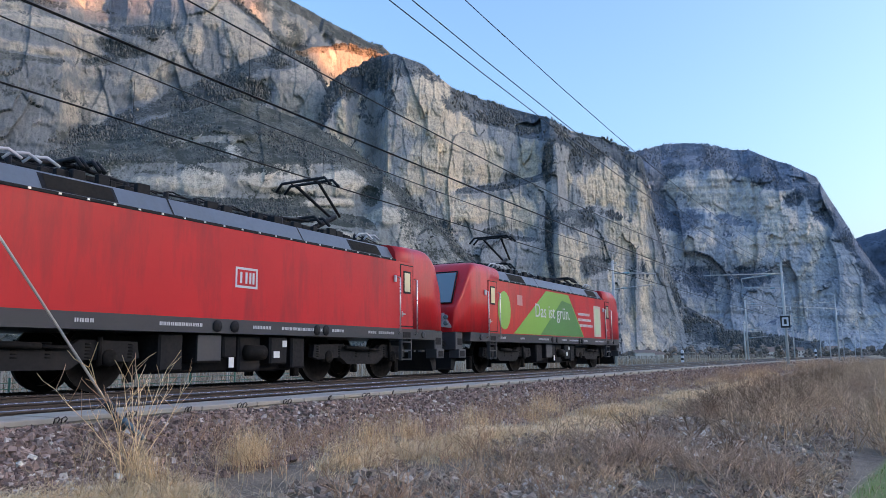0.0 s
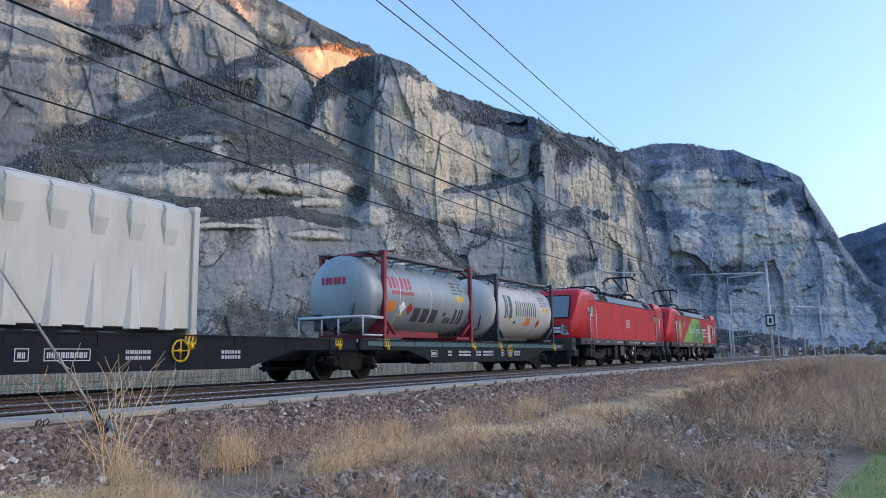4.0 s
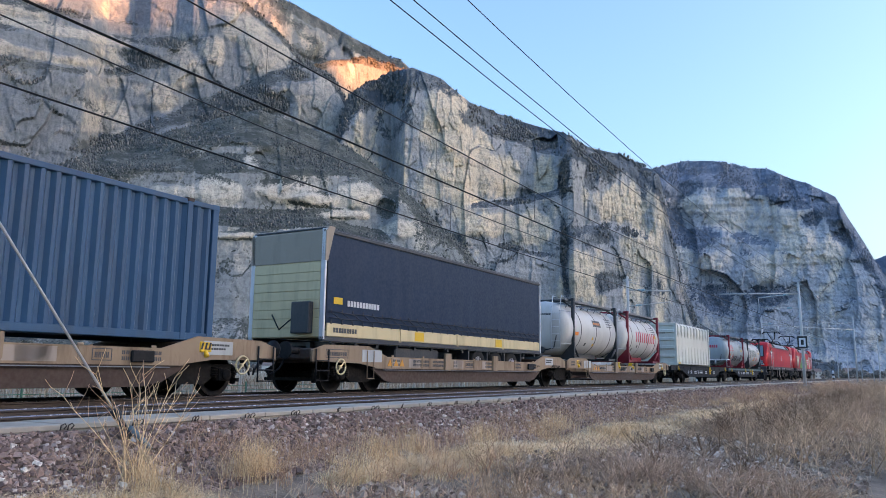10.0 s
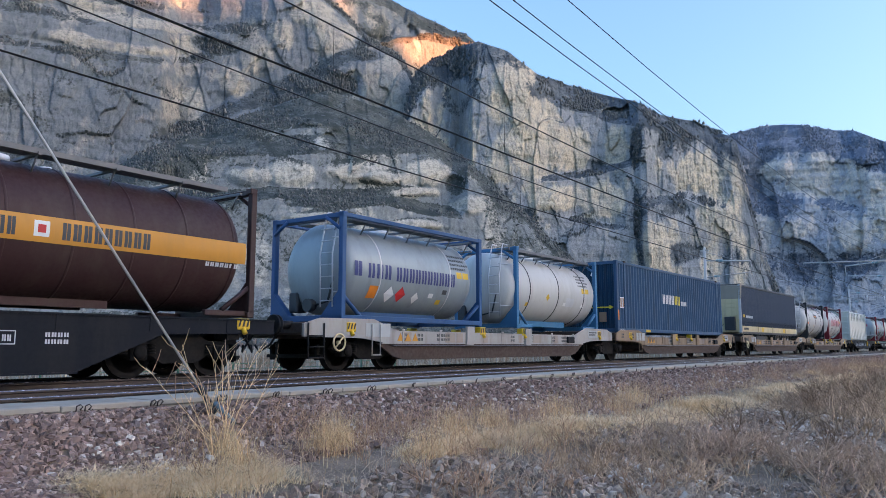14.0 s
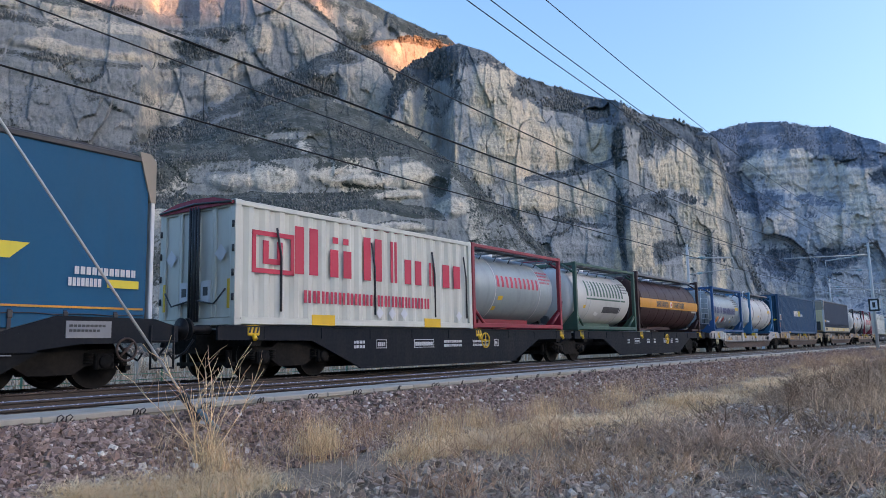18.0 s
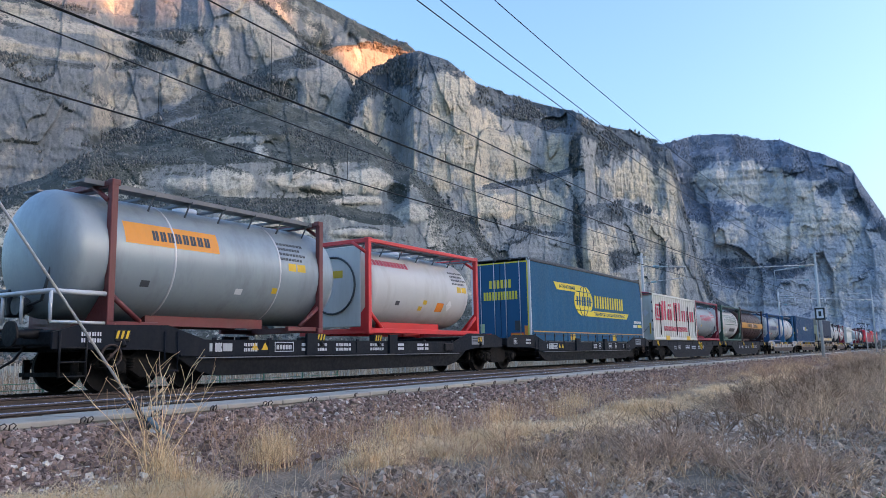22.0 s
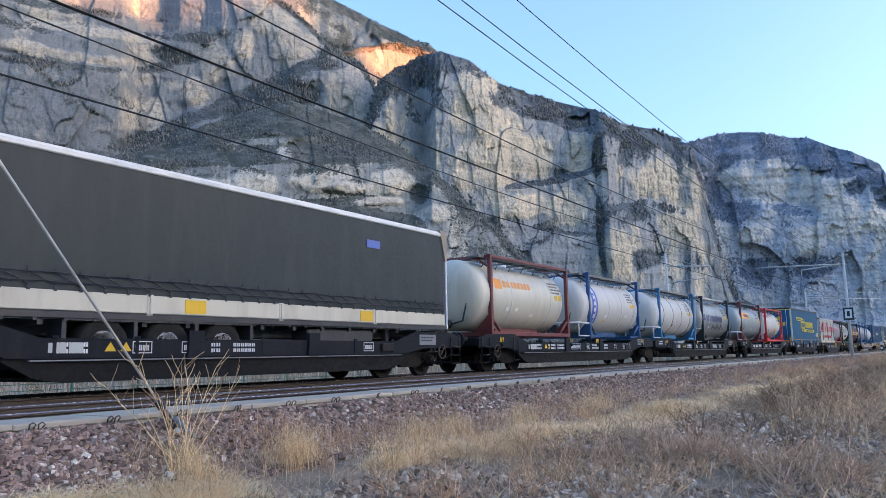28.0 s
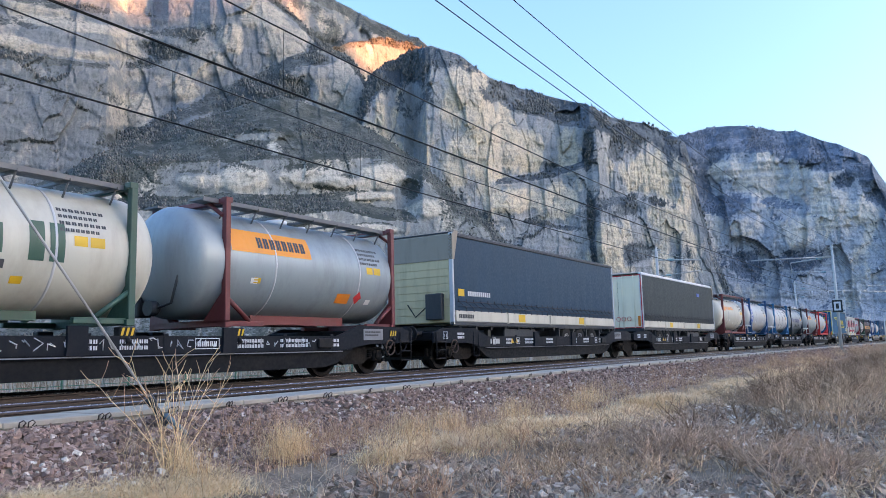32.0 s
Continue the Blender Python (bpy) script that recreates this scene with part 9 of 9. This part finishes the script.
def shrubs(name, n, s_lo, s_hi, l_lo, l_hi, size, material, label, seed, cut, mask_seed, stems=7, depth=3, power=1.6, thick=0.006, lean=0.45):
    """Leafless brushwood: forking stems built of thin three-sided twigs."""
    rnd = random.Random(seed)
    rg = np.random.default_rng(seed)
    segs = []
    made = 0
    tries = 0
    while made < n and tries < n * 12:
        tries += 1
        s = s_lo + (s_hi - s_lo) * rnd.random() ** power
        l = rnd.uniform(l_lo, l_hi)
        if float(fbm(np.array([[s * 0.3, l * 0.5, 0.0]]), 3, mask_seed)[0]) < cut:
            continue
        made += 1
        base = Vector(place(np.array([s]), np.array([l]))[0])
        H = size * rnd.uniform(0.55, 1.25)
        for _ in range(stems):
            stack = [(base + Vector((rnd.gauss(0, 0.05), rnd.gauss(0, 0.05), -0.02)), Vector((rnd.gauss(0, lean), rnd.gauss(0, lean), 1)).normalized(), H * rnd.uniform(0.35, 0.6), thick, 0)]
            while stack:
                p, d, ln, r, lev = stack.pop()
                d2 = (d + Vector((rnd.gauss(0, 0.22), rnd.gauss(0, 0.22), rnd.gauss(0, 0.1)))).normalized()
                q = p + d2 * ln
                segs.append((p, q, r, r * 0.62))
                if lev < depth:
                    for _ in range(2 if rnd.random() < 0.75 else 1):
                        stack.append((p + (q - p) * rnd.uniform(0.5, 1.0), (d2 + Vector((rnd.gauss(0, 0.5), rnd.gauss(0, 0.5), rnd.gauss(0.1, 0.25)))).normalized(), ln * rnd.uniform(0.5, 0.8), r * 0.65, lev + 1))
    P = np.array([tuple(a) for a, *_ in segs])
    Q = np.array([tuple(b) for _, b, *_ in segs])
    R0, R1 = np.array([c[2] for c in segs]), np.array([c[3] for c in segs])
    D = Q - P
    D /= np.linalg.norm(D, axis=1)[:, None] + 1e-9
    U = np.cross(D, np.array([0.31, 0.87, 0.39]))
    U /= np.linalg.norm(U, axis=1)[:, None]
    W = np.cross(D, U)
    V = []
    for k in range(3):
        a = 2 * math.pi * k / 3
        V.append(P + (U * math.cos(a) + W * math.sin(a)) * R0[:, None])
    for k in range(3):
        a = 2 * math.pi * k / 3
        V.append(Q + (U * math.cos(a) + W * math.sin(a)) * R1[:, None])
    V = np.stack(V, 1).reshape(-1, 3)
    f = np.array([(0, 1, 4, 3), (1, 2, 5, 4), (2, 0, 3, 5)])
    F = (f[None] + 6 * np.arange(len(segs))[:, None, None]).reshape(-1, 4)
    return bulk(name, V, F, material, label, "brushwood", "stuff")


shrubs("brambles", 1500, 6, 125, -14.6, -8.9, 0.42, twig, "leafless brown brambles matted on the slope", 41, 0.0, 35, 7, 3, 1.35, 0.008, 0.95)
shrubs("purple_brush", 460, 9, 110, -14.2, -9.4, 0.62, straw_material("purple_twigs", [(0.0, (0.28, 0.20, 0.165)), (1.0, (0.64, 0.49, 0.39))]), "violet-brown thorny brush", 42, 0.02, 35, 8, 3, 1.4, 0.009, 0.8)
shrubs("dark_thorn", 70, 12, 70, -11.6, -9.4, 0.80, straw_material("dark_thorn", [(0.0, (0.13, 0.088, 0.064)), (1.0, (0.32, 0.225, 0.165))]), "dark leafless thorn bushes on the slope", 48, -0.4, 65, 12, 4, 1.2, 0.012)
shrubs("rust_brush", 200, 6, 90, -12.8, -8.4, 0.42, rusty, "rust-brown dead docks on the slope", 46, 0.02, 61, 6, 3, 1.4, 0.007)
shrubs("rust_weeds", 330, 6, 60, -8.6, -6.5, 0.42, rusty, "rust-coloured dead docks in the grass", 43, -0.1, 55, 4, 2, 1.5, 0.0035)
shrubs("shelf_weeds", 90, 4.5, 45, -8.4, -6.7, 0.45, dull, "thin brown weeds along the ballast edge", 44, -0.1, 57, 4, 3, 1.6, 0.0035)
shrubs("edge_brush", 300, 15.0, 90, -14.8, -10.6, 0.95, twig, "brown brush along the foot of the bank", 47, -0.6, 63, 8, 3, 1.3, 0.009)
shrubs("crest_brush", 170, 26, 95, -10.0, -7.0, 0.75, rusty, "rust-brown brush along the bank's crest", 49, -0.25, 67, 7, 3, 1.0, 0.008)
shrubs("far_brush", 240, 55, 170, -12.5, -6.4, 0.85, twig, "brush along the far bank", 45, -0.3, 59, 7, 2, 1.0, 0.012)


def tall_weed(s, l, h, seed):
    """A single tall branching dry weed beside the stay rod."""
    ob = thing("tall_weed", "tall pale dry weed with bare forking stems", "dry weed", "tall weeds")
    rnd = random.Random(seed)
    base = Vector(place(np.array([s]), np.array([l]))[0])
    for k in range(4):
        d = Vector((rnd.gauss(0, 0.4), rnd.gauss(0, 0.3), 1)).normalized()
        pts = [base]
        for j in range(6):
            d = (d + Vector((rnd.gauss(0, 0.12), rnd.gauss(0, 0.1), rnd.gauss(0, 0.05)))).normalized()
            pts.append(pts[-1] + d * h * rnd.uniform(0.12, 0.2))
        st = part("stem", Shape().tube(pts, [0.006 - 0.0006 * j for j in range(7)], 5), straw, ob)
        for j in range(2, 7):
            for _ in range(2):
                e = (d + Vector((rnd.gauss(0, 0.8), rnd.gauss(0, 0.6), rnd.uniform(-0.1, 0.5)))).normalized()
                q = pts[j] + e * h * rnd.uniform(0.08, 0.22)
                r = q + (e + Vector((0, 0, rnd.uniform(-0.3, 0.6)))).normalized() * h * 0.08
                part("branch", Shape().tube([pts[j], q, r], [0.0032, 0.0026, 0.002], 4), rusty if rnd.random() < 0.5 else straw, st)


tall_weed(5.23, -6.9, 1.25, 1)
tall_weed(5.43, -6.75, 0.95, 2)
tall_weed(5.03, -7.0, 0.8, 3)

# ---- beyond the line ----
def vineyard():
    """Bare trellised vines on the valley floor beyond the train."""
    rg = random.Random(12)
    post, lines, vines = Shape(), Shape(), []
    for r in range(26):
        y0 = 9 + r * 2.6
        for k in range(44):
            x = -20 + k * 5.0 + rg.uniform(-0.1, 0.1)
            s, l = x, y0
            p = on_track(s, l, -1.3)
            post.box(p.x - 0.035, p.x + 0.035, p.y - 0.035, p.y + 0.035, -1.5, 0.55)
    tagged(part("vineyard_post", post, concrete, None), "rows of pale concrete vineyard posts", "vineyard", "", "stuff")
    s = np.repeat(np.arange(-20, 200, 0.8), 26)
    l = np.tile(9 + np.arange(26) * 2.6, len(s) // 26)
    per = 5
    s2, l2 = np.repeat(s, per) + _g.normal(0, 0.3, len(s) * per), np.repeat(l, per) + _g.normal(0, 0.1, len(s) * per)
    blades("bare_vines", s2, l2, 1.35, 0.03, 0.5, straw_material("bare_vine", [(0.0, (0.15, 0.115, 0.085)), (1.0, (0.34, 0.275, 0.215))]), "rows of bare vines", 16, 2, "vineyard")


vineyard()
s, l = tufts(2600, 4, -8, 22, 6.5, 10.5, 83, -0.3, 0.12, 1.0)
blades("verge_grass", s, l, 0.42, 0.02, 0.7, straw_material("verge_green", [(0.0, (0.07, 0.10, 0.045)), (0.7, (0.15, 0.18, 0.085)), (1.0, (0.30, 0.27, 0.16))]), "dull green grass behind the mesh fence", 27, 2, "grass")


def green_fence():
    ob = thing("mesh_fence", "low green mesh fence beyond the tracks", "fence")
    m = flat("fence_green", (0.05, 0.16, 0.08), 0.6)
    for k in range(16):
        p = on_track(-6 + k * 2.0, 6.2, 0)
        part("fence_post", Shape().tube([(p.x, p.y, -1.3), (p.x, p.y, 0.15)], 0.03, 6), m, ob)
    for k in range(8):
        z = -1.1 + k * 0.16
        part("fence_wire", Shape().tube([on_track(-6 + j * 2.0, 6.2, z) for j in range(16)], 0.010, 4), m, ob)


green_fence()


def house(x, y, w, d, h, wall, roofm, label):
    ob = thing("house", label, "house", "valley houses", pose(x, y, -2.0, 0, 0, 20))
    part("wall", Shape().box(-w / 2, w / 2, -d / 2, d / 2, 0, h), wall, ob)
    part("roof", Shape().prism([(-w / 2 - 0.5, h), (w / 2 + 0.5, h), (0, h + w * 0.28)], -d / 2 - 0.6, d / 2 + 0.6), roofm, ob)
    for i in range(3):
        for j in range(max(1, int(h / 3))):
            for side in (-1, 1):
                wx = -w / 2 + w * (i + 0.5) / 3
                wi = part("window", Shape().box(wx - 0.55, wx + 0.55, side * d / 2, side * (d / 2 + 0.05), 1 + j * 3, 2.5 + j * 3), dark_frame, ob)
            xx = -w / 2
            yy = -d / 2 + d * (i + 0.5) / 3
            part("window", Shape().box(xx - 0.05, xx, yy - 0.55, yy + 0.55, 1 + j * 3, 2.5 + j * 3), dark_frame, ob)


wall_a = flat("house_plaster", (0.62, 0.58, 0.52), 0.9)
roof_a = flat("roof_tiles", (0.22, 0.155, 0.125), 0.9, streak=False)
for az, dist, w, h in ((76.3, 430, 6, 4), (77.0, 470, 6, 3), (82.6, 800, 14, 5), (84.6, 900, 20, 5), (86.4, 860, 12, 6), (88.5, 820, 14, 6), (66, 640, 10, 5), (48, 520, 10, 5)):
    a = radians(az)
    house(dist * math.sin(a), dist * math.cos(a) - 13.3, w, 10, h, wall_a, roof_a, "small plastered farmhouse on the valley floor")


def woods():
    """Bare and evergreen trees along the foot of the mountains: many small clumps."""
    rg = np.random.default_rng(5)
    n = 1500
    az = np.radians(rg.uniform(20, 96, n))
    r = rg.uniform(480, 950, n)
    P = np.stack([r * np.sin(az), r * np.cos(az) - 13.3, np.full(n, -2.0)], -1)
    H = rg.uniform(3, 9, n) * np.where(rg.random(n) < 0.6, 0.6, 1)
    k = 9
    pts = rg.normal(0, 1, (n, k, 3))
    pts /= np.linalg.norm(pts, axis=2)[..., None]
    pts = pts * rg.uniform(0.55, 1.0, (n, k, 1)) * np.stack([H * 0.32, H * 0.32, H * 0.48], -1)[:, None]
    ctr = P[:, None] + pts + np.stack([H * 0, H * 0, H * 0.52], -1)[:, None]
    size = (H * 0.25)[:, None] * rg.uniform(0.6, 1.2, (n, k))
    V = np.array(ICO)[None, None] * rg.uniform(0.6, 1.3, (n, k, 12, 1)) * size[..., None, None] + ctr[:, :, None]
    V = V.reshape(-1, 3)
    F = (np.array(ICO_F)[None] + 12 * np.arange(n * k)[:, None, None]).reshape(-1, 3)
    # wood tones lifted and less brown, with distance haze in the colour
    bulk("far_woods", V, F, straw_material("winter_woods", [(0.0, (0.08, 0.085, 0.085)), (0.5, (0.16, 0.145, 0.14)), (1.0, (0.27, 0.235, 0.215))]), "winter woods at the mountains' foot", "woods", "stuff")


woods()


def motions():
    """The train rolls along the curve; its wheels turn with it."""
    for ob, offset, z, turn in MOVERS:
        walk(ob, [(t, track_pose(run(t) + offset, 0, z, turn)) for t in range(33)])
    for kind, r in (("wagon", 0.46), ("loco", 0.625)):
        first = WHEELS[kind][0]
        walk(first, [(t / 15, pose(0, 0, 0, 0, math.degrees((run(t / 15) - run(0)) / r), 0)) for t in range(481)])
        for ob in WHEELS[kind][1:]:
            ob.rotation_mode = "QUATERNION"
            keys = ob.animation_data_create()
            keys.action = first.animation_data.action
            keys.action_slot = first.animation_data.action.slots[0]


motions()
